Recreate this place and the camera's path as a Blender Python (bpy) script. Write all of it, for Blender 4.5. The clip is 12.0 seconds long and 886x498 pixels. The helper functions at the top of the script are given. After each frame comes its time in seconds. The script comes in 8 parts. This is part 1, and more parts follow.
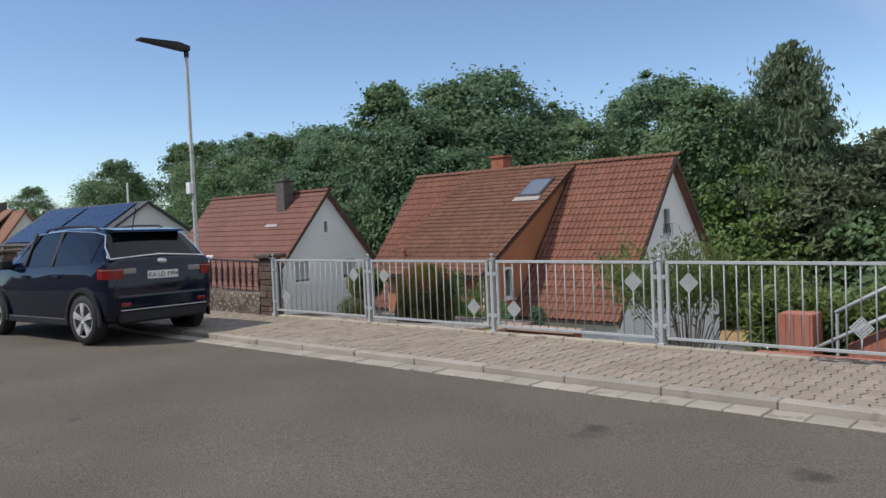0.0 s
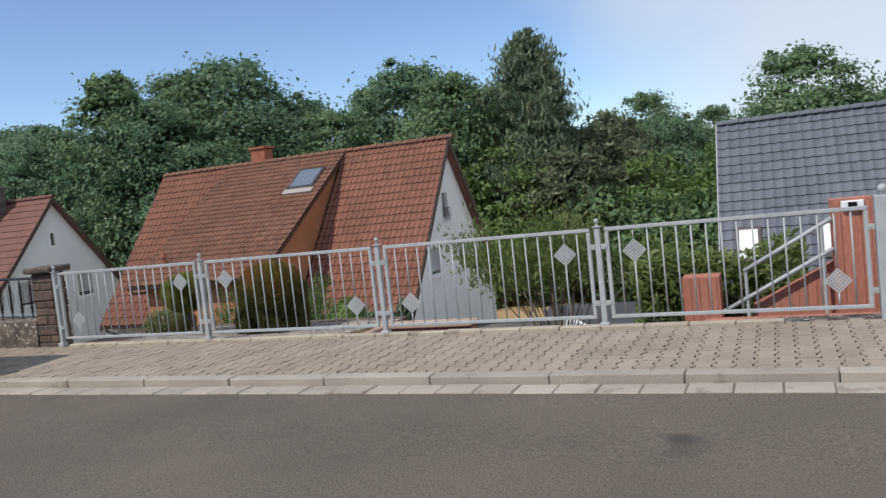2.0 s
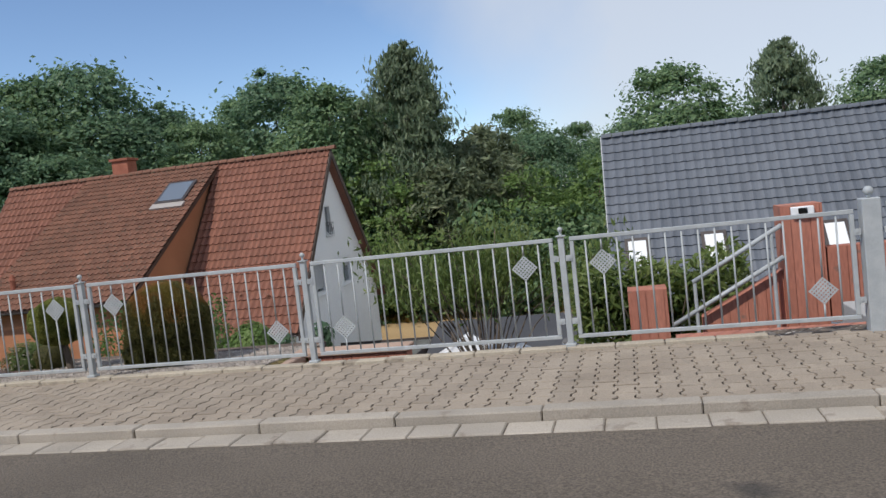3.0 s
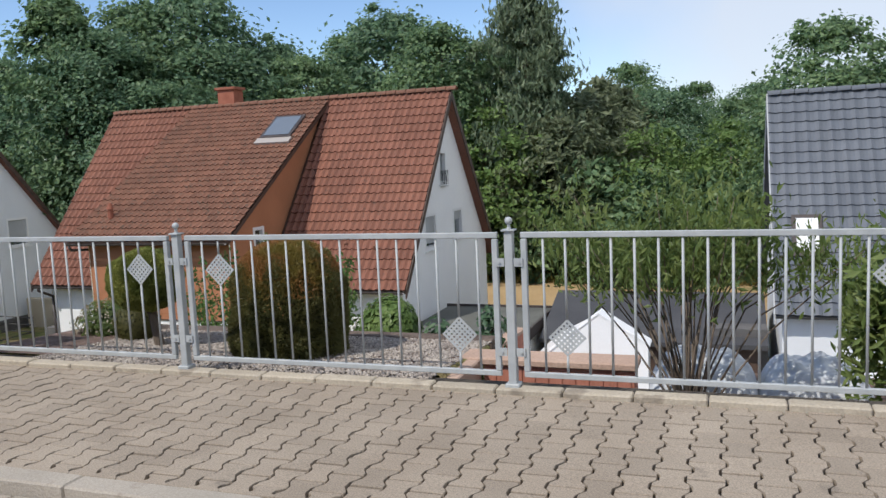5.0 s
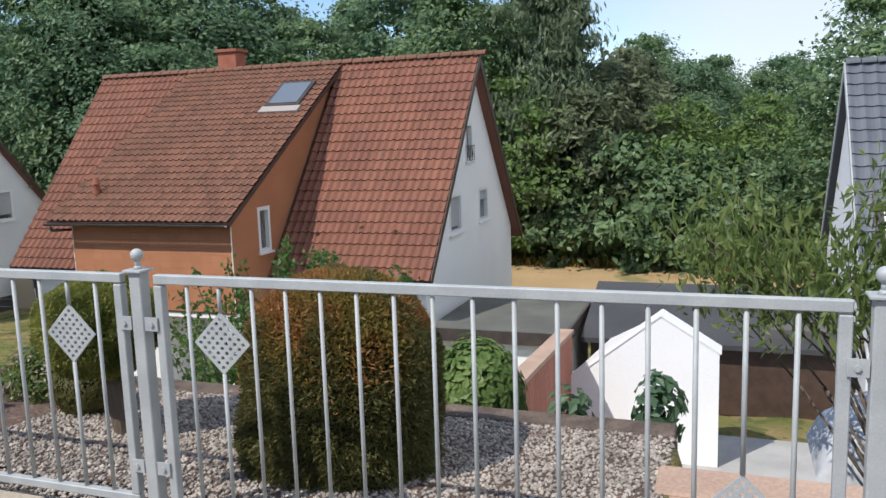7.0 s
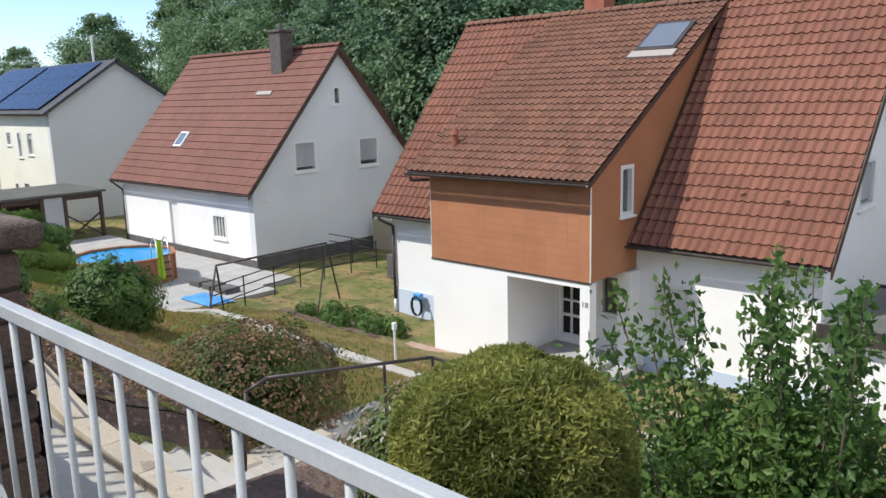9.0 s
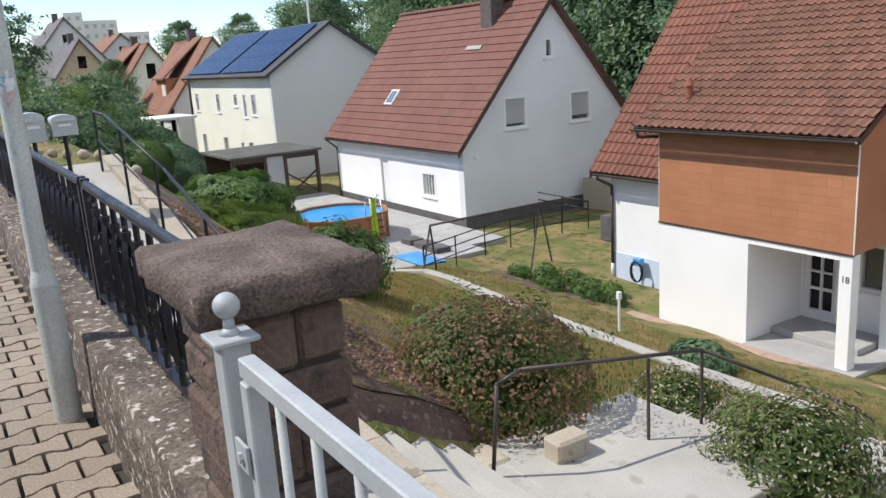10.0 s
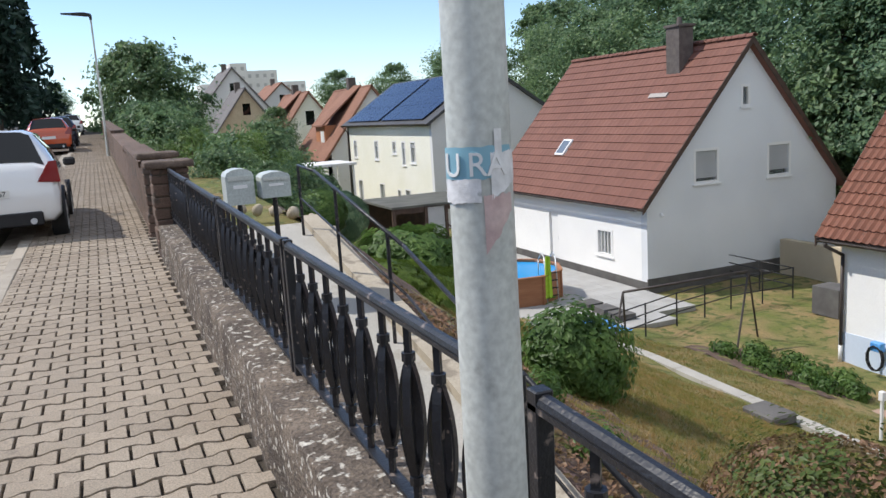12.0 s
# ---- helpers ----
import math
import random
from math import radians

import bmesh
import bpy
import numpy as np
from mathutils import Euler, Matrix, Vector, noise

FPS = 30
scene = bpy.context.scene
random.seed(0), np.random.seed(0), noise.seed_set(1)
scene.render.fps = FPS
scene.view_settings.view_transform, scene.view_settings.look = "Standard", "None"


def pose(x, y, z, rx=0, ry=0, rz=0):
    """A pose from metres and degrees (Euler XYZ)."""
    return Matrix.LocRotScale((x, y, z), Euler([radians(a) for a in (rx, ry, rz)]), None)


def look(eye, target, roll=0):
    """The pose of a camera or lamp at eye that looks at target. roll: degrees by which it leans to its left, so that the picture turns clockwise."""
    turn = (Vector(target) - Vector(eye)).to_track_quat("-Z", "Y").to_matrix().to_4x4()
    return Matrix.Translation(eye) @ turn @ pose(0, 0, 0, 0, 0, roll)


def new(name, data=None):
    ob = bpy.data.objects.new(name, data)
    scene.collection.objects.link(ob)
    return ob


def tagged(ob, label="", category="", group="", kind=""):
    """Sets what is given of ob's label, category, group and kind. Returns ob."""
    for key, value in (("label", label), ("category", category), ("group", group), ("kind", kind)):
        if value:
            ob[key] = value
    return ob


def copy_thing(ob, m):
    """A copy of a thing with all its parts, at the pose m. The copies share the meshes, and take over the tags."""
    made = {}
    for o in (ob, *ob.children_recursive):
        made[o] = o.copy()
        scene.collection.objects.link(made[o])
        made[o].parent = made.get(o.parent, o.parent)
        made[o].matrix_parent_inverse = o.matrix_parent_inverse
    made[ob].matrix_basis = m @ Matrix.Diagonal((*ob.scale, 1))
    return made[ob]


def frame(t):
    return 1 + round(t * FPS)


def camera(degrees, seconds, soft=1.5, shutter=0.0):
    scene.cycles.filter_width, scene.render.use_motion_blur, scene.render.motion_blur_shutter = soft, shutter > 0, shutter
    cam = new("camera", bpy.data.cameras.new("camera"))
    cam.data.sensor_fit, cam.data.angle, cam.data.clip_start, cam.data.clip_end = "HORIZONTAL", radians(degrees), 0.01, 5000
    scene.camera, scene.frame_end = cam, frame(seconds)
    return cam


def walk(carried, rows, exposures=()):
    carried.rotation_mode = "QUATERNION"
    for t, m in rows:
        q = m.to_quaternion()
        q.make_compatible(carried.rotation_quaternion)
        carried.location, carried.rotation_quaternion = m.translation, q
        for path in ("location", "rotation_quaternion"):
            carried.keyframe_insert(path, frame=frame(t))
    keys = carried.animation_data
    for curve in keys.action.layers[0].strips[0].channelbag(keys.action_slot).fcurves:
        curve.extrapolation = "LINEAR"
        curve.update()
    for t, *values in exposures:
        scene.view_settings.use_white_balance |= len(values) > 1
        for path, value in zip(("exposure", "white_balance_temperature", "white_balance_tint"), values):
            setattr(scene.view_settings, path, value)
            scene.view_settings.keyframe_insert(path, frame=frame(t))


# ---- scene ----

# ---- camera and walk ----
cam = camera(57.8, 12.0)
PATH = [
    (0, (6.608, -8.293, 1.551), (5.271, -6.807, 1.476), -2.4),
    (0.5, (5.959, -8.197, 1.516), (4.889, -6.51, 1.421), -1.9),
    (1, (5.269, -8.031, 1.486), (4.358, -6.253, 1.38), -1.7),
    (1.5, (4.613, -7.95, 1.46), (3.702, -6.172, 1.352), -2.5),
    (2, (4.044, -7.717, 1.444), (3.265, -5.88, 1.313), -6.1),
    (2.5, (3.534, -7.423, 1.44), (3.015, -5.497, 1.296), -7.0),
    (3, (3.003, -6.973, 1.439), (2.543, -5.031, 1.311), -6.4),
    (3.3, (2.701, -6.688, 1.401), (2.131, -4.772, 1.357), -1.5),
    (3.5, (2.516, -6.43, 1.405), (1.862, -4.541, 1.352), -2.0),
    (3.7, (2.324, -6.189, 1.382), (1.67, -4.299, 1.329), -2.2),
    (5.3, (0.994, -4.287, 1.474), (0.31, -2.424, 1.228), -2.2),
    (5.5, (0.821, -4.055, 1.489), (0.078, -2.213, 1.255), -1.7),
    (6, (0.398, -3.51, 1.457), (-0.439, -1.71, 1.212), -2.0),
    (6.5, (0.01, -2.929, 1.438), (-0.67, -1.072, 1.138), -1.7),
    (6.7, (-0.152, -2.678, 1.461), (-0.817, -0.814, 1.168), -1.9),
    (8.3, (-1.516, -1.063, 1.429), (-2.436, 0.68, 1.089), -0.5),
    (8.5, (-1.729, -0.887, 1.451), (-2.775, 0.78, 1.095), -1.3),
    (9, (-2.248, -0.609, 1.432), (-3.599, 0.815, 1.046), -1.6),
    (9.5, (-2.885, -0.448, 1.409), (-4.43, 0.739, 0.954), -2.6),
    (10, (-3.497, -0.381, 1.441), (-5.14, 0.656, 0.967), -3.8),
    (10.5, (-4.168, -0.398, 1.452), (-5.886, 0.519, 0.997), -3.2),
    (11, (-4.831, -0.438, 1.473), (-6.574, 0.434, 1.025), -3.6),
    (11.2, (-5.092, -0.424, 1.466), (-6.873, 0.401, 1.081), -4.0),
    (11.5, (-5.45, -0.45, 1.525), (-7.256, 0.336, 1.173), -3.8),
    (12, (-6.225, -0.488, 1.506), (-8.043, 0.274, 1.166), -3.55),
]
walk(cam, [(t, look(e, g, r)) for t, e, g, r in PATH],
     [(0, 0.16), (1, 0.18), (2, 0.26), (3, 0.16), (3.5, 0.10), (5.5, 0.44), (6.5, 0.50), (8.5, 0.64), (9.5, 0.66), (10.5, 0.58), (12, 0.52)])



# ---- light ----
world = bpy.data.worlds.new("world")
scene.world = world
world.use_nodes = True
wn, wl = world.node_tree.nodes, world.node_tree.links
sky = wn.new("ShaderNodeTexSky")
sky.sky_type = "NISHITA"
sky.sun_disc = False
sky.sun_elevation, sky.sun_rotation = radians(50), radians(215)
sky.air_density, sky.dust_density, sky.ozone_density = 0.8, 0.1, 2.4
back = wn["Background"]
back.inputs["Strength"].default_value = 0.138
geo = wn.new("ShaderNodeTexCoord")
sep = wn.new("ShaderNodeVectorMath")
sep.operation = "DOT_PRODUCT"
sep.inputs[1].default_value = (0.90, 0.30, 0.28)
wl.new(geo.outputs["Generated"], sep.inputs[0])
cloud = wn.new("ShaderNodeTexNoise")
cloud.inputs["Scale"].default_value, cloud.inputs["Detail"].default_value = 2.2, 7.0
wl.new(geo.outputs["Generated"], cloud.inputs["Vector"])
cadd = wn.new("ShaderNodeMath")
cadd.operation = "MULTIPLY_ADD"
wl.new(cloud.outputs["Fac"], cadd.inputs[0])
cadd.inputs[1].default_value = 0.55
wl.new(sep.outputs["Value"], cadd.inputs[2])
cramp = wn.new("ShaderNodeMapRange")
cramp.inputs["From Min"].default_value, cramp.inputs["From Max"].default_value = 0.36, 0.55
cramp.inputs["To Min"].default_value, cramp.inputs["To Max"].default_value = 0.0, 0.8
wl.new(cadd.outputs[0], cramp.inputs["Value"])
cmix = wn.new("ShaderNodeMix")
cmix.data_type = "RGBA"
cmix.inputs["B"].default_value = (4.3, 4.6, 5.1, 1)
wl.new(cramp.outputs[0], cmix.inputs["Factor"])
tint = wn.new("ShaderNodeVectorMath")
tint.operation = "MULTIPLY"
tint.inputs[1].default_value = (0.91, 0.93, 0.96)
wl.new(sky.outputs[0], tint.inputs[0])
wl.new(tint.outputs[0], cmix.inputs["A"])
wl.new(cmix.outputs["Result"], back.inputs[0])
sun = new("sun", bpy.data.lights.new("sun", "SUN"))
sun.data.energy, sun.data.angle, sun.data.color = 3.05, radians(0.5), (1.0, 0.95, 0.87)
sun.matrix_world = look((0, 0, 30), (0.55 * 25.2, 0.83 * 25.2, 0))


# ---- materials ----
def nodes_of(name):
    m = bpy.data.materials.new(name)
    m.use_nodes = True
    return m, m.node_tree.nodes, m.node_tree.links, m.node_tree.nodes["Principled BSDF"]


def surf(name, c1, c2, scale=3.0, rough=0.8, bump=0.25, fine=45.0, metal=0.0, vary=0.0, island=0.0, spots=None, spot_scale=9.0,
         spot_at=0.62, stretch=(1, 1, 1), depth=0.01, grain=0.18):
    """A weathered surface: two colours in broad patches, fine grain, optional spots, a spread from piece to piece."""
    m, n, l, p = nodes_of(name)
    p.inputs["Roughness"].default_value, p.inputs["Metallic"].default_value = rough, metal
    g = n.new("ShaderNodeNewGeometry")
    st = n.new("ShaderNodeVectorMath")
    st.operation = "MULTIPLY"
    st.inputs[1].default_value = stretch
    l.new(g.outputs["Position"], st.inputs[0])
    big, small = n.new("ShaderNodeTexNoise"), n.new("ShaderNodeTexNoise")
    big.inputs["Scale"].default_value, big.inputs["Detail"].default_value = scale, 5.0
    small.inputs["Scale"].default_value, small.inputs["Detail"].default_value = fine, 4.0
    for t in (big, small):
        l.new(st.outputs[0], t.inputs["Vector"])
    ramp = n.new("ShaderNodeMapRange")
    ramp.inputs["From Min"].default_value, ramp.inputs["From Max"].default_value = 0.35, 0.65
    l.new(big.outputs["Fac"], ramp.inputs["Value"])
    mix = n.new("ShaderNodeMix")
    mix.data_type = "RGBA"
    mix.inputs["A"].default_value, mix.inputs["B"].default_value = (*c1, 1), (*c2, 1)
    l.new(ramp.outputs[0], mix.inputs["Factor"])
    out = mix.outputs["Result"]
    if spots:
        sp = n.new("ShaderNodeTexNoise")
        sp.inputs["Scale"].default_value, sp.inputs["Detail"].default_value = spot_scale, 6.0
        l.new(g.outputs["Position"], sp.inputs["Vector"])
        sr = n.new("ShaderNodeMapRange")
        sr.inputs["From Min"].default_value, sr.inputs["From Max"].default_value = spot_at, spot_at + 0.06
        l.new(sp.outputs["Fac"], sr.inputs["Value"])
        sm = n.new("ShaderNodeMix")
        sm.data_type = "RGBA"
        sm.inputs["B"].default_value = (*spots, 1)
        l.new(out, sm.inputs["A"])
        l.new(sr.outputs[0], sm.inputs["Factor"])
        out = sm.outputs["Result"]
    val = n.new("ShaderNodeMapRange")
    val.inputs["From Min"].default_value, val.inputs["From Max"].default_value = 0.25, 0.75
    val.inputs["To Min"].default_value, val.inputs["To Max"].default_value = 1 - grain, 1 + grain
    l.new(small.outputs["Fac"], val.inputs["Value"])
    fac = val.outputs[0]
    for amount, node, sock in ((vary, "ShaderNodeObjectInfo", "Random"), (island, "ShaderNodeNewGeometry", "Random Per Island")):
        if amount:
            o = n.new(node)
            r = n.new("ShaderNodeMapRange")
            r.inputs["To Min"].default_value, r.inputs["To Max"].default_value = 1 - amount, 1 + amount
            l.new(o.outputs[sock], r.inputs["Value"])
            mm = n.new("ShaderNodeMath")
            mm.operation = "MULTIPLY"
            l.new(fac, mm.inputs[0])
            l.new(r.outputs[0], mm.inputs[1])
            fac = mm.outputs[0]
    mul = n.new("ShaderNodeVectorMath")
    mul.operation = "SCALE"
    l.new(out, mul.inputs[0])
    l.new(fac, mul.inputs["Scale"])
    l.new(mul.outputs[0], p.inputs["Base Color"])
    if bump:
        b = n.new("ShaderNodeBump")
        b.inputs["Strength"].default_value, b.inputs["Distance"].default_value = bump, depth
        l.new(small.outputs["Fac"], b.inputs["Height"])
        l.new(b.outputs[0], p.inputs["Normal"])
    return m


def leafy(name, c1, c2, c3=None, shine=0.45, through_light=0.45):
    """Leaves: a spread of colours from leaf to leaf and broad patches, part of the light passing through."""
    m, n, l, p = nodes_of(name)
    p.inputs["Roughness"].default_value = shine
    p.inputs["Specular IOR Level"].default_value = 0.3
    g = n.new("ShaderNodeNewGeometry")
    mix = n.new("ShaderNodeMix")
    mix.data_type = "RGBA"
    mix.inputs["A"].default_value, mix.inputs["B"].default_value = (*c1, 1), (*c2, 1)
    l.new(g.outputs["Random Per Island"], mix.inputs["Factor"])
    out = mix.outputs["Result"]
    no = n.new("ShaderNodeTexNoise")
    no.inputs["Scale"].default_value, no.inputs["Detail"].default_value = (1.3 if c3 is None else 3.5), 3.0
    l.new(g.outputs["Position"], no.inputs["Vector"])
    r = n.new("ShaderNodeMapRange")
    r.inputs["From Min"].default_value, r.inputs["From Max"].default_value = 0.42, 0.60
    l.new(no.outputs["Fac"], r.inputs["Value"])
    m2 = n.new("ShaderNodeMix")
    m2.data_type = "RGBA"
    third = c3 if c3 else tuple(c * 0.8 for c in c1)
    m2.inputs["B"].default_value = (*third, 1)
    l.new(out, m2.inputs["A"])
    l.new(r.outputs[0], m2.inputs["Factor"])
    l.new(m2.outputs["Result"], p.inputs["Base Color"])
    tr = n.new("ShaderNodeBsdfTranslucent")
    l.new(m2.outputs["Result"], tr.inputs["Color"])
    ms = n.new("ShaderNodeMixShader")
    ms.inputs[0].default_value = through_light
    l.new(p.outputs[0], ms.inputs[1])
    l.new(tr.outputs[0], ms.inputs[2])
    l.new(ms.outputs[0], n["Material Output"].inputs["Surface"])
    return m


def gloss(name, rgb, rough=0.2, metal=0.0, coat=0.0, trans=0.0, grain=True):
    m, n, l, p = nodes_of(name)
    p.inputs["Base Color"].default_value = (*rgb, 1)
    p.inputs["Roughness"].default_value, p.inputs["Metallic"].default_value = rough, metal
    p.inputs["Coat Weight"].default_value, p.inputs["Transmission Weight"].default_value = coat, trans
    if grain:
        g, t, r = n.new("ShaderNodeNewGeometry"), n.new("ShaderNodeTexNoise"), n.new("ShaderNodeMapRange")
        t.inputs["Scale"].default_value, t.inputs["Detail"].default_value = 6.0, 5.0
        l.new(g.outputs["Position"], t.inputs["Vector"])
        r.inputs["To Min"].default_value, r.inputs["To Max"].default_value = max(rough - 0.08, 0.02), rough + 0.12
        l.new(t.outputs["Fac"], r.inputs["Value"])
        l.new(r.outputs[0], p.inputs["Roughness"])
    return m


M = {}
M["asphalt"] = surf("asphalt", (0.104, 0.084, 0.064), (0.137, 0.111, 0.086), 0.5, 0.9, 0.9, 75, spots=(0.060, 0.051, 0.042), spot_scale=1.1, spot_at=0.67, depth=0.012, grain=0.6)
M["paver"] = surf("paver", (0.262, 0.213, 0.163), (0.315, 0.262, 0.205), 1.2, 0.9, 0.5, 120, island=0.10, spots=(0.215, 0.178, 0.14), spot_scale=3.4, spot_at=0.66, depth=0.004, grain=0.35)
M["joint"] = surf("joint_sand", (0.04, 0.032, 0.025), (0.07, 0.058, 0.044), 4, 0.95, 0.5, 90)
M["kerb"] = surf("kerb_stone", (0.31, 0.275, 0.23), (0.38, 0.335, 0.28), 1.7, 0.9, 0.5, 100, vary=0.10, spots=(0.26, 0.22, 0.18), spot_scale=5, spot_at=0.6)
M["zinc"] = surf("galvanised_steel", (0.36, 0.382, 0.392), (0.43, 0.45, 0.452), 9, 0.6, 0.15, 160, metal=0.1, depth=0.001, grain=0.08)
M["iron"] = surf("black_painted_iron", (0.010, 0.010, 0.013), (0.020, 0.021, 0.026), 8, 0.42, 0.6, 120, spots=(0.20, 0.16, 0.14), spot_scale=26, spot_at=0.64, depth=0.003)
M["sandstone"] = surf("sandstone", (0.110, 0.072, 0.056), (0.165, 0.112, 0.088), 3, 0.95, 0.8, 70, vary=0.16, spots=(0.075, 0.058, 0.048), spot_scale=6, spot_at=0.55, depth=0.015)
M["capstone"] = surf("cap_stone", (0.085, 0.062, 0.050), (0.165, 0.122, 0.098), 8, 0.95, 1.0, 130, spots=(0.50, 0.45, 0.40), spot_scale=17, spot_at=0.70, depth=0.008, grain=0.6)
M["oldwall"] = surf("lichen_wall", (0.075, 0.058, 0.046), (0.175, 0.138, 0.108), 5, 0.95, 1.0, 60, spots=(0.46, 0.43, 0.38), spot_scale=24, spot_at=0.575, depth=0.02, grain=0.6)
M["white"] = surf("white_render", (0.80, 0.80, 0.80), (0.86, 0.86, 0.85), 0.5, 0.9, 0.3, 110, depth=0.004)
# Grey-white render; also the shade-toned white of one sunless gable.
M["bluewhite"] = surf("grey_and_shade_render", (0.66, 0.68, 0.71), (0.73, 0.75, 0.78), 0.4, 0.9, 0.3, 110, depth=0.004)
M["cream"] = surf("cream_render", (0.78, 0.77, 0.66), (0.83, 0.82, 0.73), 0.5, 0.9, 0.3, 110, depth=0.004)
M["plinthblue"] = surf("pale_blue_plinth", (0.50, 0.58, 0.72), (0.56, 0.64, 0.76), 1, 0.9, 0.2, 60)
M["plinth"] = surf("dark_plinth", (0.09, 0.085, 0.085), (0.13, 0.125, 0.12), 2, 0.9, 0.3, 60)
M["tile_red"] = surf("clay_tile", (0.188, 0.076, 0.049), (0.228, 0.094, 0.060), 0.7, 0.85, 0.4, 60, island=0.12, spots=(0.135, 0.068, 0.048), spot_scale=12.0, spot_at=0.60, depth=0.006)
M["tile_brown"] = surf("mossy_clay_tile", (0.17, 0.078, 0.05), (0.215, 0.098, 0.062), 0.8, 0.9, 0.4, 60, island=0.16, spots=(0.12, 0.078, 0.055), spot_scale=13.0, spot_at=0.56, depth=0.006)
M["tile_b"] = surf("red_brown_tile", (0.155, 0.062, 0.044), (0.18, 0.075, 0.053), 0.6, 0.8, 0.3, 60, island=0.08, depth=0.005)
M["tile_grey"] = surf("slate_grey_tile", (0.095, 0.107, 0.128), (0.115, 0.127, 0.147), 0.8, 0.55, 0.3, 60, island=0.09, depth=0.004)
M["tile_dark"] = surf("dark_tile", (0.045, 0.045, 0.05), (0.065, 0.065, 0.07), 0.8, 0.6, 0.3, 40, island=0.08)
M["orange"] = surf("orange_cladding", (0.37, 0.155, 0.075), (0.42, 0.18, 0.09), 0.9, 0.75, 0.25, 80, vary=0.05, island=0.05, depth=0.004)
M["brownwood"] = surf("dark_brown_board", (0.055, 0.032, 0.024), (0.085, 0.05, 0.036), 4, 0.6, 0.3, 50)
M["redconc"] = surf("red_painted_concrete", (0.36, 0.135, 0.09), (0.42, 0.17, 0.115), 3, 0.85, 0.5, 50, vary=0.05, stretch=(1, 1, 0.2), spots=(0.22, 0.12, 0.09), spot_scale=5, spot_at=0.64)
M["concrete"] = surf("concrete", (0.36, 0.345, 0.31), (0.43, 0.41, 0.375), 1.5, 0.9, 0.3, 70, spots=(0.33, 0.31, 0.27), spot_scale=3, spot_at=0.6)
M["palestone"] = surf("pale_stone", (0.37, 0.32, 0.25), (0.44, 0.385, 0.305), 2, 0.9, 0.4, 60, vary=0.08, spots=(0.27, 0.23, 0.18), spot_scale=4, spot_at=0.58)
M["flag"] = surf("red_flagstone", (0.36, 0.245, 0.185), (0.44, 0.31, 0.24), 1.5, 0.9, 0.3, 60, vary=0.08)
M["greyflag"] = surf("grey_flagstone", (0.34, 0.335, 0.325), (0.41, 0.405, 0.395), 1.5, 0.9, 0.3, 60)
M["bitumen"] = surf("bitumen", (0.085, 0.087, 0.078), (0.125, 0.127, 0.112), 0.8, 0.9, 0.3, 60)
M["garden"] = surf("garden_ground", (0.14, 0.165, 0.038), (0.30, 0.215, 0.10), 0.9, 0.95, 1.0, 45, spots=(0.105, 0.125, 0.032), spot_scale=3.2, spot_at=0.54, depth=0.04, grain=0.5)
M["soil"] = surf("garden_soil", (0.085, 0.055, 0.042), (0.15, 0.10, 0.078), 3, 0.95, 1.0, 30, spots=(0.24, 0.155, 0.13), spot_scale=14, spot_at=0.58, depth=0.03)
M["field"] = surf("dry_field", (0.36, 0.24, 0.115), (0.43, 0.30, 0.155), 0.25, 0.95, 0.8, 14, spots=(0.22, 0.20, 0.08), spot_scale=0.35, spot_at=0.6, depth=0.04)
M["pebble"] = surf("pebbles", (0.24, 0.205, 0.18), (0.40, 0.355, 0.31), 6, 0.85, 0.3, 80, island=0.35)
M["bark"] = surf("bark", (0.10, 0.075, 0.055), (0.16, 0.125, 0.095), 6, 0.95, 0.9, 30, stretch=(1, 1, 0.25), depth=0.02)
M["steel"] = surf("lamp_post_steel", (0.48, 0.50, 0.475), (0.57, 0.59, 0.56), 5, 0.55, 0.2, 90, metal=0.1, spots=(0.37, 0.38, 0.355), spot_scale=9, spot_at=0.63, depth=0.002)
M["frame"] = gloss("white_window_frame", (0.78, 0.78, 0.78), 0.4)
M["glass"] = gloss("window_glass", (0.75, 0.8, 0.82), 0.03, trans=0.9, grain=False)
M["shutter"] = surf("roller_shutter", (0.40, 0.41, 0.42), (0.46, 0.47, 0.48), 1, 0.6, 0.15, 40)
M["whiteshutter"] = surf("white_roller_shutter", (0.66, 0.65, 0.63), (0.72, 0.71, 0.69), 1, 0.6, 0.15, 40)
# Darkness of unlit rooms as a colour, for the sheets behind the panes.
M["dark"] = surf("unlit_room_dark", (0.03, 0.03, 0.032), (0.05, 0.05, 0.05), 2, 0.9, 0.1, 20)
M["solar"] = gloss("solar_cell", (0.008, 0.018, 0.06), 0.25, coat=0.0)
M["alu"] = gloss("aluminium", (0.55, 0.57, 0.6), 0.35, metal=0.8)
M["gutter"] = surf("brown_gutter", (0.045, 0.035, 0.032), (0.07, 0.055, 0.05), 4, 0.5, 0.15, 50)
M["poolwood"] = surf("pool_wood_panel", (0.30, 0.125, 0.055), (0.36, 0.16, 0.075), 2, 0.6, 0.3, 30, vary=0.10, stretch=(1, 1, 5))
M["water"] = gloss("pool_water", (0.03, 0.36, 0.80), 0.08)
M["blue"] = surf("blue_tarp", (0.06, 0.26, 0.62), (0.10, 0.34, 0.72), 3, 0.5, 0.5, 14)
M["towel"] = surf("green_towel", (0.34, 0.55, 0.03), (0.45, 0.66, 0.06), 8, 0.9, 0.4, 60)
M["tent"] = surf("white_tarpaulin", (0.86, 0.87, 0.88), (0.89, 0.89, 0.90), 0.8, 0.5, 0.05, 20, depth=0.003, grain=0.03)
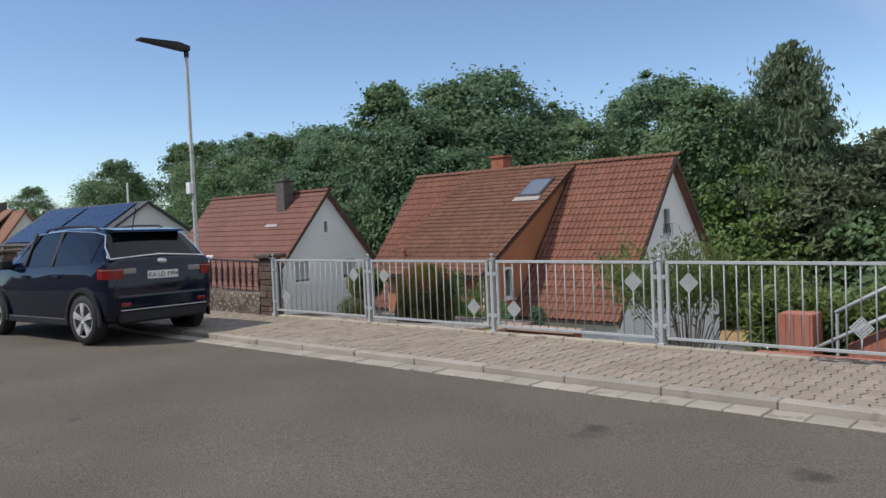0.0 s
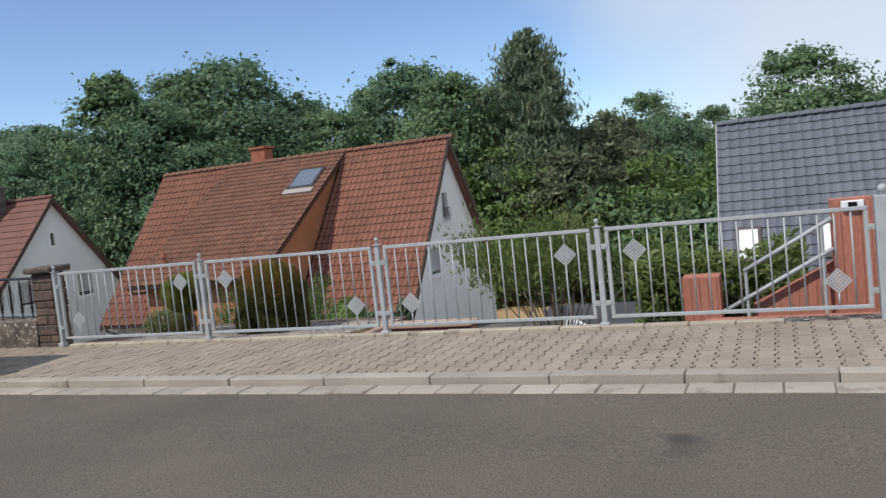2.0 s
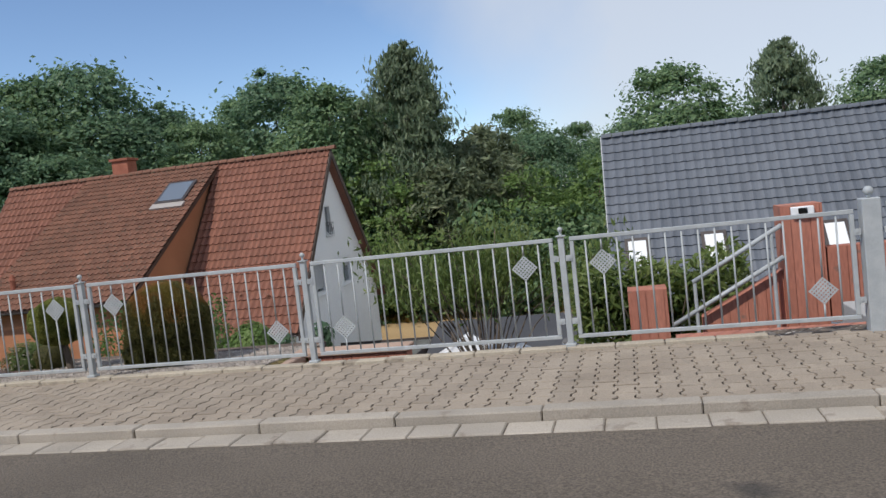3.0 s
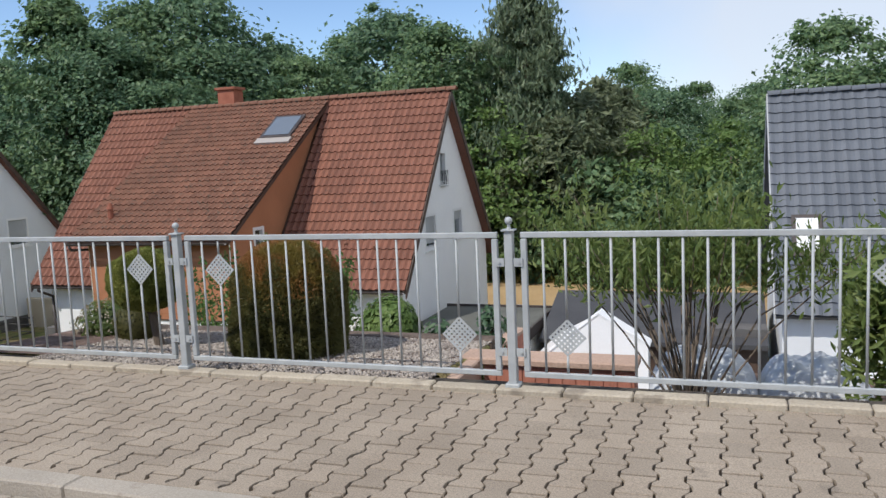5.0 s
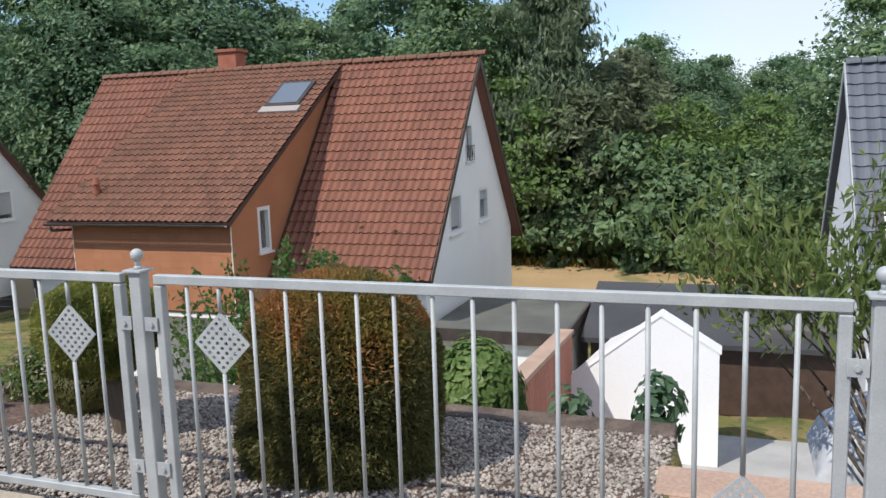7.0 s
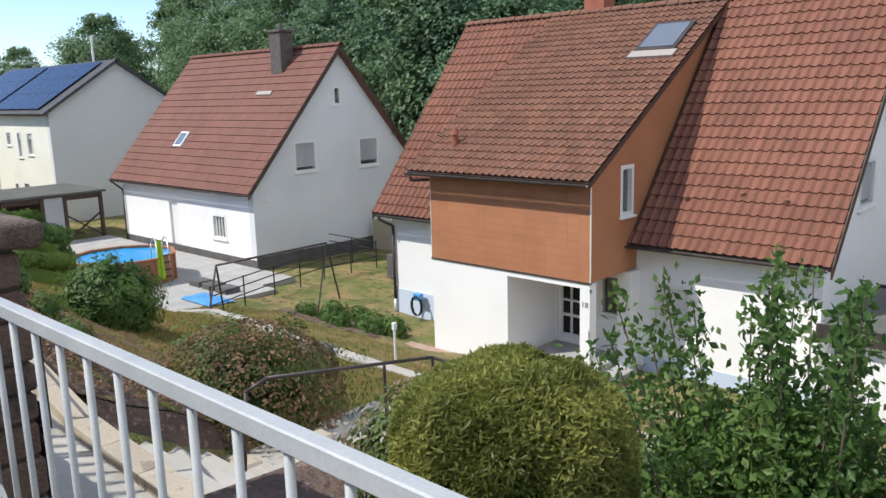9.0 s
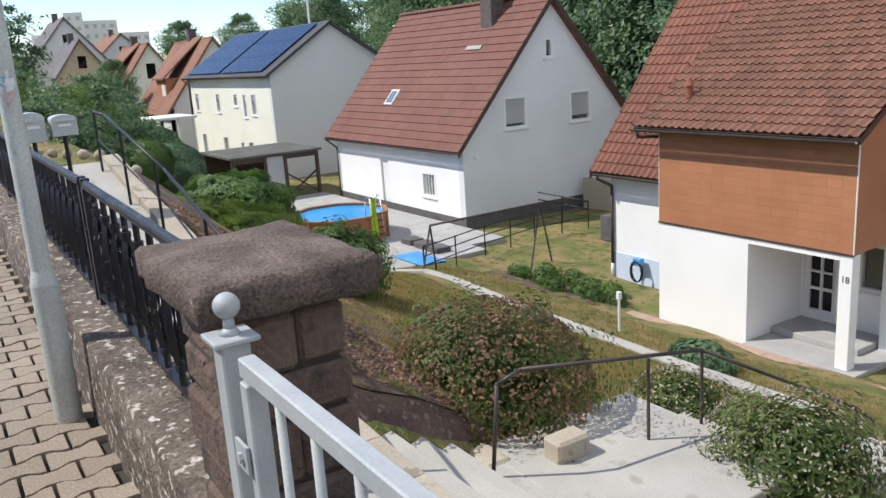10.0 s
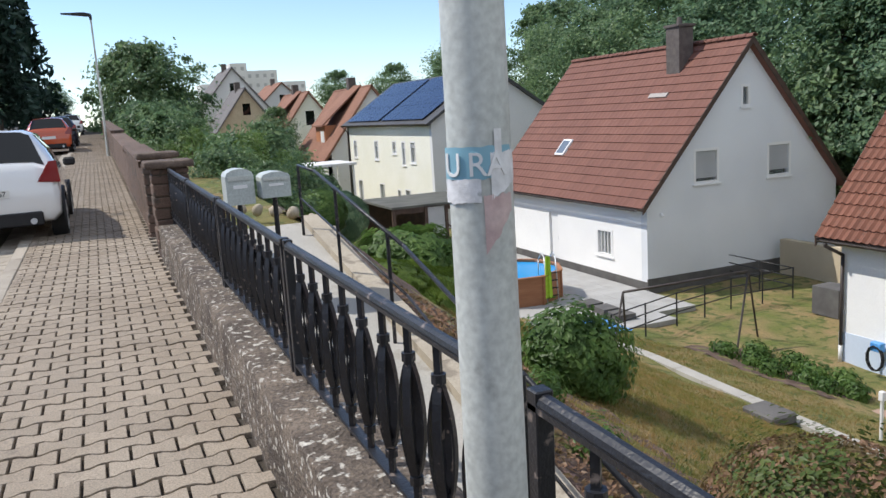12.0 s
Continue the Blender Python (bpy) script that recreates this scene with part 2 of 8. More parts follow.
M["tarp"] = surf("grey_cover", (0.42, 0.44, 0.47), (0.52, 0.54, 0.56), 1.5, 0.6, 0.5, 9)
M["navy"] = gloss("dark_blue_car_paint", (0.003, 0.006, 0.020), 0.06, grain=False)
M["whitepaint"] = gloss("white_car_paint", (0.78, 0.79, 0.80), 0.2, coat=1.0)
M["orangepaint"] = gloss("orange_red_car_paint", (0.50, 0.075, 0.02), 0.2, coat=1.0)
M["carglass"] = gloss("tinted_glass", (0.004, 0.005, 0.006), 0.02, grain=False)
M["rubber"] = surf("tyre_rubber", (0.014, 0.014, 0.014), (0.022, 0.022, 0.022), 5, 0.8, 0.2, 60)
M["plastic"] = surf("black_plastic", (0.007, 0.007, 0.009), (0.012, 0.012, 0.014), 5, 0.6, 0.2, 70)
M["redlamp"] = gloss("red_lamp_glass", (0.22, 0.008, 0.008), 0.12, coat=0.5)
M["clearlamp"] = gloss("clear_lamp_glass", (0.26, 0.23, 0.22), 0.12, coat=0.5)
M["rimsilver"] = gloss("silver_rim_paint", (0.62, 0.63, 0.64), 0.3, metal=0.3)
M["chrome"] = gloss("chrome_strip", (0.8, 0.8, 0.8), 0.15, metal=1.0)
M["plate"] = gloss("number_plate", (0.74, 0.74, 0.72), 0.4)
M["black"] = gloss("black_print", (0.012, 0.012, 0.012), 0.5)
M["stickerblue"] = gloss("sticker_blue", (0.22, 0.42, 0.52), 0.4)
M["stickerwhite"] = surf("torn_sticker", (0.66, 0.66, 0.68), (0.74, 0.74, 0.74), 14, 0.6, 0.2, 60, spots=(0.40, 0.41, 0.42), spot_scale=30, spot_at=0.62)
M["stickerrose"] = surf("faded_sticker", (0.50, 0.36, 0.35), (0.58, 0.45, 0.43), 20, 0.6, 0.2, 60)
M["mail"] = surf("grey_mailbox", (0.42, 0.46, 0.45), (0.50, 0.54, 0.53), 4, 0.5, 0.2, 50)
M["brick"] = surf("red_brick", (0.26, 0.085, 0.05), (0.32, 0.115, 0.07), 4, 0.9, 0.4, 60, vary=0.1)
M["greybrick"] = surf("grey_chimney", (0.09, 0.075, 0.07), (0.13, 0.11, 0.10), 4, 0.9, 0.4, 60)
M["lead"] = gloss("lead_flashing", (0.36, 0.32, 0.29), 0.5)
M["beige"] = surf("beige_surface", (0.46, 0.38, 0.27), (0.52, 0.44, 0.32), 1, 0.9, 0.3, 40)
M["farwall"] = surf("far_render", (0.66, 0.66, 0.66), (0.70, 0.70, 0.70), 0.3, 0.9, 0.0, 10, grain=0.03)
M["fartile"] = surf("far_clay_tile", (0.22, 0.105, 0.068), (0.27, 0.135, 0.09), 0.5, 0.9, 0.3, 6, island=0.12)
M["fartilegrey"] = surf("far_grey_tile", (0.13, 0.12, 0.12), (0.17, 0.155, 0.15), 0.5, 0.9, 0.3, 6)
# Woodland greens are lifted and blued: distance haze mixed into the leaf colour.
M["leaf_wood"] = leafy("hazed_woodland_leaf", (0.125, 0.215, 0.106), (0.280, 0.383, 0.178))
M["leaf_dark"] = leafy("dark_leaf", (0.120, 0.214, 0.119), (0.243, 0.347, 0.183))
M["leaf_light"] = leafy("light_leaf", (0.133, 0.223, 0.063), (0.239, 0.330, 0.107))
M["leaf_birch"] = leafy("birch_leaf", (0.152, 0.210, 0.121), (0.262, 0.318, 0.189))
M["leaf_olive"] = leafy("grey_green_leaf", (0.146, 0.182, 0.097), (0.254, 0.287, 0.162))
M["needle"] = leafy("spruce_needle", (0.020, 0.049, 0.035), (0.049, 0.087, 0.065), through_light=0.15)
M["leaf_bush"] = leafy("bush_leaf", (0.092, 0.175, 0.045), (0.190, 0.290, 0.080))
M["leaf_laurel"] = leafy("laurel_leaf", (0.085, 0.175, 0.035), (0.21, 0.34, 0.075), shine=0.3)
M["leaf_box"] = leafy("clipped_yew", (0.160, 0.190, 0.038), (0.420, 0.420, 0.120), (0.125, 0.150, 0.034))
M["leaf_thuja"] = leafy("dark_thuja", (0.095, 0.108, 0.034), (0.215, 0.195, 0.070), (0.120, 0.115, 0.040))
M["leaf_scorched"] = leafy("scorched_thuja", (0.28, 0.135, 0.045), (0.46, 0.235, 0.085), (0.26, 0.205, 0.055))
M["leaf_red"] = leafy("withered_bloom", (0.24, 0.150, 0.090), (0.40, 0.235, 0.150), (0.15, 0.115, 0.05))
M["leaf_rust"] = leafy("green_hydrangea_leaf", (0.087, 0.138, 0.036), (0.174, 0.217, 0.065))
M["leaf_white"] = leafy("pale_bloom", (0.50, 0.44, 0.33), (0.66, 0.60, 0.48), (0.32, 0.26, 0.17))
M["leaf_lime"] = leafy("lime_groundcover", (0.120, 0.190, 0.032), (0.225, 0.300, 0.070))
M["leaf_peach"] = leafy("peach_leaf", (0.125, 0.185, 0.050), (0.255, 0.305, 0.105))
M["grass"] = leafy("grass_blade", (0.125, 0.16, 0.03), (0.31, 0.27, 0.08), (0.36, 0.25, 0.10))
# Near-black fill: the shade deep inside a bush, put into the colour.
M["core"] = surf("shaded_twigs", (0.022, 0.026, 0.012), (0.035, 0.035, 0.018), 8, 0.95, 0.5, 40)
M["skin"] = gloss("skylight_glass", (0.16, 0.18, 0.20), 0.05, coat=1.0, grain=False)

def one(name):
    """The same material for pieces that are objects of their own, without the spread inside a mesh."""
    m = M[name].copy()
    for nd in m.node_tree.nodes:
        if nd.type == "NEW_GEOMETRY" and nd.outputs["Random Per Island"].is_linked:
            info = m.node_tree.nodes.new("ShaderNodeObjectInfo")
            for lk in list(nd.outputs["Random Per Island"].links):
                m.node_tree.links.new(info.outputs["Random"], lk.to_socket)
    M[name + "_one"] = m


for nm in ("tile_red", "tile_brown", "tile_b", "tile_grey", "paver"):
    one(nm)

# ---- building helpers ----
BASE = {}


def thing(name, loc=(0, 0, 0), label="", category="", group="", kind=""):
    ob = new(name)
    ob.location = loc
    BASE[ob.name] = Vector(loc)
    return tagged(ob, label, category, group, kind)


def under(ob, parent):
    ob.parent = parent
    ob.matrix_parent_inverse = Matrix.Translation(-BASE.get(parent.name, Vector((0, 0, 0))))
    return ob


def part(name, bm, material, parent=None, label="", smooth=False, weld=True):
    if weld:
        bmesh.ops.recalc_face_normals(bm, faces=bm.faces[:])
    me = bpy.data.meshes.new(name)
    bm.to_mesh(me)
    bm.free()
    return finish(name, me, material, parent, label, smooth)


def finish(name, me, material, parent=None, label="", smooth=False):
    me.materials.append(M[material])
    if smooth:
        me.polygons.foreach_set("use_smooth", [True] * len(me.polygons))
    ob = new(name, me)
    if parent is not None:
        under(ob, parent)
    if label:
        ob["label"] = label
    return ob


def arrays(name, verts, faces, material, parent=None, label="", smooth=False):
    """A mesh from numpy arrays: verts (n, 3) and faces (m, 3 or 4)."""
    me = bpy.data.meshes.new(name)
    verts, faces = np.asarray(verts, dtype=np.float32), np.asarray(faces, dtype=np.int32)
    k = faces.shape[1]
    me.vertices.add(len(verts))
    me.vertices.foreach_set("co", verts.ravel())
    me.loops.add(faces.size)
    me.loops.foreach_set("vertex_index", faces.ravel())
    me.polygons.add(len(faces))
    me.polygons.foreach_set("loop_start", np.arange(0, faces.size, k, dtype=np.int32))
    me.update(calc_edges=True)
    me.polygons.foreach_set("use_smooth", [smooth] * len(faces))
    return finish(name, me, material, parent, label, smooth)


def box(bm, x0, y0, z0, x1, y1, z1, bevel=0.0, m=None):
    v = [bm.verts.new((x, y, z)) for x in (x0, x1) for y in (y0, y1) for z in (z0, z1)]
    fs = [bm.faces.new([v[i] for i in f]) for f in ((0, 1, 3, 2), (4, 6, 7, 5), (0, 4, 5, 1), (2, 3, 7, 6), (0, 2, 6, 4), (1, 5, 7, 3))]
    if m is not None:
        bmesh.ops.transform(bm, matrix=m, verts=v)
    if bevel:
        es = list({e for f in fs for e in f.edges})
        bmesh.ops.bevel(bm, geom=es, offset=bevel, segments=1, affect="EDGES")
    return v


def rod(bm, a, b, r0, r1=None, seg=8):
    """A tapered round bar from a to b."""
    a, b = Vector(a), Vector(b)
    r1 = r0 if r1 is None else r1
    q = (b - a).to_track_quat("Z", "Y").to_matrix()
    rings = []
    for p, r in ((a, r0), (b, r1)):
        rings.append([bm.verts.new(p + q @ Vector((r * math.cos(i * math.tau / seg), r * math.sin(i * math.tau / seg), 0))) for i in range(seg)])
    for i in range(seg):
        bm.faces.new((rings[0][i], rings[0][(i + 1) % seg], rings[1][(i + 1) % seg], rings[1][i]))
    if seg >= 16:
        rings = [[bm.verts.new(v.co) for v in ring] for ring in rings]
    bm.faces.new(rings[0][::-1])
    bm.faces.new(rings[1])


def bar(bm, a, b, w, h):
    """A square bar from a to b, w wide and h high."""
    a, b = Vector(a), Vector(b)
    q = (b - a).to_track_quat("Y", "Z").to_matrix().to_4x4()
    box(bm, -w / 2, 0, -h / 2, w / 2, (b - a).length, h / 2, m=Matrix.Translation(a) @ q)


def ball(bm, c, r, squash=1.0, seg=12):
    bmesh.ops.create_uvsphere(bm, u_segments=seg, v_segments=seg * 2 // 3, radius=r, matrix=Matrix.Translation(c) @ Matrix.Diagonal((1, 1, squash, 1)))


def prism(bm, pts, a, b):
    """A flat outline pts, swept from offset a to offset b (vectors)."""
    lo = [bm.verts.new(Vector(p) + Vector(a)) for p in pts]
    hi = [bm.verts.new(Vector(p) + Vector(b)) for p in pts]
    bm.faces.new(lo)
    bm.faces.new(hi[::-1])
    for i in range(len(pts)):
        j = (i + 1) % len(pts)
        bm.faces.new((lo[i], hi[i], hi[j], lo[j]))


def holed(bm, outer, holes, place, thick):
    """A wall slab with openings. outer and holes: 2D outlines; place(u, v, d): the point at depth d."""
    from mathutils.geometry import tessellate_polygon
    loops = [[Vector((u, v, 0)) for u, v in lp] for lp in (outer, *holes)]
    flat = [p for lp in loops for p in lp]
    tris = tessellate_polygon(loops)
    front = [bm.verts.new(place(p.x, p.y, 0)) for p in flat]
    rear = [bm.verts.new(place(p.x, p.y, thick)) for p in flat]
    for t in tris:
        bm.faces.new([front[i] for i in t])
        bm.faces.new([rear[i] for i in reversed(t)])
    k = 0
    for lp in loops:
        for i in range(len(lp)):
            a, b = k + i, k + (i + 1) % len(lp)
            bm.faces.new((front[a], front[b], rear[b], rear[a]))
        k += len(lp)


def rect(u0, v0, u1, v1):
    return [(u0, v0), (u1, v0), (u1, v1), (u0, v1)]


def leaves(name, centres, size, material, parent=None, label="", lift=0.3, long=1.5, seed=1, out=None, droop=0.0, spike=0.0):
    """Many small folded leaves, one at each centre. out: directions that the leaves lean to."""
    rng = np.random.default_rng(seed)
    c = np.asarray(centres, dtype=np.float32)
    n = len(c)
    d = rng.normal(size=(n, 3))
    if out is not None:
        d = d * 0.7 + np.asarray(out) * 1.2
    d[:, 2] = d[:, 2] * 0.8 + lift
    d /= np.linalg.norm(d, axis=1, keepdims=True) + 1e-6
    a = np.cross(d, rng.normal(size=(n, 3)))
    a[:, 2] -= droop
    a /= np.linalg.norm(a, axis=1, keepdims=True) + 1e-6
    if spike and out is not None:
        a = np.asarray(out) * spike + rng.normal(size=(n, 3)) * 0.55
        a /= np.linalg.norm(a, axis=1, keepdims=True)
        d = np.cross(a, rng.normal(size=(n, 3)))
        d /= np.linalg.norm(d, axis=1, keepdims=True) + 1e-6
    b = np.cross(d, a)
    s = (size * rng.uniform(0.65, 1.35, (n, 1))).astype(np.float32)
    v = np.empty((n, 4, 3), np.float32)
    v[:, 0] = c - a * s * long * 0.5
    v[:, 1] = c + b * s * 0.42 + d * s * 0.12
    v[:, 2] = c + a * s * long * 0.5
    v[:, 3] = c - b * s * 0.42 + d * s * 0.12
    f = np.arange(n * 4, dtype=np.int32).reshape(n, 4)
    return arrays(name, v.reshape(-1, 3), f, material, parent, label)


def blob_points(rng, n, rad, inner=0.55):
    """n points in the outer shell of an ellipsoid."""
    d = rng.normal(size=(n, 3))
    d /= np.linalg.norm(d, axis=1, keepdims=True)
    r = rng.uniform(inner, 1.0, (n, 1)) ** 0.6
    return d * r * np.asarray(rad), d


SLOPE, MID_RISE, END_RISE = 0.02, 0.10, 1.85


def rise(x):
    """The street climbs gently to the far end."""
    return np.interp(-np.asarray(x, dtype=float), [5.5, 16.4, 90.5], [0, MID_RISE, END_RISE])


def ground_z(x, y):
    """Height of the garden, which falls away from the street."""
    near = np.interp(y, [0.2, 1.72, 1.8, 3.0, 6, 9, 22, 60], [-0.008, -0.11, -1.3, -2.6, -4.4, -5.5, -5.55, -5.55])
    p = np.interp(x, [-60, -30, -16.5, -12, -9, -6.5, -5], [0.8, 0.3, 0.05, -0.75, -1.45, -1.6, -1.6])
    left = np.interp(y, [2.2, 4.3, 10, 14.5, 22, 60], [0, 1, 2, 3, 4, 5])
    mid = np.interp(x, [-30, -16.5, -9], [-1.5, -1.7, -2.45])
    low = np.interp(x, [-30, -26, -23, -5], [-5.45, -5.3, -4.5, -4.35])
    prof = np.where(left < 1, p + (mid - p) * left, np.where(left < 2, mid + (low - mid) * (left - 1), np.where(left < 3, low + (-5.5 - low) * (left - 2), -5.55)))
    near = np.where((x > -0.5) & (y < 1.75), -1.4, near)
    k = np.clip((-4.9 - x) / 0.5, 0, 1)
    return near * (1 - k) + prof * k

# ---- street and ground ----
def sheet(name, xs, ys, height, material, label, kind="structure", category="ground"):
    gx, gy = np.meshgrid(xs, ys, indexing="ij")
    v = np.stack([gx, gy, height(gx, gy)], -1).reshape(-1, 3)
    ny = len(ys)
    i, j = np.meshgrid(np.arange(len(xs) - 1), np.arange(ny - 1), indexing="ij")
    a = (i * ny + j).ravel()
    ob = arrays(name, v, np.stack([a, a + ny, a + ny + 1, a + 1], 1), material, None, "", True)
    return tagged(ob, label, category, "", kind)


def garden_height(x, y):
    bumps = 0.05 * np.sin(x * 1.7 + np.sin(y * 1.3)) * np.cos(y * 1.1) * np.clip((y - 2.5) / 2, 0, 1)
    on_path = (x < -5.6) & (y < 2.15)
    z = ground_z(x, y) + bumps - np.where(on_path, 0.15, 0.0)
    stair = (x > -9.6) & (x < -7.2) & (y > 2.1) & (y < 13)
    return z - np.where(stair, 0.35, 0)


gxs = np.concatenate([[-900, -500, -300, -200, -150, -120, -100, -85], np.arange(-75, 16, 0.4), [20, 30, 50, 90, 200, 500, 900]])
gys = np.concatenate([np.arange(0.3, 30, 0.3), [33, 37, 42, 50, 70, 120, 250, 500, 900]])
sheet("ground", gxs, gys, garden_height, "garden", "sloping garden of patchy dry lawn and earth")
sheet("road", np.array([-900, -300, -120, -90.5, -60, -30, -16.4, -5.5, 5, 15, 40, 120, 900.0]), np.array([-900, -300, -80, -30, -14, -10, -7, -5, -3, -2.5, -2.12, -1.6]),
      lambda x, y: rise(x) - 0.075 + 0.04 * np.clip((-y - 2.12) / 2.5, 0, 1) - 0.05 * np.clip((-y - 4.5) / 3, 0, 1), "asphalt", "worn grey asphalt street with dark patches", category="road")
sheet("field", np.array([-45, -20, -8, 0, 10, 25, 40.0]), np.array([26.5, 28, 30, 33, 36, 38.5]), lambda x, y: -5.50 + 0.012 * (y - 26), "field",
      "strip of dry mown field before the woods")

# pavement bed, kerb, gutter
def kerb_y(x):
    """The pavement's outer edge, which comes nearer to the wall up the street."""
    return np.interp(x, [-12.0, -3.5], [-1.42, -1.745])


bx = np.array([60, 0, -3.5, -5.5, -12, -16.4, -90.5, -300.0])
bv = np.concatenate([np.stack([bx, y, z], 1) for y, z in ((np.full(8, 0.29), rise(bx) - 0.028), (kerb_y(bx) - 0.005, rise(bx) - 0.028), (kerb_y(bx) - 0.005, rise(bx) - 0.5))])
bf = [(r * 8 + k, r * 8 + k + 1, r * 8 + k + 9, r * 8 + k + 8) for r in range(2) for k in range(7)]
tagged(arrays("pavement", bv, bf, "joint"), "pavement of interlocking pale concrete stones", "pavement", kind="structure")
PAVEMENT = bpy.data.objects["pavement"]


def long_stones(name, x0, x1, step, y0, y1, z0, z1, material, label, category, follow=True):
    first = thing(name, (x0, y0, z0), label, category, kind="structure")
    bmx = bmesh.new()
    box(bmx, 0.0035, 0, 0, step - 0.0035, y1 - y0, z1 - z0, 0.009)
    src = part("stone", bmx, material, first)
    src.matrix_basis = Matrix.Translation((x0, y0 + (float(kerb_y(x0)) + 1.745 if follow else 0), z0 + float(rise(x0))))
    src.parent, src.matrix_parent_inverse = first, Matrix.Translation((-x0, -y0, -z0))
    rng = random.Random(len(name))
    x = x0 + step
    while x < x1:
        ob = new("stone", src.data)
        under(ob, first)
        dy, turn = (float(kerb_y(x)) + 1.745, -2.19 * (-12 < x < -4)) if follow else (0.0, 0.0)
        ob.matrix_basis = pose(x, y0 + dy + rng.uniform(-0.004, 0.004), z0 + float(rise(x)) + rng.uniform(-0.005, 0.004), 0, math.degrees(SLOPE) if x < -5.5 else 0, turn + rng.uniform(-0.25, 0.25))
        x += step
    return first


long_stones("kerb", -61.67, 9, 1.0, -1.885, -1.745, -0.3, 0.004, "kerb", "row of weathered pale kerb stones", "kerb")
long_stones("gutter", -45.16, 9, 0.313, -2.13, -1.888, -0.3, -0.062, "kerb", "gutter row of flat pale stones", "gutter")
long_stones("edging", -4.621, 3.95, 0.411, -0.08, 0.03, -0.2, 0.036, "palestone", "raised pale edging stones under the metal fence", "edging", False)
bm = bmesh.new()
box(bm, -5.6, 0.03, -7.0, 3.95, 0.3, -0.03)
box(bm, 3.95, -0.05, -7.0, 60, 0.3, -0.01)
box(bm, -16.4, 0.40, -7, -5.6, 0.43, -0.03)
prism(bm, [(-16.4, 0, -7), (-16.4, 0, 0.08), (-90.5, 0, END_RISE - 0.03), (-300, 0, END_RISE - 0.03), (-300, 0, -7)], (0, 0.29, 0), (0, 0.42, 0))
tagged(part("retaining_wall", bm, "oldwall", None), "rough retaining wall under the street's edge", "wall", kind="structure")


# ---- metal fence ----
def fence_post(x, r=0.026, h=0.988, group="fence posts"):
    f = thing("fence_post", (x, 0, 0), "galvanised square fence post with a ball finial", "fence post", group)
    b = bmesh.new()
    box(b, x - r, -r, 0.0, x + r, r, h, 0.004)
    part("shaft", b, "zinc", f)
    b = bmesh.new()
    box(b, x - 0.045, -0.045, 0.0, x + 0.045, 0.045, 0.055, 0.005)
    part("foot", b, "zinc", f)
    b = bmesh.new()
    box(b, x - 0.04, -0.04, h, x + 0.04, 0.04, h + 0.010, 0.002)
    part("cap", b, "zinc", f)
    b = bmesh.new()
    rod(b, (x, 0, h + 0.010), (x, 0, h + 0.022), 0.019, 0.011)
    rod(b, (x, 0, h + 0.020), (x, 0, h + 0.045), 0.011, 0.009)
    ball(b, (x, 0, h + 0.061), 0.0235, seg=16)
    part("finial", b, "zinc", f, smooth=True)
    return f


def diamond_plate(cx, cz, parent, half=0.105):
    """A perforated square plate set on its corner."""
    b = bmesh.new()
    s = half / math.sqrt(2)
    k = 6
    holes = []
    for i in range(k):
        for j in range(k):
            u, v = (i + 0.5) / k * 2 * s - s, (j + 0.5) / k * 2 * s - s
            holes.append([(u + 0.0078 * math.cos(a * math.tau / 6), v + 0.0078 * math.sin(a * math.tau / 6)) for a in range(6)])
    c45 = math.sqrt(0.5)
    holed(b, rect(-s - 0.006, -s - 0.006, s + 0.006, s + 0.006), holes, lambda u, v, d: (cx + (u - v) * c45, -0.004 + d, cz + (u + v) * c45), 0.008)
    return part("diamond_plate", b, "zinc", parent, "perforated square steel plate set on its corner")


def fence_panel(x0, x1, plates, name="steel_fence", label="galvanised steel fence panel with slim bars and perforated diamonds", top=0.98, bottom=0.095):
    f = thing(name, ((x0 + x1) / 2, 0, bottom), label, "fence panel", "fence panels")
    a, c = x0 + 0.072, x1 - 0.072
    for nm, lo, hi in (("top_rail", top - 0.034, top), ("bottom_rail", bottom, bottom + 0.032)):
        b = bmesh.new()
        box(b, a, -0.015, lo, c, 0.015, hi, 0.003)
        part(nm, b, "zinc", f)
    for u in (a, c - 0.035):
        b = bmesh.new()
        box(b, u, -0.017, bottom + 0.035, u + 0.035, 0.017, top - 0.04, 0.003)
        part("stile", b, "zinc", f)
    n = round((c - a) / 0.135)
    pitch = (c - a) / n
    for i in range(1, n):
        x = a + i * pitch
        segs = [(bottom + 0.035, top - 0.04)]
        for px, pz in plates:
            if abs(px - x) < pitch / 2:
                segs = [(bottom + 0.035, pz - 0.112), (pz + 0.112, top - 0.04)]
                diamond_plate(x, pz, f)
        for lo, hi in segs:
            b = bmesh.new()
            rod(b, (x, 0, lo), (x, 0, hi), 0.0078, seg=6)
            part("bar", b, "zinc", f, smooth=True)
    for u, s in ((x0, 1), (x1, -1)):
        for z in (0.25, 0.80):
            b = bmesh.new()
            box(b, min(u + s * 0.03, u + s * 0.085), -0.025, z - 0.025, max(u + s * 0.03, u + s * 0.085), -0.019, z + 0.025)
            rod(b, (u + s * 0.06, -0.032, z), (u + s * 0.06, -0.019, z), 0.010, seg=6)
            part("bracket", b, "zinc", f)
    return f


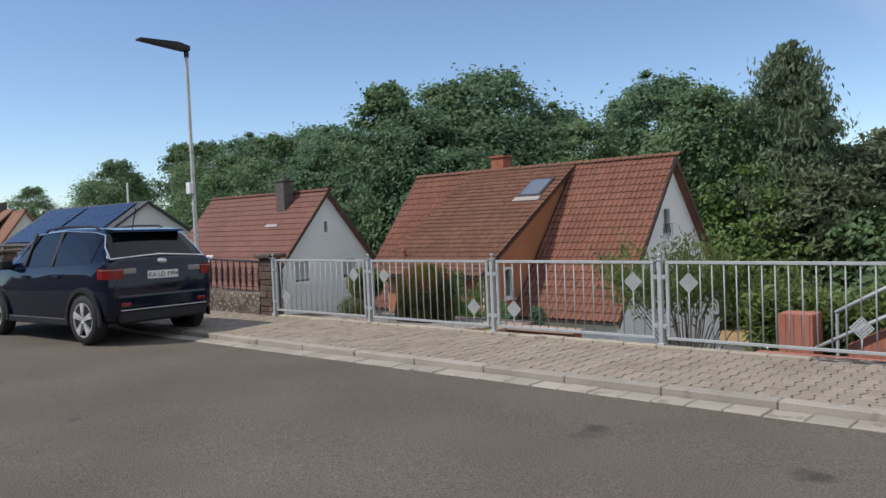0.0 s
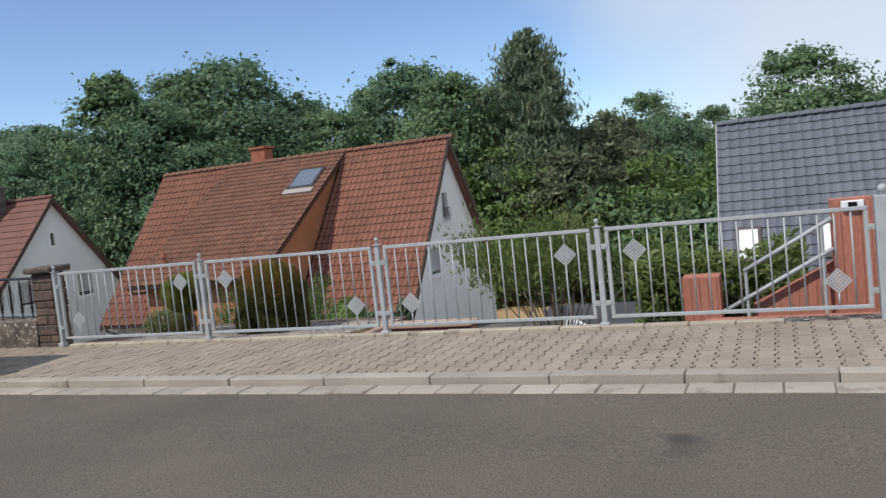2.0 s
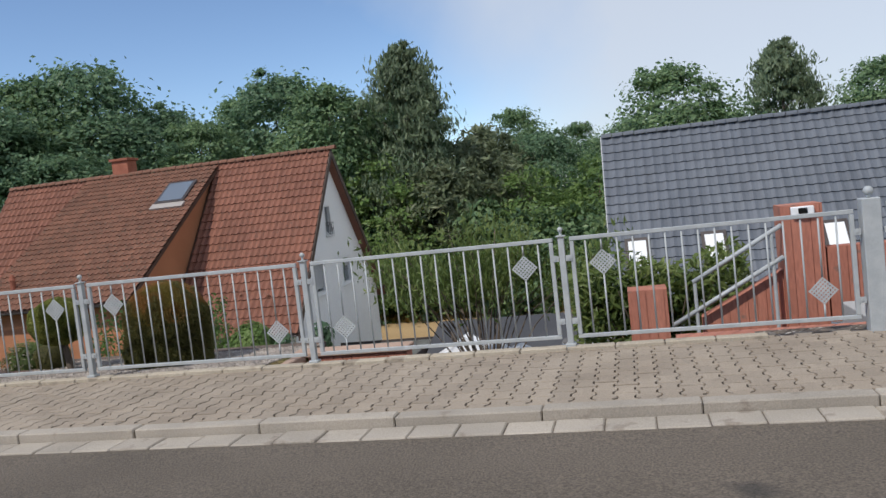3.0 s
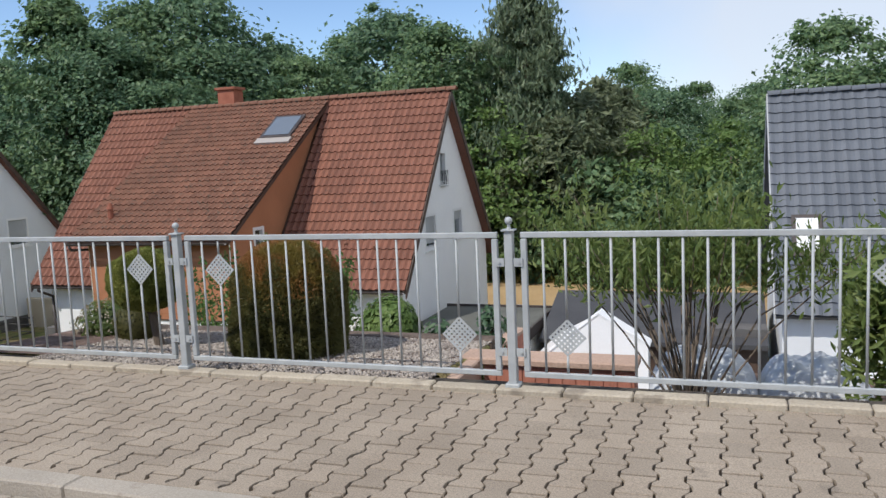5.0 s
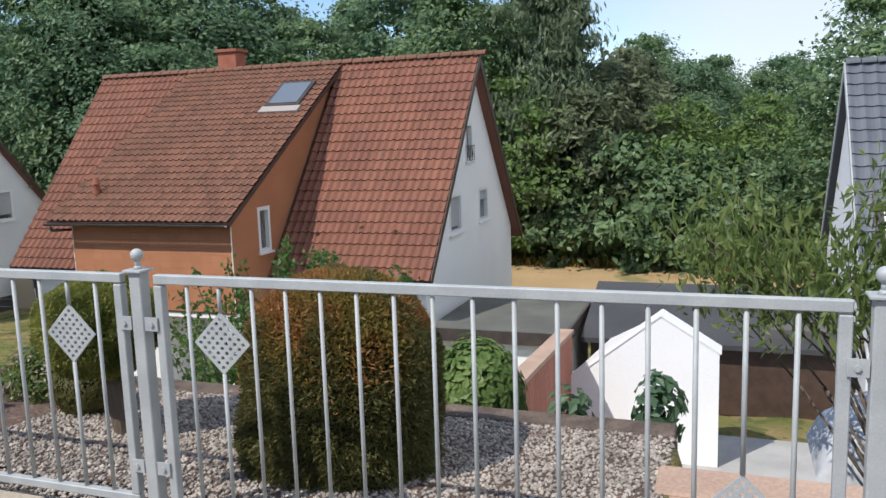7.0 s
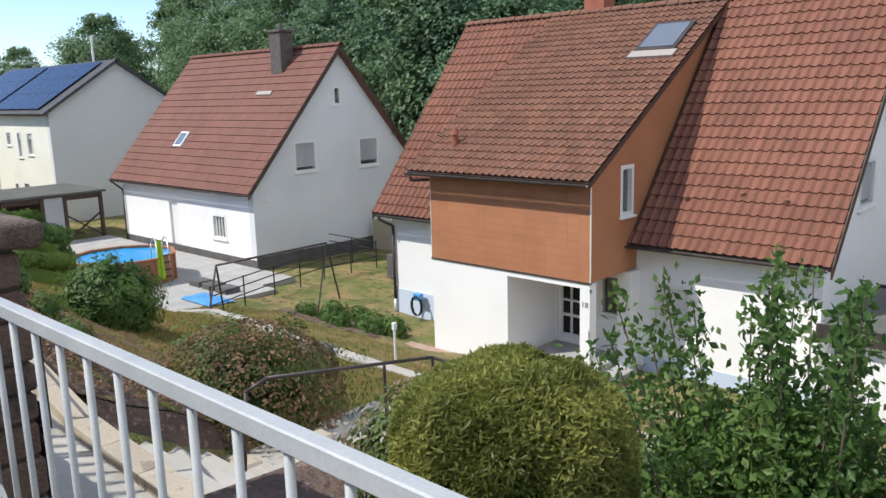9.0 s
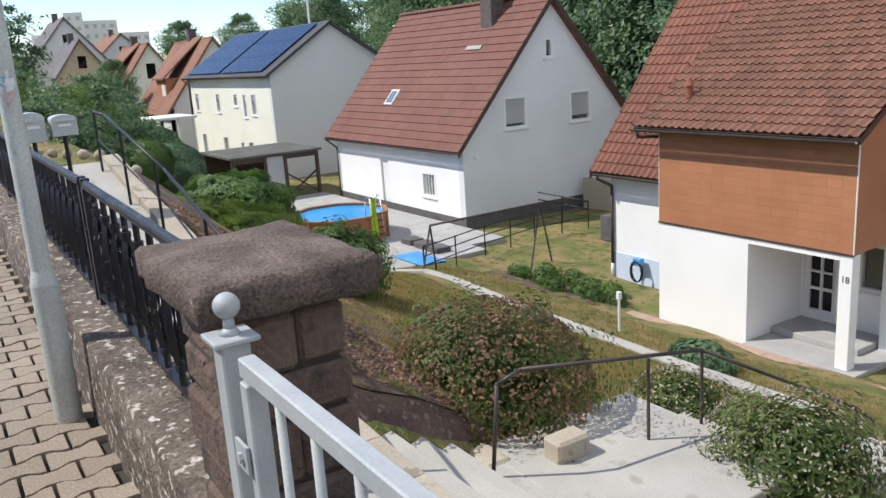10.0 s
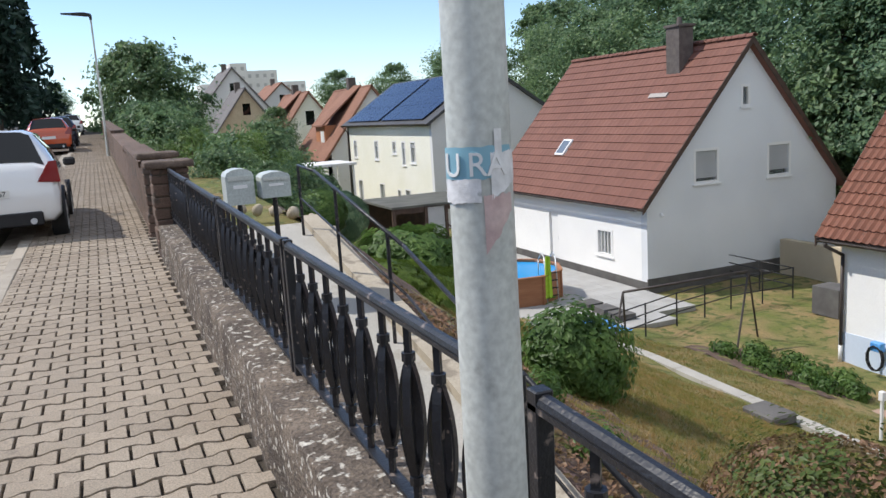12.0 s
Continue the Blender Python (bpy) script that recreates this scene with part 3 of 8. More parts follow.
for x in (-4.8, -2.4, 0.0, 2.4):
    fence_post(x)
fence_panel(-4.8, -2.4, [(-4.45, 0.34), (-2.76, 0.74)])
fence_panel(-2.4, 0.0, [(-2.03, 0.74), (-0.36, 0.345)])
fence_panel(0.0, 2.4, [(0.36, 0.345), (2.04, 0.74)])
fence_panel(2.4, 4.8, [(2.76, 0.74), (4.42, 0.345)])
g = thing("gate_post", (4.85, 0, -0.02), "thick galvanised gate post with a ball finial", "gate post")
bm = bmesh.new()
box(bm, 4.78, -0.06, -0.02, 4.92, 0.08, 1.06, 0.006)
part("shaft", bm, "zinc", g)
bm = bmesh.new()
rod(bm, (4.85, 0.01, 1.06), (4.85, 0.01, 1.09), 0.02)
ball(bm, (4.85, 0.01, 1.115), 0.04)
part("finial", bm, "zinc", g, smooth=True)
gate = fence_panel(4.9, 7.3, [], "gate", "wide galvanised steel driveway gate with slim bars", 1.02, 0.06)
gate["group"] = "gates"
bm = bmesh.new()
box(bm, 5.0, -0.05, 0.93, 5.06, -0.02, 0.99)
bar(bm, (5.03, -0.05, 0.96), (5.16, -0.06, 0.955), 0.014, 0.014)
part("gate_handle", bm, "alu", gate, "polished lever handle")
fence_post(7.35)

# ---- sandstone pillar, low wall and wrought iron railing ----
def stone_pillar(x0, y0, x1, y1, h, label, seed, cap=True):
    f = thing("stone_pillar", ((x0 + x1) / 2, (y0 + y1) / 2, 0), label, "pillar", "stone pillars")
    rng = random.Random(seed)
    b = bmesh.new()
    box(b, x0 + 0.02, y0 + 0.02, -0.3, x1 - 0.02, y1 - 0.02, h - 0.085)
    part("mortar_core", b, "joint", f)
    z, k = -0.05, 0
    while z < h - 0.095:
        ch = min(rng.choice((0.10, 0.125, 0.14)), h - 0.085 - z)
        split = rng.uniform(0.35, 0.65)
        if k % 2:
            cells = [(x0, y0, x0 + (x1 - x0) * split, y1), (x0 + (x1 - x0) * split, y0, x1, y1)]
        else:
            cells = [(x0, y0, x1, y0 + (y1 - y0) * split), (x0, y0 + (y1 - y0) * split, x1, y1)]
        for cx0, cy0, cx1, cy1 in cells:
            b = bmesh.new()
            o = [rng.uniform(-0.008, 0.008) for _ in range(4)]
            box(b, cx0 + 0.005 + o[0], cy0 + 0.005 + o[1], z + 0.005, cx1 - 0.005 + o[2], cy1 - 0.005 + o[3], z + ch - 0.005, 0.011)
            part("sandstone_block", b, "sandstone", f)
        z += ch
        k += 1
    if cap:
        b = bmesh.new()
        n = 26
        for i in range(1):
            bmesh.ops.create_grid(b, x_segments=n, y_segments=n, size=0.5, matrix=Matrix.Diagonal((x1 - x0 + 0.11, y1 - y0 + 0.11, 1, 1)))
        geom = bmesh.ops.extrude_face_region(b, geom=b.faces[:])
        top = [e for e in geom["geom"] if isinstance(e, bmesh.types.BMVert)]
        bmesh.ops.translate(b, verts=top, vec=(0, 0, 0.08))
        w, d = (x1 - x0 + 0.11) / 2, (y1 - y0 + 0.11) / 2
        for v in b.verts:
            edge = max(abs(v.co.x) / w, abs(v.co.y) / d)
            up = v.co.z > 0.04
            nz = noise.noise(Vector((v.co.x * 9 + seed, v.co.y * 9, v.co.z * 9)))
            if edge > 0.99:
                v.co.x += nz * 0.012
                v.co.y += nz * 0.012
                v.co.z += (-0.012 if up else 0.012)
            fine = noise.noise(Vector((v.co.x * 38 + seed, v.co.y * 38, v.co.z * 20)))
            v.co.z += nz * 0.007 + fine * 0.0035 + (0.012 * (1 - edge) if up else 0)
        bmesh.ops.translate(b, verts=b.verts, vec=((x0 + x1) / 2, (y0 + y1) / 2, h - 0.085))
        part("cap_stone", b, "capstone", f, "rough weathered cap stone with pale lichen spots", smooth=True)
    f.location.z += float(rise((x0 + x1) / 2))
    return f


stone_pillar(-5.275, 0.02, -4.905, 0.275, 1.075, "weathered brown sandstone pillar with a rough cap", 3)
stone_pillar(-15.95, 0.02, -15.5, 0.42, 1.06, "brown sandstone pillar with a flat cap", 5)
stone_pillar(-17.6, 0.02, -17.15, 0.42, 1.08, "brown sandstone pillar beside a garden entrance", 8)


def low_wall(x0, x1, y0, y1, h):
    n = int((x1 - x0) / 0.07)
    m = 6
    xs = np.linspace(x0, x1, n)
    prof = [(y0, -0.05), (y0 + 0.004, h * 0.5), (y0 + 0.006, h - 0.012), (y0 + 0.016, h), ((y0 + y1) / 2, h + 0.006), (y1 - 0.03, h), (y1, h - 0.03), (y1 + 0.005, -0.6)]
    v = np.array([(x, y, z) for x in xs for y, z in prof])
    for k in range(len(v)):
        d = noise.noise(Vector(v[k] * 6)) * 0.012 + noise.noise(Vector(v[k] * 21)) * 0.006
        v[k, 1] += d
        v[k, 2] += d * 0.8 + float(rise(v[k, 0]))
    p = len(prof)
    f = [(i * p + j, i * p + j + 1, (i + 1) * p + j + 1, (i + 1) * p + j) for i in range(n - 1) for j in range(p - 1)]
    ob = arrays("low_wall", v, f, "oldwall", None, "", True)
    return tagged(ob, "low wall with a crumbling lichen-spotted top", "wall", kind="structure")


low_wall(-15.5, -5.29, 0.03, 0.40, 0.36)


def baluster_mesh():
    b = bmesh.new()
    z0, z1 = 0.40, 0.955
    for lo, hi in ((z0, 0.50), (0.86, z1)):
        box(b, -0.0085, -0.0085, lo, 0.0085, 0.0085, hi)
    for z in (0.50, 0.855):
        rod(b, (0, 0, z - 0.012), (0, 0, z + 0.012), 0.020, 0.020, 8)
    for s in (0.835, 0.53):
        rod(b, (0, 0, s - 0.008), (0, 0, s + 0.008), 0.015, 0.015, 8)
    for sx, sy in ((1, 0), (-1, 0), (0, 1), (0, -1)):
        prev = None
        for i in range(9):
            t = i / 8
            z = 0.515 + t * 0.32
            r = 0.010 + 0.024 * math.sin(t * math.pi) ** 0.8
            c = Vector((sx * r, sy * r, z))
            tx, ty = -sy * 0.0115, sx * 0.0115
            ring = [b.verts.new(c + Vector((tx + sx * o, ty + sy * o, 0))) for o in (-0.003, 0.003)] + [b.verts.new(c + Vector((-tx + sx * o, -ty + sy * o, 0))) for o in (0.003, -0.003)]
            if prev:
                for j in range(4):
                    b.faces.new((prev[j], prev[(j + 1) % 4], ring[(j + 1) % 4], ring[j]))
            prev = ring
    for i in range(8):
        z = 0.52 + i * 0.039
        r = 0.008 if i % 2 else 0.004
        rod(b, (0, 0, z), (0, 0, z + 0.039), r, 0.012 - r, 6)
    bmesh.ops.recalc_face_normals(b, faces=b.faces[:])
    me = bpy.data.meshes.new("baluster")
    b.to_mesh(me)
    b.free()
    me.materials.append(M["iron"])
    return me


BALUSTER = baluster_mesh()


def iron_section(x0, x1):
    f = thing("iron_railing", ((x0 + x1) / 2, 0.21, 0.37), "black wrought iron railing section with basket balusters", "railing", "wrought iron railing")
    y = 0.21
    b = bmesh.new()
    box(b, x0, y - 0.019, 0.945, x1, y + 0.019, 0.957)
    rod(b, (x0, y, 0.962), (x1, y, 0.962), 0.018, 0.018, 10)
    part("handrail", b, "iron", f, "black handrail with flaking paint", smooth=False)
    b = bmesh.new()
    box(b, x0, y - 0.018, 0.425, x1, y + 0.018, 0.437)
    part("bottom_rail", b, "iron", f)
    for x in (x0 + 0.016, x1 - 0.016):
        b = bmesh.new()
        box(b, x - 0.019, y - 0.019, 0.30, x + 0.019, y + 0.019, 0.985, 0.003)
        part("post", b, "iron", f)
    n = round((x1 - x0) / 0.2)
    for i in range(1, n):
        ob = new("baluster", BALUSTER)
        under(ob, f)
        ob.matrix_basis = pose(x0 + (x1 - x0) * i / n, y, 0, 0, 0, 45)
    za, zb = (float(np.interp(-x, [5.34, 7.5, 9.6, 11.6, 15.5], [-0.045, 0.005, 0.02, 0.045, 0.09])) for x in (x0, x1))
    f.matrix_basis = Matrix.Translation((BASE[f.name].x, BASE[f.name].y, BASE[f.name].z + (za + zb) / 2)) @ Matrix.Rotation((za - zb) / (x1 - x0), 4, "Y")
    return f


for x0, x1 in ((-7.50, -5.34), (-9.62, -7.56), (-11.7, -9.66), (-13.6, -11.74), (-15.48, -13.64)):
    iron_section(x0, x1)
# further walls along the street
for i, (x0, x1, h) in enumerate(((-23.5, -17.7, 0.95), (-34, -23.6, 0.9), (-62, -34.1, 1.0))):
    bm = bmesh.new()
    ra, rb = float(rise(x0)), float(rise(x1))
    prism(bm, [(x0, 0, ra - 0.1), (x1, 0, rb - 0.1), (x1, 0, rb + h - 0.08), (x0, 0, ra + h - 0.08)], (0, 0.05, 0), (0, 0.35, 0))
    prism(bm, [(x0, 0, ra + h - 0.08), (x1, 0, rb + h - 0.08), (x1, 0, rb + h), (x0, 0, ra + h)], (0, 0.0, 0), (0, 0.40, 0))
    tagged(part("garden_wall", bm, "sandstone", None), "brown stone garden wall along the pavement", "wall", kind="structure")


# ---- houses ----
def tile_mesh(w, ln, roll):
    us = np.array([0, 0.16, 0.32, 0.48, 0.8, 1.0]) * w * 1.02
    hs = np.array([0.55, 1.0, 0.55, 0.08, 0.0, 0.5]) * roll
    top = np.stack([us, np.full(6, ln * 1.05), hs * 0.9], 1)
    bot = np.stack([us, np.zeros(6), hs + 0.036], 1)
    lip = np.stack([us, np.full(6, 0.006), hs - 0.012], 1)
    v = np.concatenate([lip, bot, top])
    f = [(r * 6 + i, r * 6 + i + 1, r * 6 + 7 + i, r * 6 + 6 + i) for r in range(2) for i in range(5)]
    return v, np.array(f)


def tiled(parent, origin, along, up, width, length, material, tw=0.27, tl=0.345, roll=0.045, single=0, clip=None, name="roof_tile", first_col=0):
    """Lays roof tiles on a slope: origin at the eave, unit vectors along the eave and up the slope."""
    o, a, u = Vector(origin), Vector(along).normalized(), Vector(up).normalized()
    nrm = a.cross(u)
    base = Matrix((a, u, nrm)).transposed()
    cols, rows = max(1, round(width / tw)), max(1, round(length / tl))
    tw, tl = width / cols, length / rows
    v, f = tile_mesh(tw, tl, roll)
    rest, count, shared = [], 0, None
    rng = random.Random(7)
    for r in range(rows):
        for c in range(cols):
            if clip and not clip(c * tw + tw / 2, r * tl + tl / 2):
                continue
            p = o + a * (c * tw) + u * (r * tl) + nrm * rng.uniform(0, 0.006)
            if count < single and c >= first_col:
                if shared is None:
                    shared = bpy.data.meshes.new(name)
                    shared.from_pydata([tuple(q) for q in v], [], [tuple(q) for q in f])
                    shared.materials.append(M[material + "_one"])
                ob = new(name, shared)
                under(ob, parent)
                ob.matrix_basis = Matrix.Translation(p) @ base.to_4x4()
                count += 1
            else:
                rest.append(np.array(p))
    if rest:
        rot = np.array(base)
        w = v @ rot.T
        k = len(rest)
        allv = (w[None] + np.array(rest)[:, None]).reshape(-1, 3)
        allf = (f[None] + (np.arange(k) * len(v))[:, None, None]).reshape(-1, 4)
        ob = arrays("roof_tiles", allv, allf, material, parent)
        ob["kind"] = "stuff"


def window(parent, place, u0, v0, u1, v1, cover=0.0, bars=(), sill=True, outward=0.0, blind="shutter"):
    """A window in an opening. place(u, v, d): depth d into the wall. cover: the share hidden by a roller shutter."""
    f = thing("window", place((u0 + u1) / 2, v0, 0), "", "")
    under(f, parent)
    f.matrix_basis = Matrix.Translation(BASE[f.name])
    b = bmesh.new()
    t = 0.10
    holed(b, rect(u0, v0, u1, v1), [rect(u0 + t, v0 + t, u1 - t, v1 - t)], lambda u, v, d: place(u, v, -0.012 + d), 0.13)
    part("window_frame", b, "frame", f)
    b = bmesh.new()
    holed(b, rect(u0 + t, v0 + t, u1 - t, v1 - t), [], lambda u, v, d: place(u, v, 0.10 + d), 0.012)
    pane = part("pane", b, "glass", f)
    pane.visible_shadow = False
    # Dark sheet behind the pane stands in for the unlit room.
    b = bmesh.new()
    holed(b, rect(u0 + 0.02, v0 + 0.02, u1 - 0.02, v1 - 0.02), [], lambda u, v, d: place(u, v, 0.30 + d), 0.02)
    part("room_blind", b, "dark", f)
    if cover:
        b = bmesh.new()
        v, prof = v1 - t, []
        while v > v1 - cover * (v1 - v0 - 2 * t) - t + 0.02:
            prof += [(v, 0.058), (v - 0.008, 0.045), (v - 0.042, 0.045), (v - 0.05, 0.058)]
            v -= 0.05
        prof += [(prof[-1][0], 0.066), (v1 - t, 0.066)]
        cols = [[b.verts.new(place(u, q, d)) for q, d in prof] for u in (u0 + t, u1 - t)]
        for i in range(len(prof)):
            j = (i + 1) % len(prof)
            b.faces.new((cols[0][i], cols[0][j], cols[1][j], cols[1][i]))
        part("roller_shutter", b, blind, f)
    for q in bars:
        b = bmesh.new()
        if q > 0:
            uu = u0 + (u1 - u0) * q
            holed(b, rect(uu - 0.02, v0, uu + 0.02, v1), [], lambda u, v, d: place(u, v, 0.06 + d), 0.05)
        else:
            vv = v0 + (v1 - v0) * -q
            holed(b, rect(u0, vv - 0.02, u1, vv + 0.02), [], lambda u, v, d: place(u, v, 0.06 + d), 0.05)
        part("glazing_bar", b, "frame", f)
    if sill:
        b = bmesh.new()
        holed(b, rect(u0 - 0.06, v0 - 0.05, u1 + 0.06, v0), [], lambda u, v, d: place(u, v, -0.07 + d), 0.2)
        part("window_sill", b, "frame", f)
    return f


def gable(yf, yb, z0, zf, zb, yr, zr):
    return [(yf, z0), (yb, z0), (yb, zb), (yr, zr), (yf, zf)]


def slope_z(y, y_eave, z_eave, y_ridge, z_ridge):
    return z_eave + (z_ridge - z_eave) * (y - y_eave) / (y_ridge - y_eave)


def roof_slab(parent, x0, x1, ye, ze, yr, zr, thick, material, name="roof"):
    b = bmesh.new()
    d = Vector((0, yr - ye, zr - ze)).normalized()
    n = Vector((0, -d.z, d.y)) if ye < yr else Vector((0, d.z, -d.y))
    n = n if n.z > 0 else -n
    pts = [Vector((0, ye, ze)), Vector((0, yr, zr)), Vector((0, yr, zr)) - n * thick, Vector((0, ye, ze)) - n * thick]
    prism(b, pts, (x0, 0, 0), (x1, 0, 0))
    return part(name, b, material, parent)


def gutter_run(parent, x0, x1, y, z):
    b = bmesh.new()
    n = 8
    pr = [(y + 0.065 * math.cos(math.pi + i * math.pi / n), z + 0.065 * math.sin(math.pi + i * math.pi / n)) for i in range(n + 1)]
    pr += [(y + 0.055 * math.cos(math.tau - i * math.pi / n), z + 0.055 * math.sin(math.tau - i * math.pi / n)) for i in range(n + 1)]
    prism(b, [(0, p, q) for p, q in pr], (x0, 0, 0), (x1, 0, 0))
    return part("gutter", b, "gutter", parent)


def pipe(parent, pts, r=0.045, material="gutter", name="downpipe", label=""):
    b = bmesh.new()
    for p, q in zip(pts, pts[1:]):
        rod(b, p, q, r, r, 10)
    for p in pts[1:-1]:
        ball(b, p, r * 1.04, seg=10)
    return part(name, b, material, parent, label, smooth=True)


def ridge_caps(parent, x0, x1, y, z, material, step=0.36, r=0.13):
    b = bmesh.new()
    n = 7
    pr = [(y + r * math.cos(i * math.pi / n) * 1.05, z - 0.06 + r * math.sin(i * math.pi / n)) for i in range(n + 1)]
    pi = [(y + (r - 0.02) * math.cos(math.pi - i * math.pi / n), z - 0.06 + (r - 0.02) * math.sin(math.pi - i * math.pi / n)) for i in range(n + 1)]
    prism(b, [(0, p, q) for p, q in pr + pi], (0, 0, 0), (step - 0.02, 0, 0.012))
    for v in b.verts:
        v.co.y, v.co.z = v.co.y, v.co.z
    bmesh.ops.recalc_face_normals(b, faces=b.faces[:])
    me = bpy.data.meshes.new("ridge_tile")
    b.to_mesh(me)
    b.free()
    me.materials.append(M[material])
    x, k = x0, 0
    while x < x1 - 0.1:
        ob = new("ridge_tile", me)
        under(ob, parent)
        ob.matrix_basis = pose(x, 0, 0.004 * (k % 3))
        x += step
        k += 1


# house with the orange dormer
HA = thing("house", (-14.2, 20.8, -5.5), "white house with a red tiled roof and orange clad dormer", "house", "houses")
AX0, AX1, AYF, AYB, AYR, AZR = -20.75, -7.62, 16.55, 25.15, 20.86, 3.62
AE, AZE = 16.1, -2.30
SA = (AZR - AZE) / (AYR - AE)
zfa = AZE + (AYF - AE) * SA - 0.16
gp = lambda u, v, d: (AX1 - d, u, v)
wins_a = [rect(18.55, -1.45, 19.65, -0.30), rect(21.35, -1.40, 22.35, -0.32), rect(20.15, 0.55, 20.85, 1.68)]
bm = bmesh.new()
holed(bm, gable(AYF, AYB, -5.6, zfa, zfa, AYR, AZR - 0.16), wins_a, gp, 0.35)
part("gable_wall", bm, "white", HA)
bm = bmesh.new()
holed(bm, gable(AYF, AYB, -5.6, zfa, zfa, AYR, AZR - 0.16), [], lambda u, v, d: (AX0 + d, u, v), 0.35)
part("gable_wall", bm, "white", HA)
fp = lambda u, v, d: (u, AYF + d, v)
bm = bmesh.new()
holed(bm, rect(AX0 + 0.35, -5.6, AX1 - 0.35, zfa), [rect(-11.6, -4.68, -10.5, -3.25), rect(-14.38, -5.25, -13.55, -3.15), rect(-13.05, -4.35, -12.35, -3.2)], fp, 0.35)
part("front_wall", bm, "white", HA)
bm = bmesh.new()
box(bm, AX0 + 0.35, AYB - 0.35, -5.6, AX1 - 0.35, AYB, zfa)
part("back_wall", bm, "white", HA)
window(HA, fp, -11.6, -4.68, -10.5, -3.25, 1.0, blind="whiteshutter")
window(HA, gp, 18.55, -1.45, 19.65, -0.30, 0.9)
window(HA, gp, 21.35, -1.40, 22.35, -0.32, 0.35)
window(HA, gp, 20.15, 0.55, 20.85, 1.68, 0.0)
bm = bmesh.new()
for k in range(5):
    u = 20.15 + k * 0.175
    rod(bm, (AX1 + 0.05, u, 0.5), (AX1 + 0.05, u, 1.0), 0.010, seg=6)
for z in (0.5, 1.0):
    rod(bm, (AX1 + 0.05, 20.1, z), (AX1 + 0.05, 20.9, z), 0.012, seg=6)
for k in range(12):
    a = k * math.tau / 12
    rod(bm, (AX1 + 0.06, 20.5 + 0.2 * math.cos(a), 0.75 + 0.2 * math.sin(a)), (AX1 + 0.06, 20.5 + 0.2 * math.cos(a + 0.53), 0.75 + 0.2 * math.sin(a + 0.53)), 0.010, seg=5)
part("window_grille", bm, "iron", HA, "curled white iron window grille")
RX0, RX1 = -21.15, -7.35
roof_slab(HA, RX0, RX1, AE, AZE, AYR, AZR, 0.14, "brownwood")
roof_slab(HA, RX0, RX1, 2 * AYR - AE, AZE, AYR, AZR, 0.14, "tile_red")
sl = math.hypot(AYR - AE, AZR - AZE)
# verge boards
for x in (RX1, RX0 - 0.04):
    for sgn in (1, -1):
        b = bmesh.new()
        e, r = AYR - sgn * (AYR - AE), AYR
        prism(b, [(x, e, AZE + 0.05), (x, r, AZR + 0.06), (x, r, AZR - 0.24), (x, e, AZE - 0.22)], (0, 0, 0), (0.04, 0, 0))
        part("verge_board", b, "brownwood", HA, "dark brown verge board")
DX0, DX1, DY, DZB = -17.0, -12.0, 14.5, -2.95
DE, DZE = 14.12, -0.62
SD = (AZR + 0.02 - DZE) / (AYR - DE)
DRX0, DRX1 = -17.5, -11.8
cover = lambda s, t: not (RX0 + s > DRX0 + 0.2 and RX0 + s < DRX1 - 0.15 and t > 0.5)
tiled(HA, (RX0, AE, AZE + 0.02), (1, 0, 0), (0, AYR - AE, AZR - AZE), RX1 - RX0, sl, "tile_red", tw=0.225, roll=0.062, single=290, clip=cover, first_col=41)
ridge_caps(HA, RX0, RX1, AYR, AZR + 0.08, "tile_brown")
gutter_run(HA, RX0 + 0.1, DX0, AE - 0.06, AZE - 0.02)
gutter_run(HA, DX1, RX1 - 0.05, AE - 0.06, AZE - 0.02)
# dormer
DO = HA
roof_slab(HA, DRX0, DRX1, DE, DZE, AYR, AZR + 0.02, 0.12, "brownwood", "dormer_roof")
tiled(HA, (DRX0, DE, DZE + 0.02), (1, 0, 0), (0, AYR - DE, AZR + 0.02 - DZE), DRX1 - DRX0, math.hypot(AYR - DE, AZR - DZE) - 0.12, "tile_brown", tw=0.20, tl=0.30, roll=0.055)
gutter_run(HA, DRX0 + 0.02, DRX1 - 0.02, DE - 0.06, DZE - 0.03)
bm = bmesh.new()
top_d = lambda y: DZE + (y - DE) * SD - 0.12
outl = [(DY, DZB), (AYF + 0.02, DZB), (AYF + 0.02, AZE + 0.25), (AYR - 0.4, AZR - 0.6), (AYR - 0.4, top_d(AYR - 0.4)), (DY, top_d(DY))]
sp = lambda u, v, d: (DX1 - d, u, v)
holed(bm, outl, [rect(15.75, -1.60, 16.35, -0.38)], sp, 0.25)
part("dormer_side_wall", bm, "orange", HA, "orange fibre cement clad side wall")
window(HA, sp, 15.75, -1.60, 16.35, -0.38, 0.0)
bm = bmesh.new()
holed(bm, outl, [], lambda u, v, d: (DX0 + d, u, v), 0.25)
part("dormer_side_wall", bm, "orange", HA)
bm = bmesh.new()
box(bm, DX0 + 0.25, DY + 0.02, DZB, DX1 - 0.25, DY + 0.22, top_d(DY))
box(bm, DX0 + 0.26, DY + 0.22, DZB, DX1 - 0.26, AYF, DZB + 0.15)
part("dormer_front_wall", bm, "orange", HA)
sw, sh = 0.3125, 0.185
rows = int((top_d(DY) - DZB) / sh) + 1
shingle = bmesh.new()
box(shingle, 0.001, 0, 0.001, sw - 0.001, 0.012, sh - 0.002)
me = bpy.data.meshes.new("cladding_slate")
shingle.to_mesh(me)
shingle.free()
me.materials.append(M["orange"])
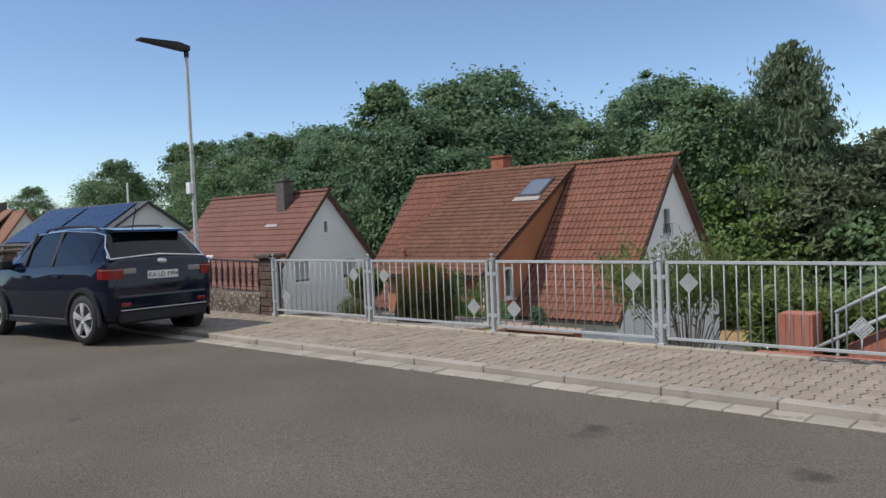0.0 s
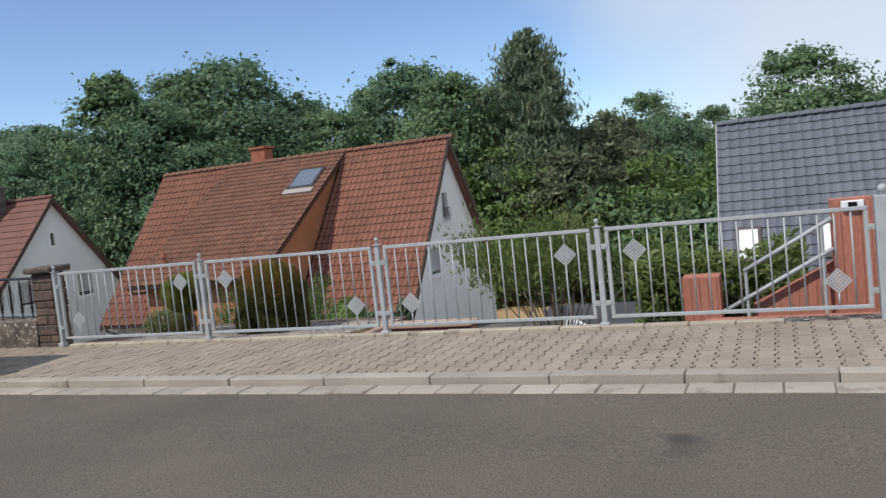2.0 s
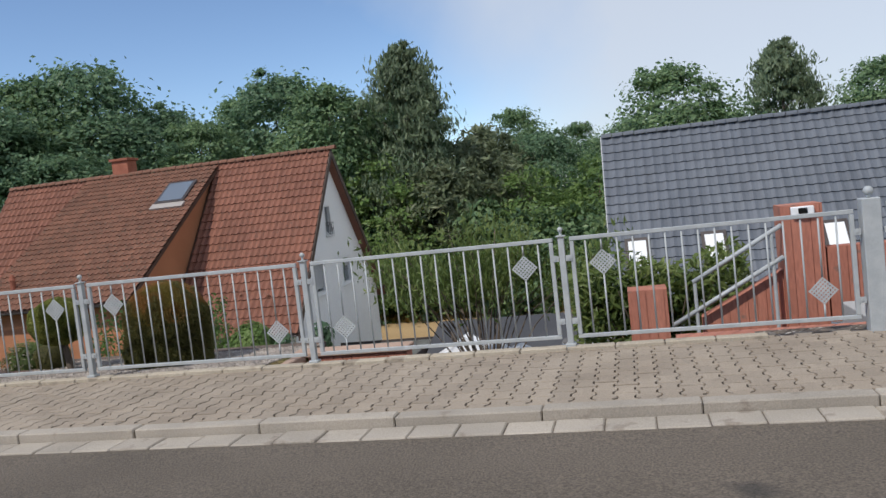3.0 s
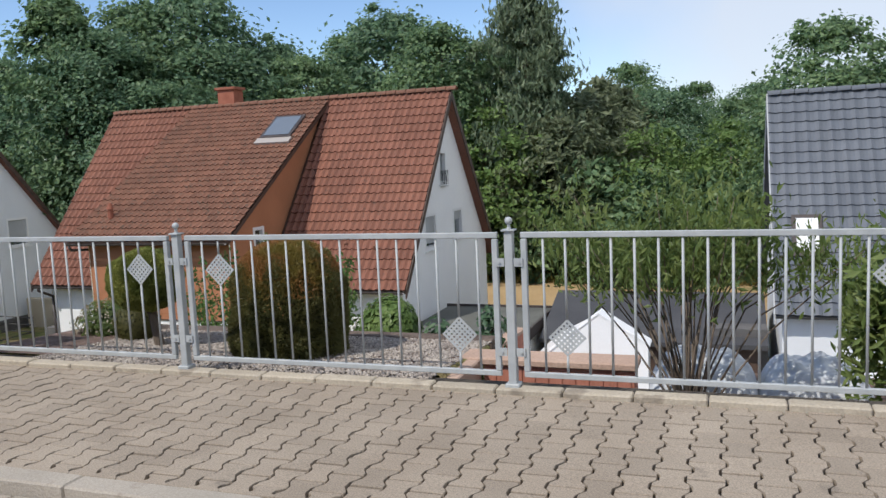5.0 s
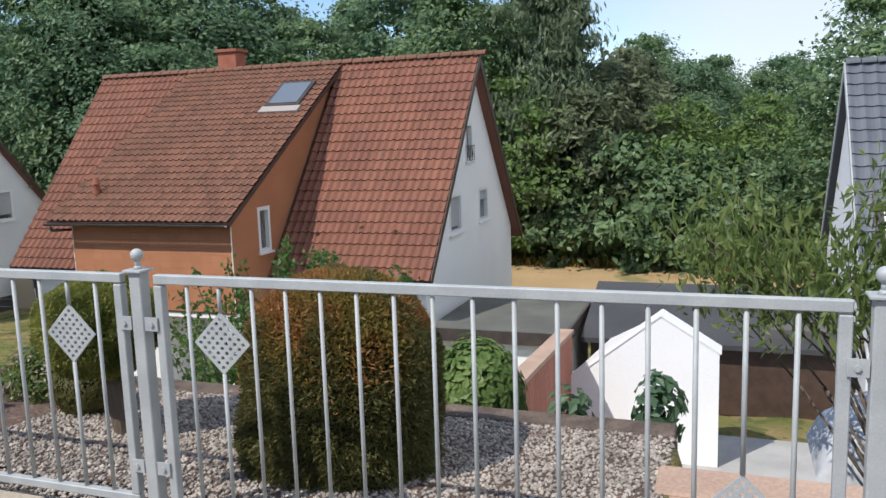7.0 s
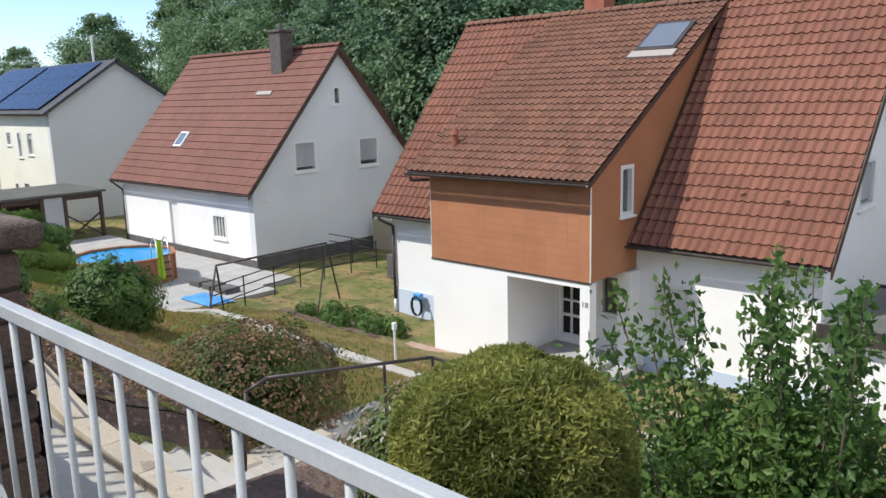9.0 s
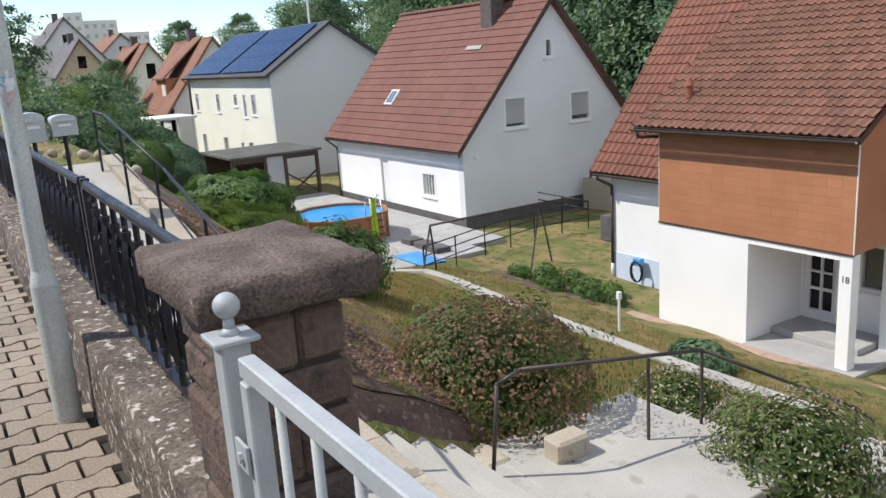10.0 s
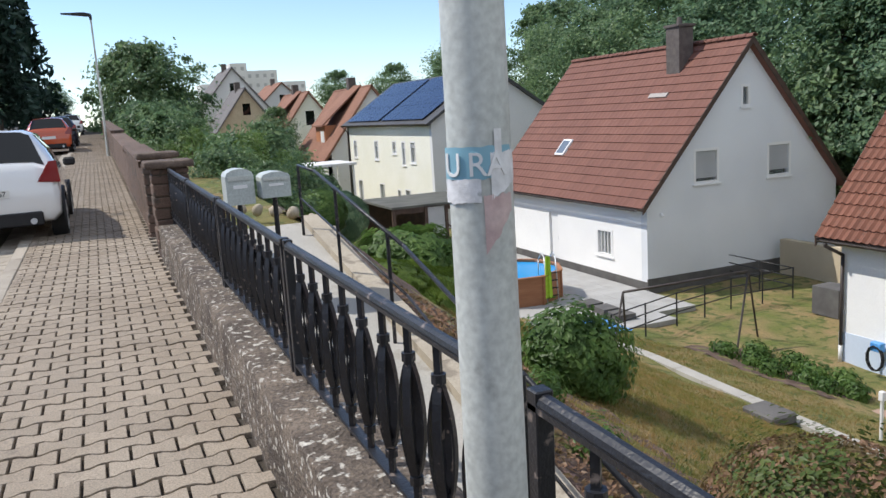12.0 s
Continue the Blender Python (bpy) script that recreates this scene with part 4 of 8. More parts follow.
for r in range(rows):
    for c in range(16):
        z = DZB + r * sh
        if z + sh > top_d(DY) + 0.02:
            continue
        ob = new("cladding_slate", me)
        under(ob, HA)
        ob.matrix_basis = pose(DX0 + c * sw, DY + 0.002, z, 1.2)
bm = bmesh.new()
box(bm, DX1 - 0.005, DY - 0.012, DZB, DX1 + 0.012, DY + 0.02, top_d(DY))
part("corner_trim", bm, "cream", HA, "pale corner strip of the cladding")
bm = bmesh.new()
box(bm, DX0 - 0.012, DY - 0.012, DZB, DX0 + 0.004, DY + 0.02, top_d(DY))
part("corner_trim", bm, "cream", HA, "pale corner strip of the cladding")
bm = bmesh.new()
box(bm, DX0 - 0.02, DY - 0.03, DZB - 0.035, DX1 + 0.02, DY + 0.03, DZB)
part("drip_strip", bm, "gutter", HA)
# ground floor under the dormer: porch with pillar
bm = bmesh.new()
box(bm, DX0, DY, -5.6, -14.42, AYF, DZB - 0.035)
part("porch_room", bm, "white", HA)
bm = bmesh.new()
box(bm, -12.28, DY, -5.42, -12.0, DY + 0.27, DZB - 0.035, 0.01)
part("porch_pillar", bm, "white", HA)
bm = bmesh.new()
box(bm, -12.25, AYF - 0.45, -5.42, -11.9, AYF - 0.004, DZB - 0.035)
part("porch_pillar", bm, "white", HA)
bm = bmesh.new()
box(bm, -14.42, DY - 0.12, -5.62, -11.75, AYF, -5.42, 0.012)
box(bm, -14.41, DY + 0.9, -5.42, -12.3, AYF - 0.004, -5.27, 0.012)
part("porch_floor", bm, "greyflag", HA, "pale grey stone porch floor with a step")
bm = bmesh.new()
box(bm, -14.42, DY, DZB - 0.16, -12.28, DY + 0.2, DZB - 0.035)
part("porch_lintel", bm, "white", HA)
dr = thing("front_door", (-14.0, AYF, -5.25))
under(dr, HA)
dr.matrix_basis = Matrix.Translation(BASE[dr.name])
bm = bmesh.new()
holes = [rect(-14.25 + 0.31 * i, -4.5 + 0.40 * j, -13.99 + 0.31 * i, -4.15 + 0.40 * j) for i in range(2) for j in range(3)]
holes += [rect(-14.25 + 0.31 * i, -5.05, -13.99 + 0.31 * i, -4.57) for i in range(2)]
holed(bm, rect(-14.38, -5.25, -13.55, -3.15), holes, lambda u, v, d: fp(u, v, 0.08 + d), 0.06)
part("door_leaf", bm, "frame", dr, "white door with six small panes")
bm = bmesh.new()
box(bm, -14.33, AYF + 0.15, -5.2, -13.6, AYF + 0.16, -3.2)
part("pane", bm, "carglass", dr)
bm = bmesh.new()
rod(bm, (-13.63, AYF + 0.03, -4.5), (-13.63, AYF + 0.03, -3.95), 0.012)
part("handle", bm, "alu", dr)
window(HA, fp, -13.05, -4.35, -12.35, -3.2, 0.0, sill=True)
for i, z in ((0, 1),):
    t = bpy.data.curves.new("house_number", "FONT")
    t.body, t.size, t.extrude, t.align_x = "18", 0.19, 0.004, "CENTER"
    ob = new("house_number", t)
    ob.rotation_euler = (radians(90), 0, 0)
    t.materials.append(M["plinth"])
    under(ob, HA)
    ob.matrix_basis = pose(-12.14, DY - 0.006, -3.55, 90)
# plinth, pipes, skylight, chimney, vent
bm = bmesh.new()
box(bm, AX0 - 0.012, AYF - 0.015, -5.6, DX0, AYF + 0.05, -4.75)
part("plinth", bm, "plinthblue", HA, "pale blue painted plinth")
bm = bmesh.new()
box(bm, -11.75, AYF - 0.015, -5.6, AX1 + 0.012, AYF + 0.05, -5.15)
part("plinth", bm, "plinthblue", HA)
pipe(HA, [(RX0 + 0.35, AE - 0.06, AZE - 0.08), (RX0 + 0.35, AE - 0.06, AZE - 0.16), (AX0 + 0.1, AYF - 0.07, AZE - 0.42), (AX0 + 0.1, AYF - 0.07, -5.1)])
pipe(HA, [(AX0 + 0.1, AYF - 0.07, -5.1), (AX0 + 0.1, AYF - 0.07, -5.55)], 0.05, "frame", "standpipe")
pipe(HA, [(DRX0 + 0.15, DE - 0.06, DZE - 0.09), (DRX0 + 0.2, DE - 0.02, DZE - 0.22), (DX0 - 0.05, DY + 0.6, DZE - 0.3)], 0.04)
bm = bmesh.new()
ym, zm = 18.9, 0
nrm = Vector((0, -SD, 1)).normalized()
upv = Vector((0, 1, SD)).normalized()


def on_dormer(x, s, h):
    return Vector((x, DE, DZE + 0.02)) + upv * s + nrm * h


for nm, m0, (xa, xb, sa, sb), h in (("skylight_frame", "gutter", (-13.35, -12.2, 5.35, 6.75), 0.12), ("skylight_pane", "skin", (-13.25, -12.3, 5.47, 6.63), 0.135)):
    bm = bmesh.new()
    v = [bm.verts.new(on_dormer(x, s, q)) for x in (xa, xb) for s in (sa, sb) for q in (0.02, h)]
    for f in ((0, 1, 3, 2), (4, 6, 7, 5), (0, 4, 5, 1), (2, 3, 7, 6), (0, 2, 6, 4), (1, 5, 7, 3)):
        bm.faces.new([v[i] for i in f])
    part(nm, bm, m0, HA)
bm = bmesh.new()
v = [bm.verts.new(on_dormer(x, s, q)) for x in (-13.42, -12.13) for s in (5.05, 5.36) for q in (0.03, 0.10)]
for f in ((0, 1, 3, 2), (4, 6, 7, 5), (0, 4, 5, 1), (2, 3, 7, 6), (0, 2, 6, 4), (1, 5, 7, 3)):
    bm.faces.new([v[i] for i in f])
part("flashing", bm, "lead", HA)
bm = bmesh.new()
pv = on_dormer(-16.6, 1.15, 0)
rod(bm, pv, pv + Vector((0, 0, 0.42)), 0.09, 0.075, 12)
rod(bm, pv + Vector((0, 0, 0.3)), pv + Vector((0, 0, 0.48)), 0.12, 0.05, 12)
part("roof_vent", bm, "brick", HA, "red clay roof vent")
bm = bmesh.new()
box(bm, -16.35, AYR - 0.1, AZR - 0.6, -15.65, AYR + 0.5, AZR + 0.62, 0.01)
part("chimney", bm, "brick", HA, "red brick chimney")
bm = bmesh.new()
box(bm, -16.42, AYR - 0.17, AZR + 0.62, -15.58, AYR + 0.57, AZR + 0.72, 0.01)
part("chimney_cap", bm, "brick", HA)
for x, s in ((-10.9, 1.3), (-9.6, 1.5), (-8.6, 1.4)):
    bm = bmesh.new()
    ua = Vector((0, AYR - AE, AZR - AZE)).normalized()
    p = Vector((x, AE, AZE + 0.05)) + ua * s
    rod(bm, p, p + Vector((0, -0.06, 0.1)), 0.07, 0.045, 8)
    part("snow_guard", bm, "tile_brown", HA)

# white house with the red-brown roof
HB = thing("house", (-35.4, 21.95, -5.4), "white rendered house with a plain red-brown tiled roof", "house", "houses")
BX0, BX1, BYF, BYB, BYR, BZR = -41.0, -29.62, 17.3, 26.6, 21.95, 3.48
BE, BZE = 16.9, -2.38
SB = (BZR - BZE) / (BYR - BE)
zfb = BZE + (BYF - BE) * SB - 0.16
gpb = lambda u, v, d: (BX1 - d, u, v)
# Sunless gable gets a greyer, bluer copy of the white: shade in the colour.
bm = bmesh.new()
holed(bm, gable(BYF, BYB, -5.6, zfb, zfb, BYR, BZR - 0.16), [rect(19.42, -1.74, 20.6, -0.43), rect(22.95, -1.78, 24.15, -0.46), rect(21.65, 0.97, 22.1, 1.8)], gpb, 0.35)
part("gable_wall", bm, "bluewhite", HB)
bm = bmesh.new()
holed(bm, gable(BYF, BYB, -5.6, zfb, zfb, BYR, BZR - 0.16), [], lambda u, v, d: (BX0 + d, u, v), 0.35)
part("gable_wall", bm, "white", HB)
fpb = lambda u, v, d: (u, BYF + d, v)
bm = bmesh.new()
holed(bm, rect(BX0 + 0.35, -5.6, BX1 - 0.35, zfb), [rect(-32.85, -4.5, -31.75, -3.42), rect(-36.5, -5.3, -35.75, -3.1)], fpb, 0.35)
part("front_wall", bm, "white", HB)
bm = bmesh.new()
box(bm, BX0 + 0.35, BYB - 0.35, -5.6, BX1 - 0.35, BYB, zfb)
part("back_wall", bm, "white", HB)
window(HB, gpb, 19.42, -1.74, 20.6, -0.43, 0.9)
window(HB, gpb, 22.95, -1.78, 24.15, -0.46, 0.85)
window(HB, gpb, 21.65, 0.97, 22.1, 1.8, 0.0)
window(HB, fpb, -32.85, -4.5, -31.75, -3.42, 0.0, (0.2, 0.4, 0.6, 0.8))
dr = thing("side_door", (-36.1, BYF, -5.3))
under(dr, HB)
dr.matrix_basis = Matrix.Translation(BASE[dr.name])
bm = bmesh.new()
box(bm, -36.5, BYF + 0.1, -5.3, -35.75, BYF + 0.16, -3.1)
part("door_leaf", bm, "frame", dr, "plain white door")
bm = bmesh.new()
rod(bm, (-35.85, BYF + 0.06, -4.3), (-35.85, BYF + 0.06, -4.15), 0.015)
part("handle", bm, "alu", dr)
bm = bmesh.new()
box(bm, BX1 - 0.02, BYF - 0.015, -5.6, BX1 + 0.015, BYB, -5.0)
box(bm, BX0, BYF - 0.015, -5.6, BX1 - 0.02, BYF + 0.02, -5.12)
part("plinth", bm, "plinth", HB, "dark grey plinth")
BRX0, BRX1 = -41.45, -29.35
roof_slab(HB, BRX0, BRX1, BE, BZE, BYR, BZR, 0.14, "brownwood")
roof_slab(HB, BRX0, BRX1, 2 * BYR - BE, BZE, BYR, BZR, 0.14, "tile_b")
tiled(HB, (BRX0, BE, BZE + 0.02), (1, 0, 0), (0, BYR - BE, BZR - BZE), BRX1 - BRX0, math.hypot(BYR - BE, BZR - BZE), "tile_b", tw=0.3, tl=0.40, roll=0.012, single=120, first_col=30)
ridge_caps(HB, BRX0, BRX1, BYR, BZR + 0.07, "tile_b")
for x in (BRX1, BRX0 - 0.04):
    for sgn in (1, -1):
        b = bmesh.new()
        e = BYR - sgn * (BYR - BE)
        prism(b, [(x, e, BZE + 0.05), (x, BYR, BZR + 0.06), (x, BYR, BZR - 0.22), (x, e, BZE - 0.2)], (0, 0, 0), (0.04, 0, 0))
        part("verge_board", b, "brownwood", HB, "dark brown verge board")
gutter_run(HB, BRX0, BRX1 - 0.3, BE - 0.06, BZE - 0.02)
for k in range(6):
    bm = bmesh.new()
    bar(bm, (BX0 + 0.6 + k * 2.0, BE + 0.1, BZE - 0.12), (BX0 + 0.6 + k * 2.0, BYF, BZE - 0.05), 0.1, 0.12)
    part("rafter_end", bm, "frame", HB)
pipe(HB, [(BRX0 + 0.2, BE - 0.06, BZE - 0.08), (BX0 + 0.1, BYF - 0.08, BZE - 0.5), (BX0 + 0.1, BYF - 0.08, -5.5)])
bm = bmesh.new()
box(bm, -33.0, BYR - 1.0, 1.9, -32.2, BYR - 0.3, 4.2, 0.01)
part("chimney", bm, "greybrick", HB, "dark grey slated chimney with two pots")
bm = bmesh.new()
box(bm, -33.07, BYR - 1.07, 4.2, -32.13, BYR - 0.23, 4.3, 0.01)
rod(bm, (-32.6, BYR - 0.65, 4.3), (-32.6, BYR - 0.65, 4.6), 0.12, 0.09, 10)
part("chimney_cap", bm, "greybrick", HB)
bm = bmesh.new()
ub = Vector((0, BYR - BE, BZR - BZE)).normalized()
nb = Vector((0, -ub.z, ub.y))
cb = Vector((-32.6, BE, BZE + 0.02)) + ub * 5.15
box(bm, -0.55, -0.1, 0, 0.55, 0.1, 0.085, m=Matrix.Translation(cb) @ Matrix((Vector((1, 0, 0)), ub, nb)).transposed().to_4x4())
part("flashing", bm, "lead", HB)
for nm, m0, g0 in (("skylight_frame", "frame", (0.35, 0.42, 0.10)), ("skylight_pane", "skin", (0.26, 0.33, 0.115))):
    bm = bmesh.new()
    cs = Vector((-37.0, BE, BZE + 0.02)) + ub * 2.5
    box(bm, -g0[0], -g0[1], 0, g0[0], g0[1], g0[2], m=Matrix.Translation(cs) @ Matrix((Vector((1, 0, 0)), ub, nb)).transposed().to_4x4())
    part(nm, bm, m0, HB)
bm = bmesh.new()
rod(bm, (BX1 + 0.02, 17.9, -2.65), (BX1 + 0.12, 17.9, -2.75), 0.06, 0.05)
part("wall_lamp", bm, "frame", HB)

# cream house with solar panels
HS = thing("house", (-59, 21.9, -5.0), "cream rendered house with solar panels on the roof", "house", "houses")
SX0, SX1, SYF, SYB, SYR, SZR, SE, SZE = -67.5, -50.3, 17.7, 26.1, 21.9, 3.85, 17.3, 0.80
SS = (SZR - SZE) / (SYR - SE)
zfs = SZE + (SYF - SE) * SS - 0.15
wins_s = [rect(x, -1.7, x + 0.9, -0.3) for x in (-66.2, -61.2, -54.0)] + [rect(-57.4, -1.2, -56.6, -0.3), rect(-55.6, -1.9, -54.9, -0.3)]
wins_s += [rect(x, -5.0, x + 1.1, -3.3) for x in (-65.6, -60.6)] + [rect(-56.9, -4.5, -56.2, -3.5), rect(-53.2, -4.5, -52.5, -3.5), rect(-55.4, -5.3, -54.4, -3.4)]
fps = lambda u, v, d: (u, SYF + d, v)
bm = bmesh.new()
holed(bm, rect(SX0, -5.9, SX1 - 0.35, zfs), wins_s, fps, 0.35)
part("front_wall", bm, "cream", HS)
for r in wins_s:
    window(HS, fps, r[0][0], r[0][1], r[2][0], r[2][1], 0.3 if r[0][1] > -3 else 0.0, (0.5,))
for x, sgn in ((SX1, -1), (SX0, 1)):
    bm = bmesh.new()
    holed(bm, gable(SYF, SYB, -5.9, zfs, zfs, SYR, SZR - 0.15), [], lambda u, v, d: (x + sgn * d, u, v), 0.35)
    # Gable away from the sun: grey for cream, shade put into the colour.
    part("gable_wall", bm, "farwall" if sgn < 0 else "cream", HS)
roof_slab(HS, SX0 - 0.3, SX1 + 0.3, SE, SZE, SYR, SZR, 0.16, "tile_dark")
roof_slab(HS, SX0 - 0.3, SX1 + 0.3, 2 * SYR - SE, SZE, SYR, SZR, 0.16, "tile_dark")
gutter_run(HS, SX0 - 0.3, SX1 + 0.3, SE - 0.06, SZE)
pipe(HS, [(SX0 - 0.1, SE - 0.06, SZE - 0.06), (SX0 + 0.1, SYF - 0.08, SZE - 0.5), (SX0 + 0.1, SYF - 0.08, -5.5)])
us = Vector((0, SYR - SE, SZR - SZE)).normalized()
ns = Vector((0, -us.z, us.y))
ms = Matrix((Vector((1, 0, 0)), us, ns)).transposed().to_4x4()
for half, (xa, xb) in enumerate(((-66.8, -59.4), (-58.9, -51.2))):
    for i in range(7):
        for j in range(3):
            w = (xb - xa) / 7
            bm = bmesh.new()
            c = Vector((xa + w * i, SE, SZE)) + us * (0.35 + j * 1.62) + ns * 0.08
            box(bm, 0.012, 0, 0, w - 0.012, 1.6, 0.035, m=Matrix.Translation(c) @ ms)
            part("solar_panel", bm, "solar", HS, "dark blue solar panel")
bm = bmesh.new()
rod(bm, (-54, SYR + 0.4, SZR - 0.3), (-54, SYR + 0.4, SZR + 1.6), 0.08)
part("flue", bm, "frame", HS)

# grey tiled house
HG = thing("house", (7.5, 20.5, -5.5), "house with a steep slate grey tiled roof", "house", "houses")
GX0, GX1, GYR, GZR, GE, GZE = 2.30, 13.0, 20.5, 2.78, 16.1, -2.75
SG = (GZR - GZE) / (GYR - GE)
gyf, gyb = GE + 0.4, 2 * GYR - GE - 0.4
zfg = GZE + 0.4 * SG - 0.16
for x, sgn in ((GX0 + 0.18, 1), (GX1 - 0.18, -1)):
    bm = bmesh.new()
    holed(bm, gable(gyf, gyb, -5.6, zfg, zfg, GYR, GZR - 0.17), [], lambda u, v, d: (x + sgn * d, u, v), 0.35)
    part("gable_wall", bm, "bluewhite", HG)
bm = bmesh.new()
box(bm, GX0 + 0.53, gyf, -5.6, GX1 - 0.53, gyf + 0.35, zfg)
part("front_wall", bm, "bluewhite", HG)
bm = bmesh.new()
box(bm, GX0 + 0.53, gyb - 0.35, -5.6, GX1 - 0.53, gyb, zfg)
part("back_wall", bm, "bluewhite", HG)
roof_slab(HG, GX0, GX1, GE, GZE, GYR, GZR, 0.14, "tile_dark")
roof_slab(HG, GX0, GX1, 2 * GYR - GE, GZE, GYR, GZR, 0.14, "tile_dark")
tiled(HG, (GX0, GE, GZE + 0.02), (1, 0, 0), (0, GYR - GE, GZR - GZE), GX1 - GX0, math.hypot(GYR - GE, GZR - GZE), "tile_grey", tw=0.31, tl=0.36, roll=0.034, single=160)
ridge_caps(HG, GX0, GX1, GYR, GZR + 0.07, "tile_grey")
for sgn in (1, -1):
    b = bmesh.new()
    e = GYR - sgn * (GYR - GE)
    prism(b, [(GX0 - 0.03, e, GZE + 0.05), (GX0 - 0.03, GYR, GZR + 0.06), (GX0 - 0.03, GYR, GZR - 0.2), (GX0 - 0.03, e, GZE - 0.2)], (0, 0, 0), (0.04, 0, 0))
    part("verge_board", b, "shutter", HG)
ug = Vector((0, GYR - GE, GZR - GZE)).normalized()
ng = Vector((0, -ug.z, ug.y))
mg = Matrix((Vector((1, 0, 0)), ug, ng)).transposed().to_4x4()
for x in (3.12, 5.32, 8.6):
    for nm, m0, g0 in (("skylight_frame", "gutter", (0.36, 0.62, 0.10)), ("skylight_pane", "frame", (0.26, 0.50, 0.115))):
        bm = bmesh.new()
        c = Vector((x, GE, GZE + 0.02)) + ug * 2.25
        box(bm, -g0[0], -g0[1], 0, g0[0], g0[1], g0[2], m=Matrix.Translation(c) @ mg)
        part(nm, bm, m0, HG)
HA.location += Vector((-0.08, 0.10, -0.01))
HB.location += Vector((-0.09, 0.07, -0.015))
HS.location += Vector((-0.2, 0.1, 0.0))

# ---- garden structures ----
def plain_box(name, x0, y0, z0, x1, y1, z1, material, label, category, kind="", bevel=0.008, group=""):
    b = bmesh.new()
    box(b, x0, y0, z0, x1, y1, z1, bevel)
    return tagged(part(name, b, material, None), label, category, group, kind)


# gravel beds behind the fence, with an edging wall
plain_box("bed_edge", -4.9, 1.66, -1.3, -0.62, 1.84, -0.09, "capstone", "low concrete edge holding the gravel bed", "edging", "structure")
rng = np.random.default_rng(4)


def pebbles(name, x0, x1, y0, y1, n, size, label):
    base = np.array([(1, 0, 0), (-1, 0, 0), (0, 1, 0), (0, -1, 0), (0, 0, 0.7), (0, 0, -0.7)], np.float32)
    tri = np.array([(0, 2, 4), (2, 1, 4), (1, 3, 4), (3, 0, 4), (2, 0, 5), (1, 2, 5), (3, 1, 5), (0, 3, 5)])
    c = np.stack([rng.uniform(x0, x1, n), rng.uniform(y0, y1, n)], 1)
    z = ground_z(c[:, 0], c[:, 1]) + 0.005
    s = size * rng.uniform(0.5, 1.3, (n, 1, 1)) * rng.uniform(0.7, 1.2, (n, 1, 3))
    a = rng.uniform(0, math.tau, n)
    rot = np.zeros((n, 3, 3))
    rot[:, 0, 0], rot[:, 0, 1], rot[:, 1, 0], rot[:, 1, 1], rot[:, 2, 2] = np.cos(a), -np.sin(a), np.sin(a), np.cos(a), 1
    v = np.einsum("nij,nkj->nki", rot, base[None] * s) + np.stack([c[:, 0], c[:, 1], z], 1)[:, None]
    f = (tri[None] + (np.arange(n) * 6)[:, None, None]).reshape(-1, 3)
    return tagged(arrays(name, v.reshape(-1, 3), f, "pebble", None, "", True), label, "gravel", kind="stuff")


pebbles("gravel", -4.0, -0.62, 0.035, 1.67, 18000, 0.0135, "bed of mixed grey and pink pebbles")
sheet("soil_bed", np.arange(-4.86, -0.6, 0.2), np.concatenate([[0.302], np.arange(0.5, 1.71, 0.2)]), lambda x, y: ground_z(x, y) + 0.002, "soil", "brown earth under the gravel")

# red walls of the side stair
for nm, pts, y0, y1 in (("stair_wall", [(-0.48, -1.6), (0.62, -1.6), (0.62, -0.10), (-0.48, -0.10)], 0.95, 1.15),
                        ("stair_wall", [(2.89, -1.5), (3.32, -1.5), (3.32, 0.15), (2.89, 0.15)], 2.25, 2.62),
                        ("stair_wall", [(3.68, -1.2), (4.56, -1.2), (4.56, 0.25), (3.68, -0.22)], 2.32, 2.5),
                        ("stair_wall", [(5.00, -0.35), (7.4, -0.35), (7.4, 0.46), (5.00, 0.46)], 2.25, 2.42),
                        ("stair_pillar", [(4.56, -1.2), (4.98, -1.2), (4.98, 0.94), (4.56, 0.94)], 2.22, 2.62),
                        ("stair_wall", [(3.3, -1.2), (4.9, -1.2), (4.9, -0.03), (3.3, -0.03)], 0.31, 0.50)):
    w = thing(nm, ((pts[0][0] + pts[1][0]) / 2, (y0 + y1) / 2, pts[0][1]), "red painted board-marked concrete " + ("pillar beside the gate" if nm == "stair_pillar" else "wall of the side stair"), "pillar" if nm == "stair_pillar" else "wall", "red walls")
    b = bmesh.new()
    prism(b, [(u, 0, v) for u, v in pts], (0, y0, 0), (0, y1, 0))
    part("wall_core", b, "redconc", w)
    x = pts[0][0]
    while x < pts[1][0] - 0.02:
        x2 = min(x + 0.098, pts[1][0])
        t = lambda q: float(np.interp(q, [pts[3][0], pts[2][0]], [pts[3][1], pts[2][1]]))
        b = bmesh.new()
        prism(b, [(x + 0.003, 0, pts[0][1]), (x2 - 0.003, 0, pts[0][1]), (x2 - 0.003, 0, t(x2) - 0.004), (x + 0.003, 0, t(x) - 0.004)], (0, y0 - 0.010, 0), (0, y0 + 0.002, 0))
        part("board_rib", b, "redconc", w)
        x = x2
plain_box("paving_slab", -0.66, 0.91, -0.10, 0.64, 1.19, -0.045, "flag", "pinkish slabs capping the red wall", "slab", "structure", 0.01)
plain_box("bed_end", -0.64, 0.31, -1.4, -0.5, 0.95, -0.06, "flag", "pinkish stone end of the gravel bed", "edging", "structure", 0.01)
gl = thing("gate_lamp", (4.77, 2.19, 0.83), "small white box lamp on the red pillar", "lamp")
b = bmesh.new()
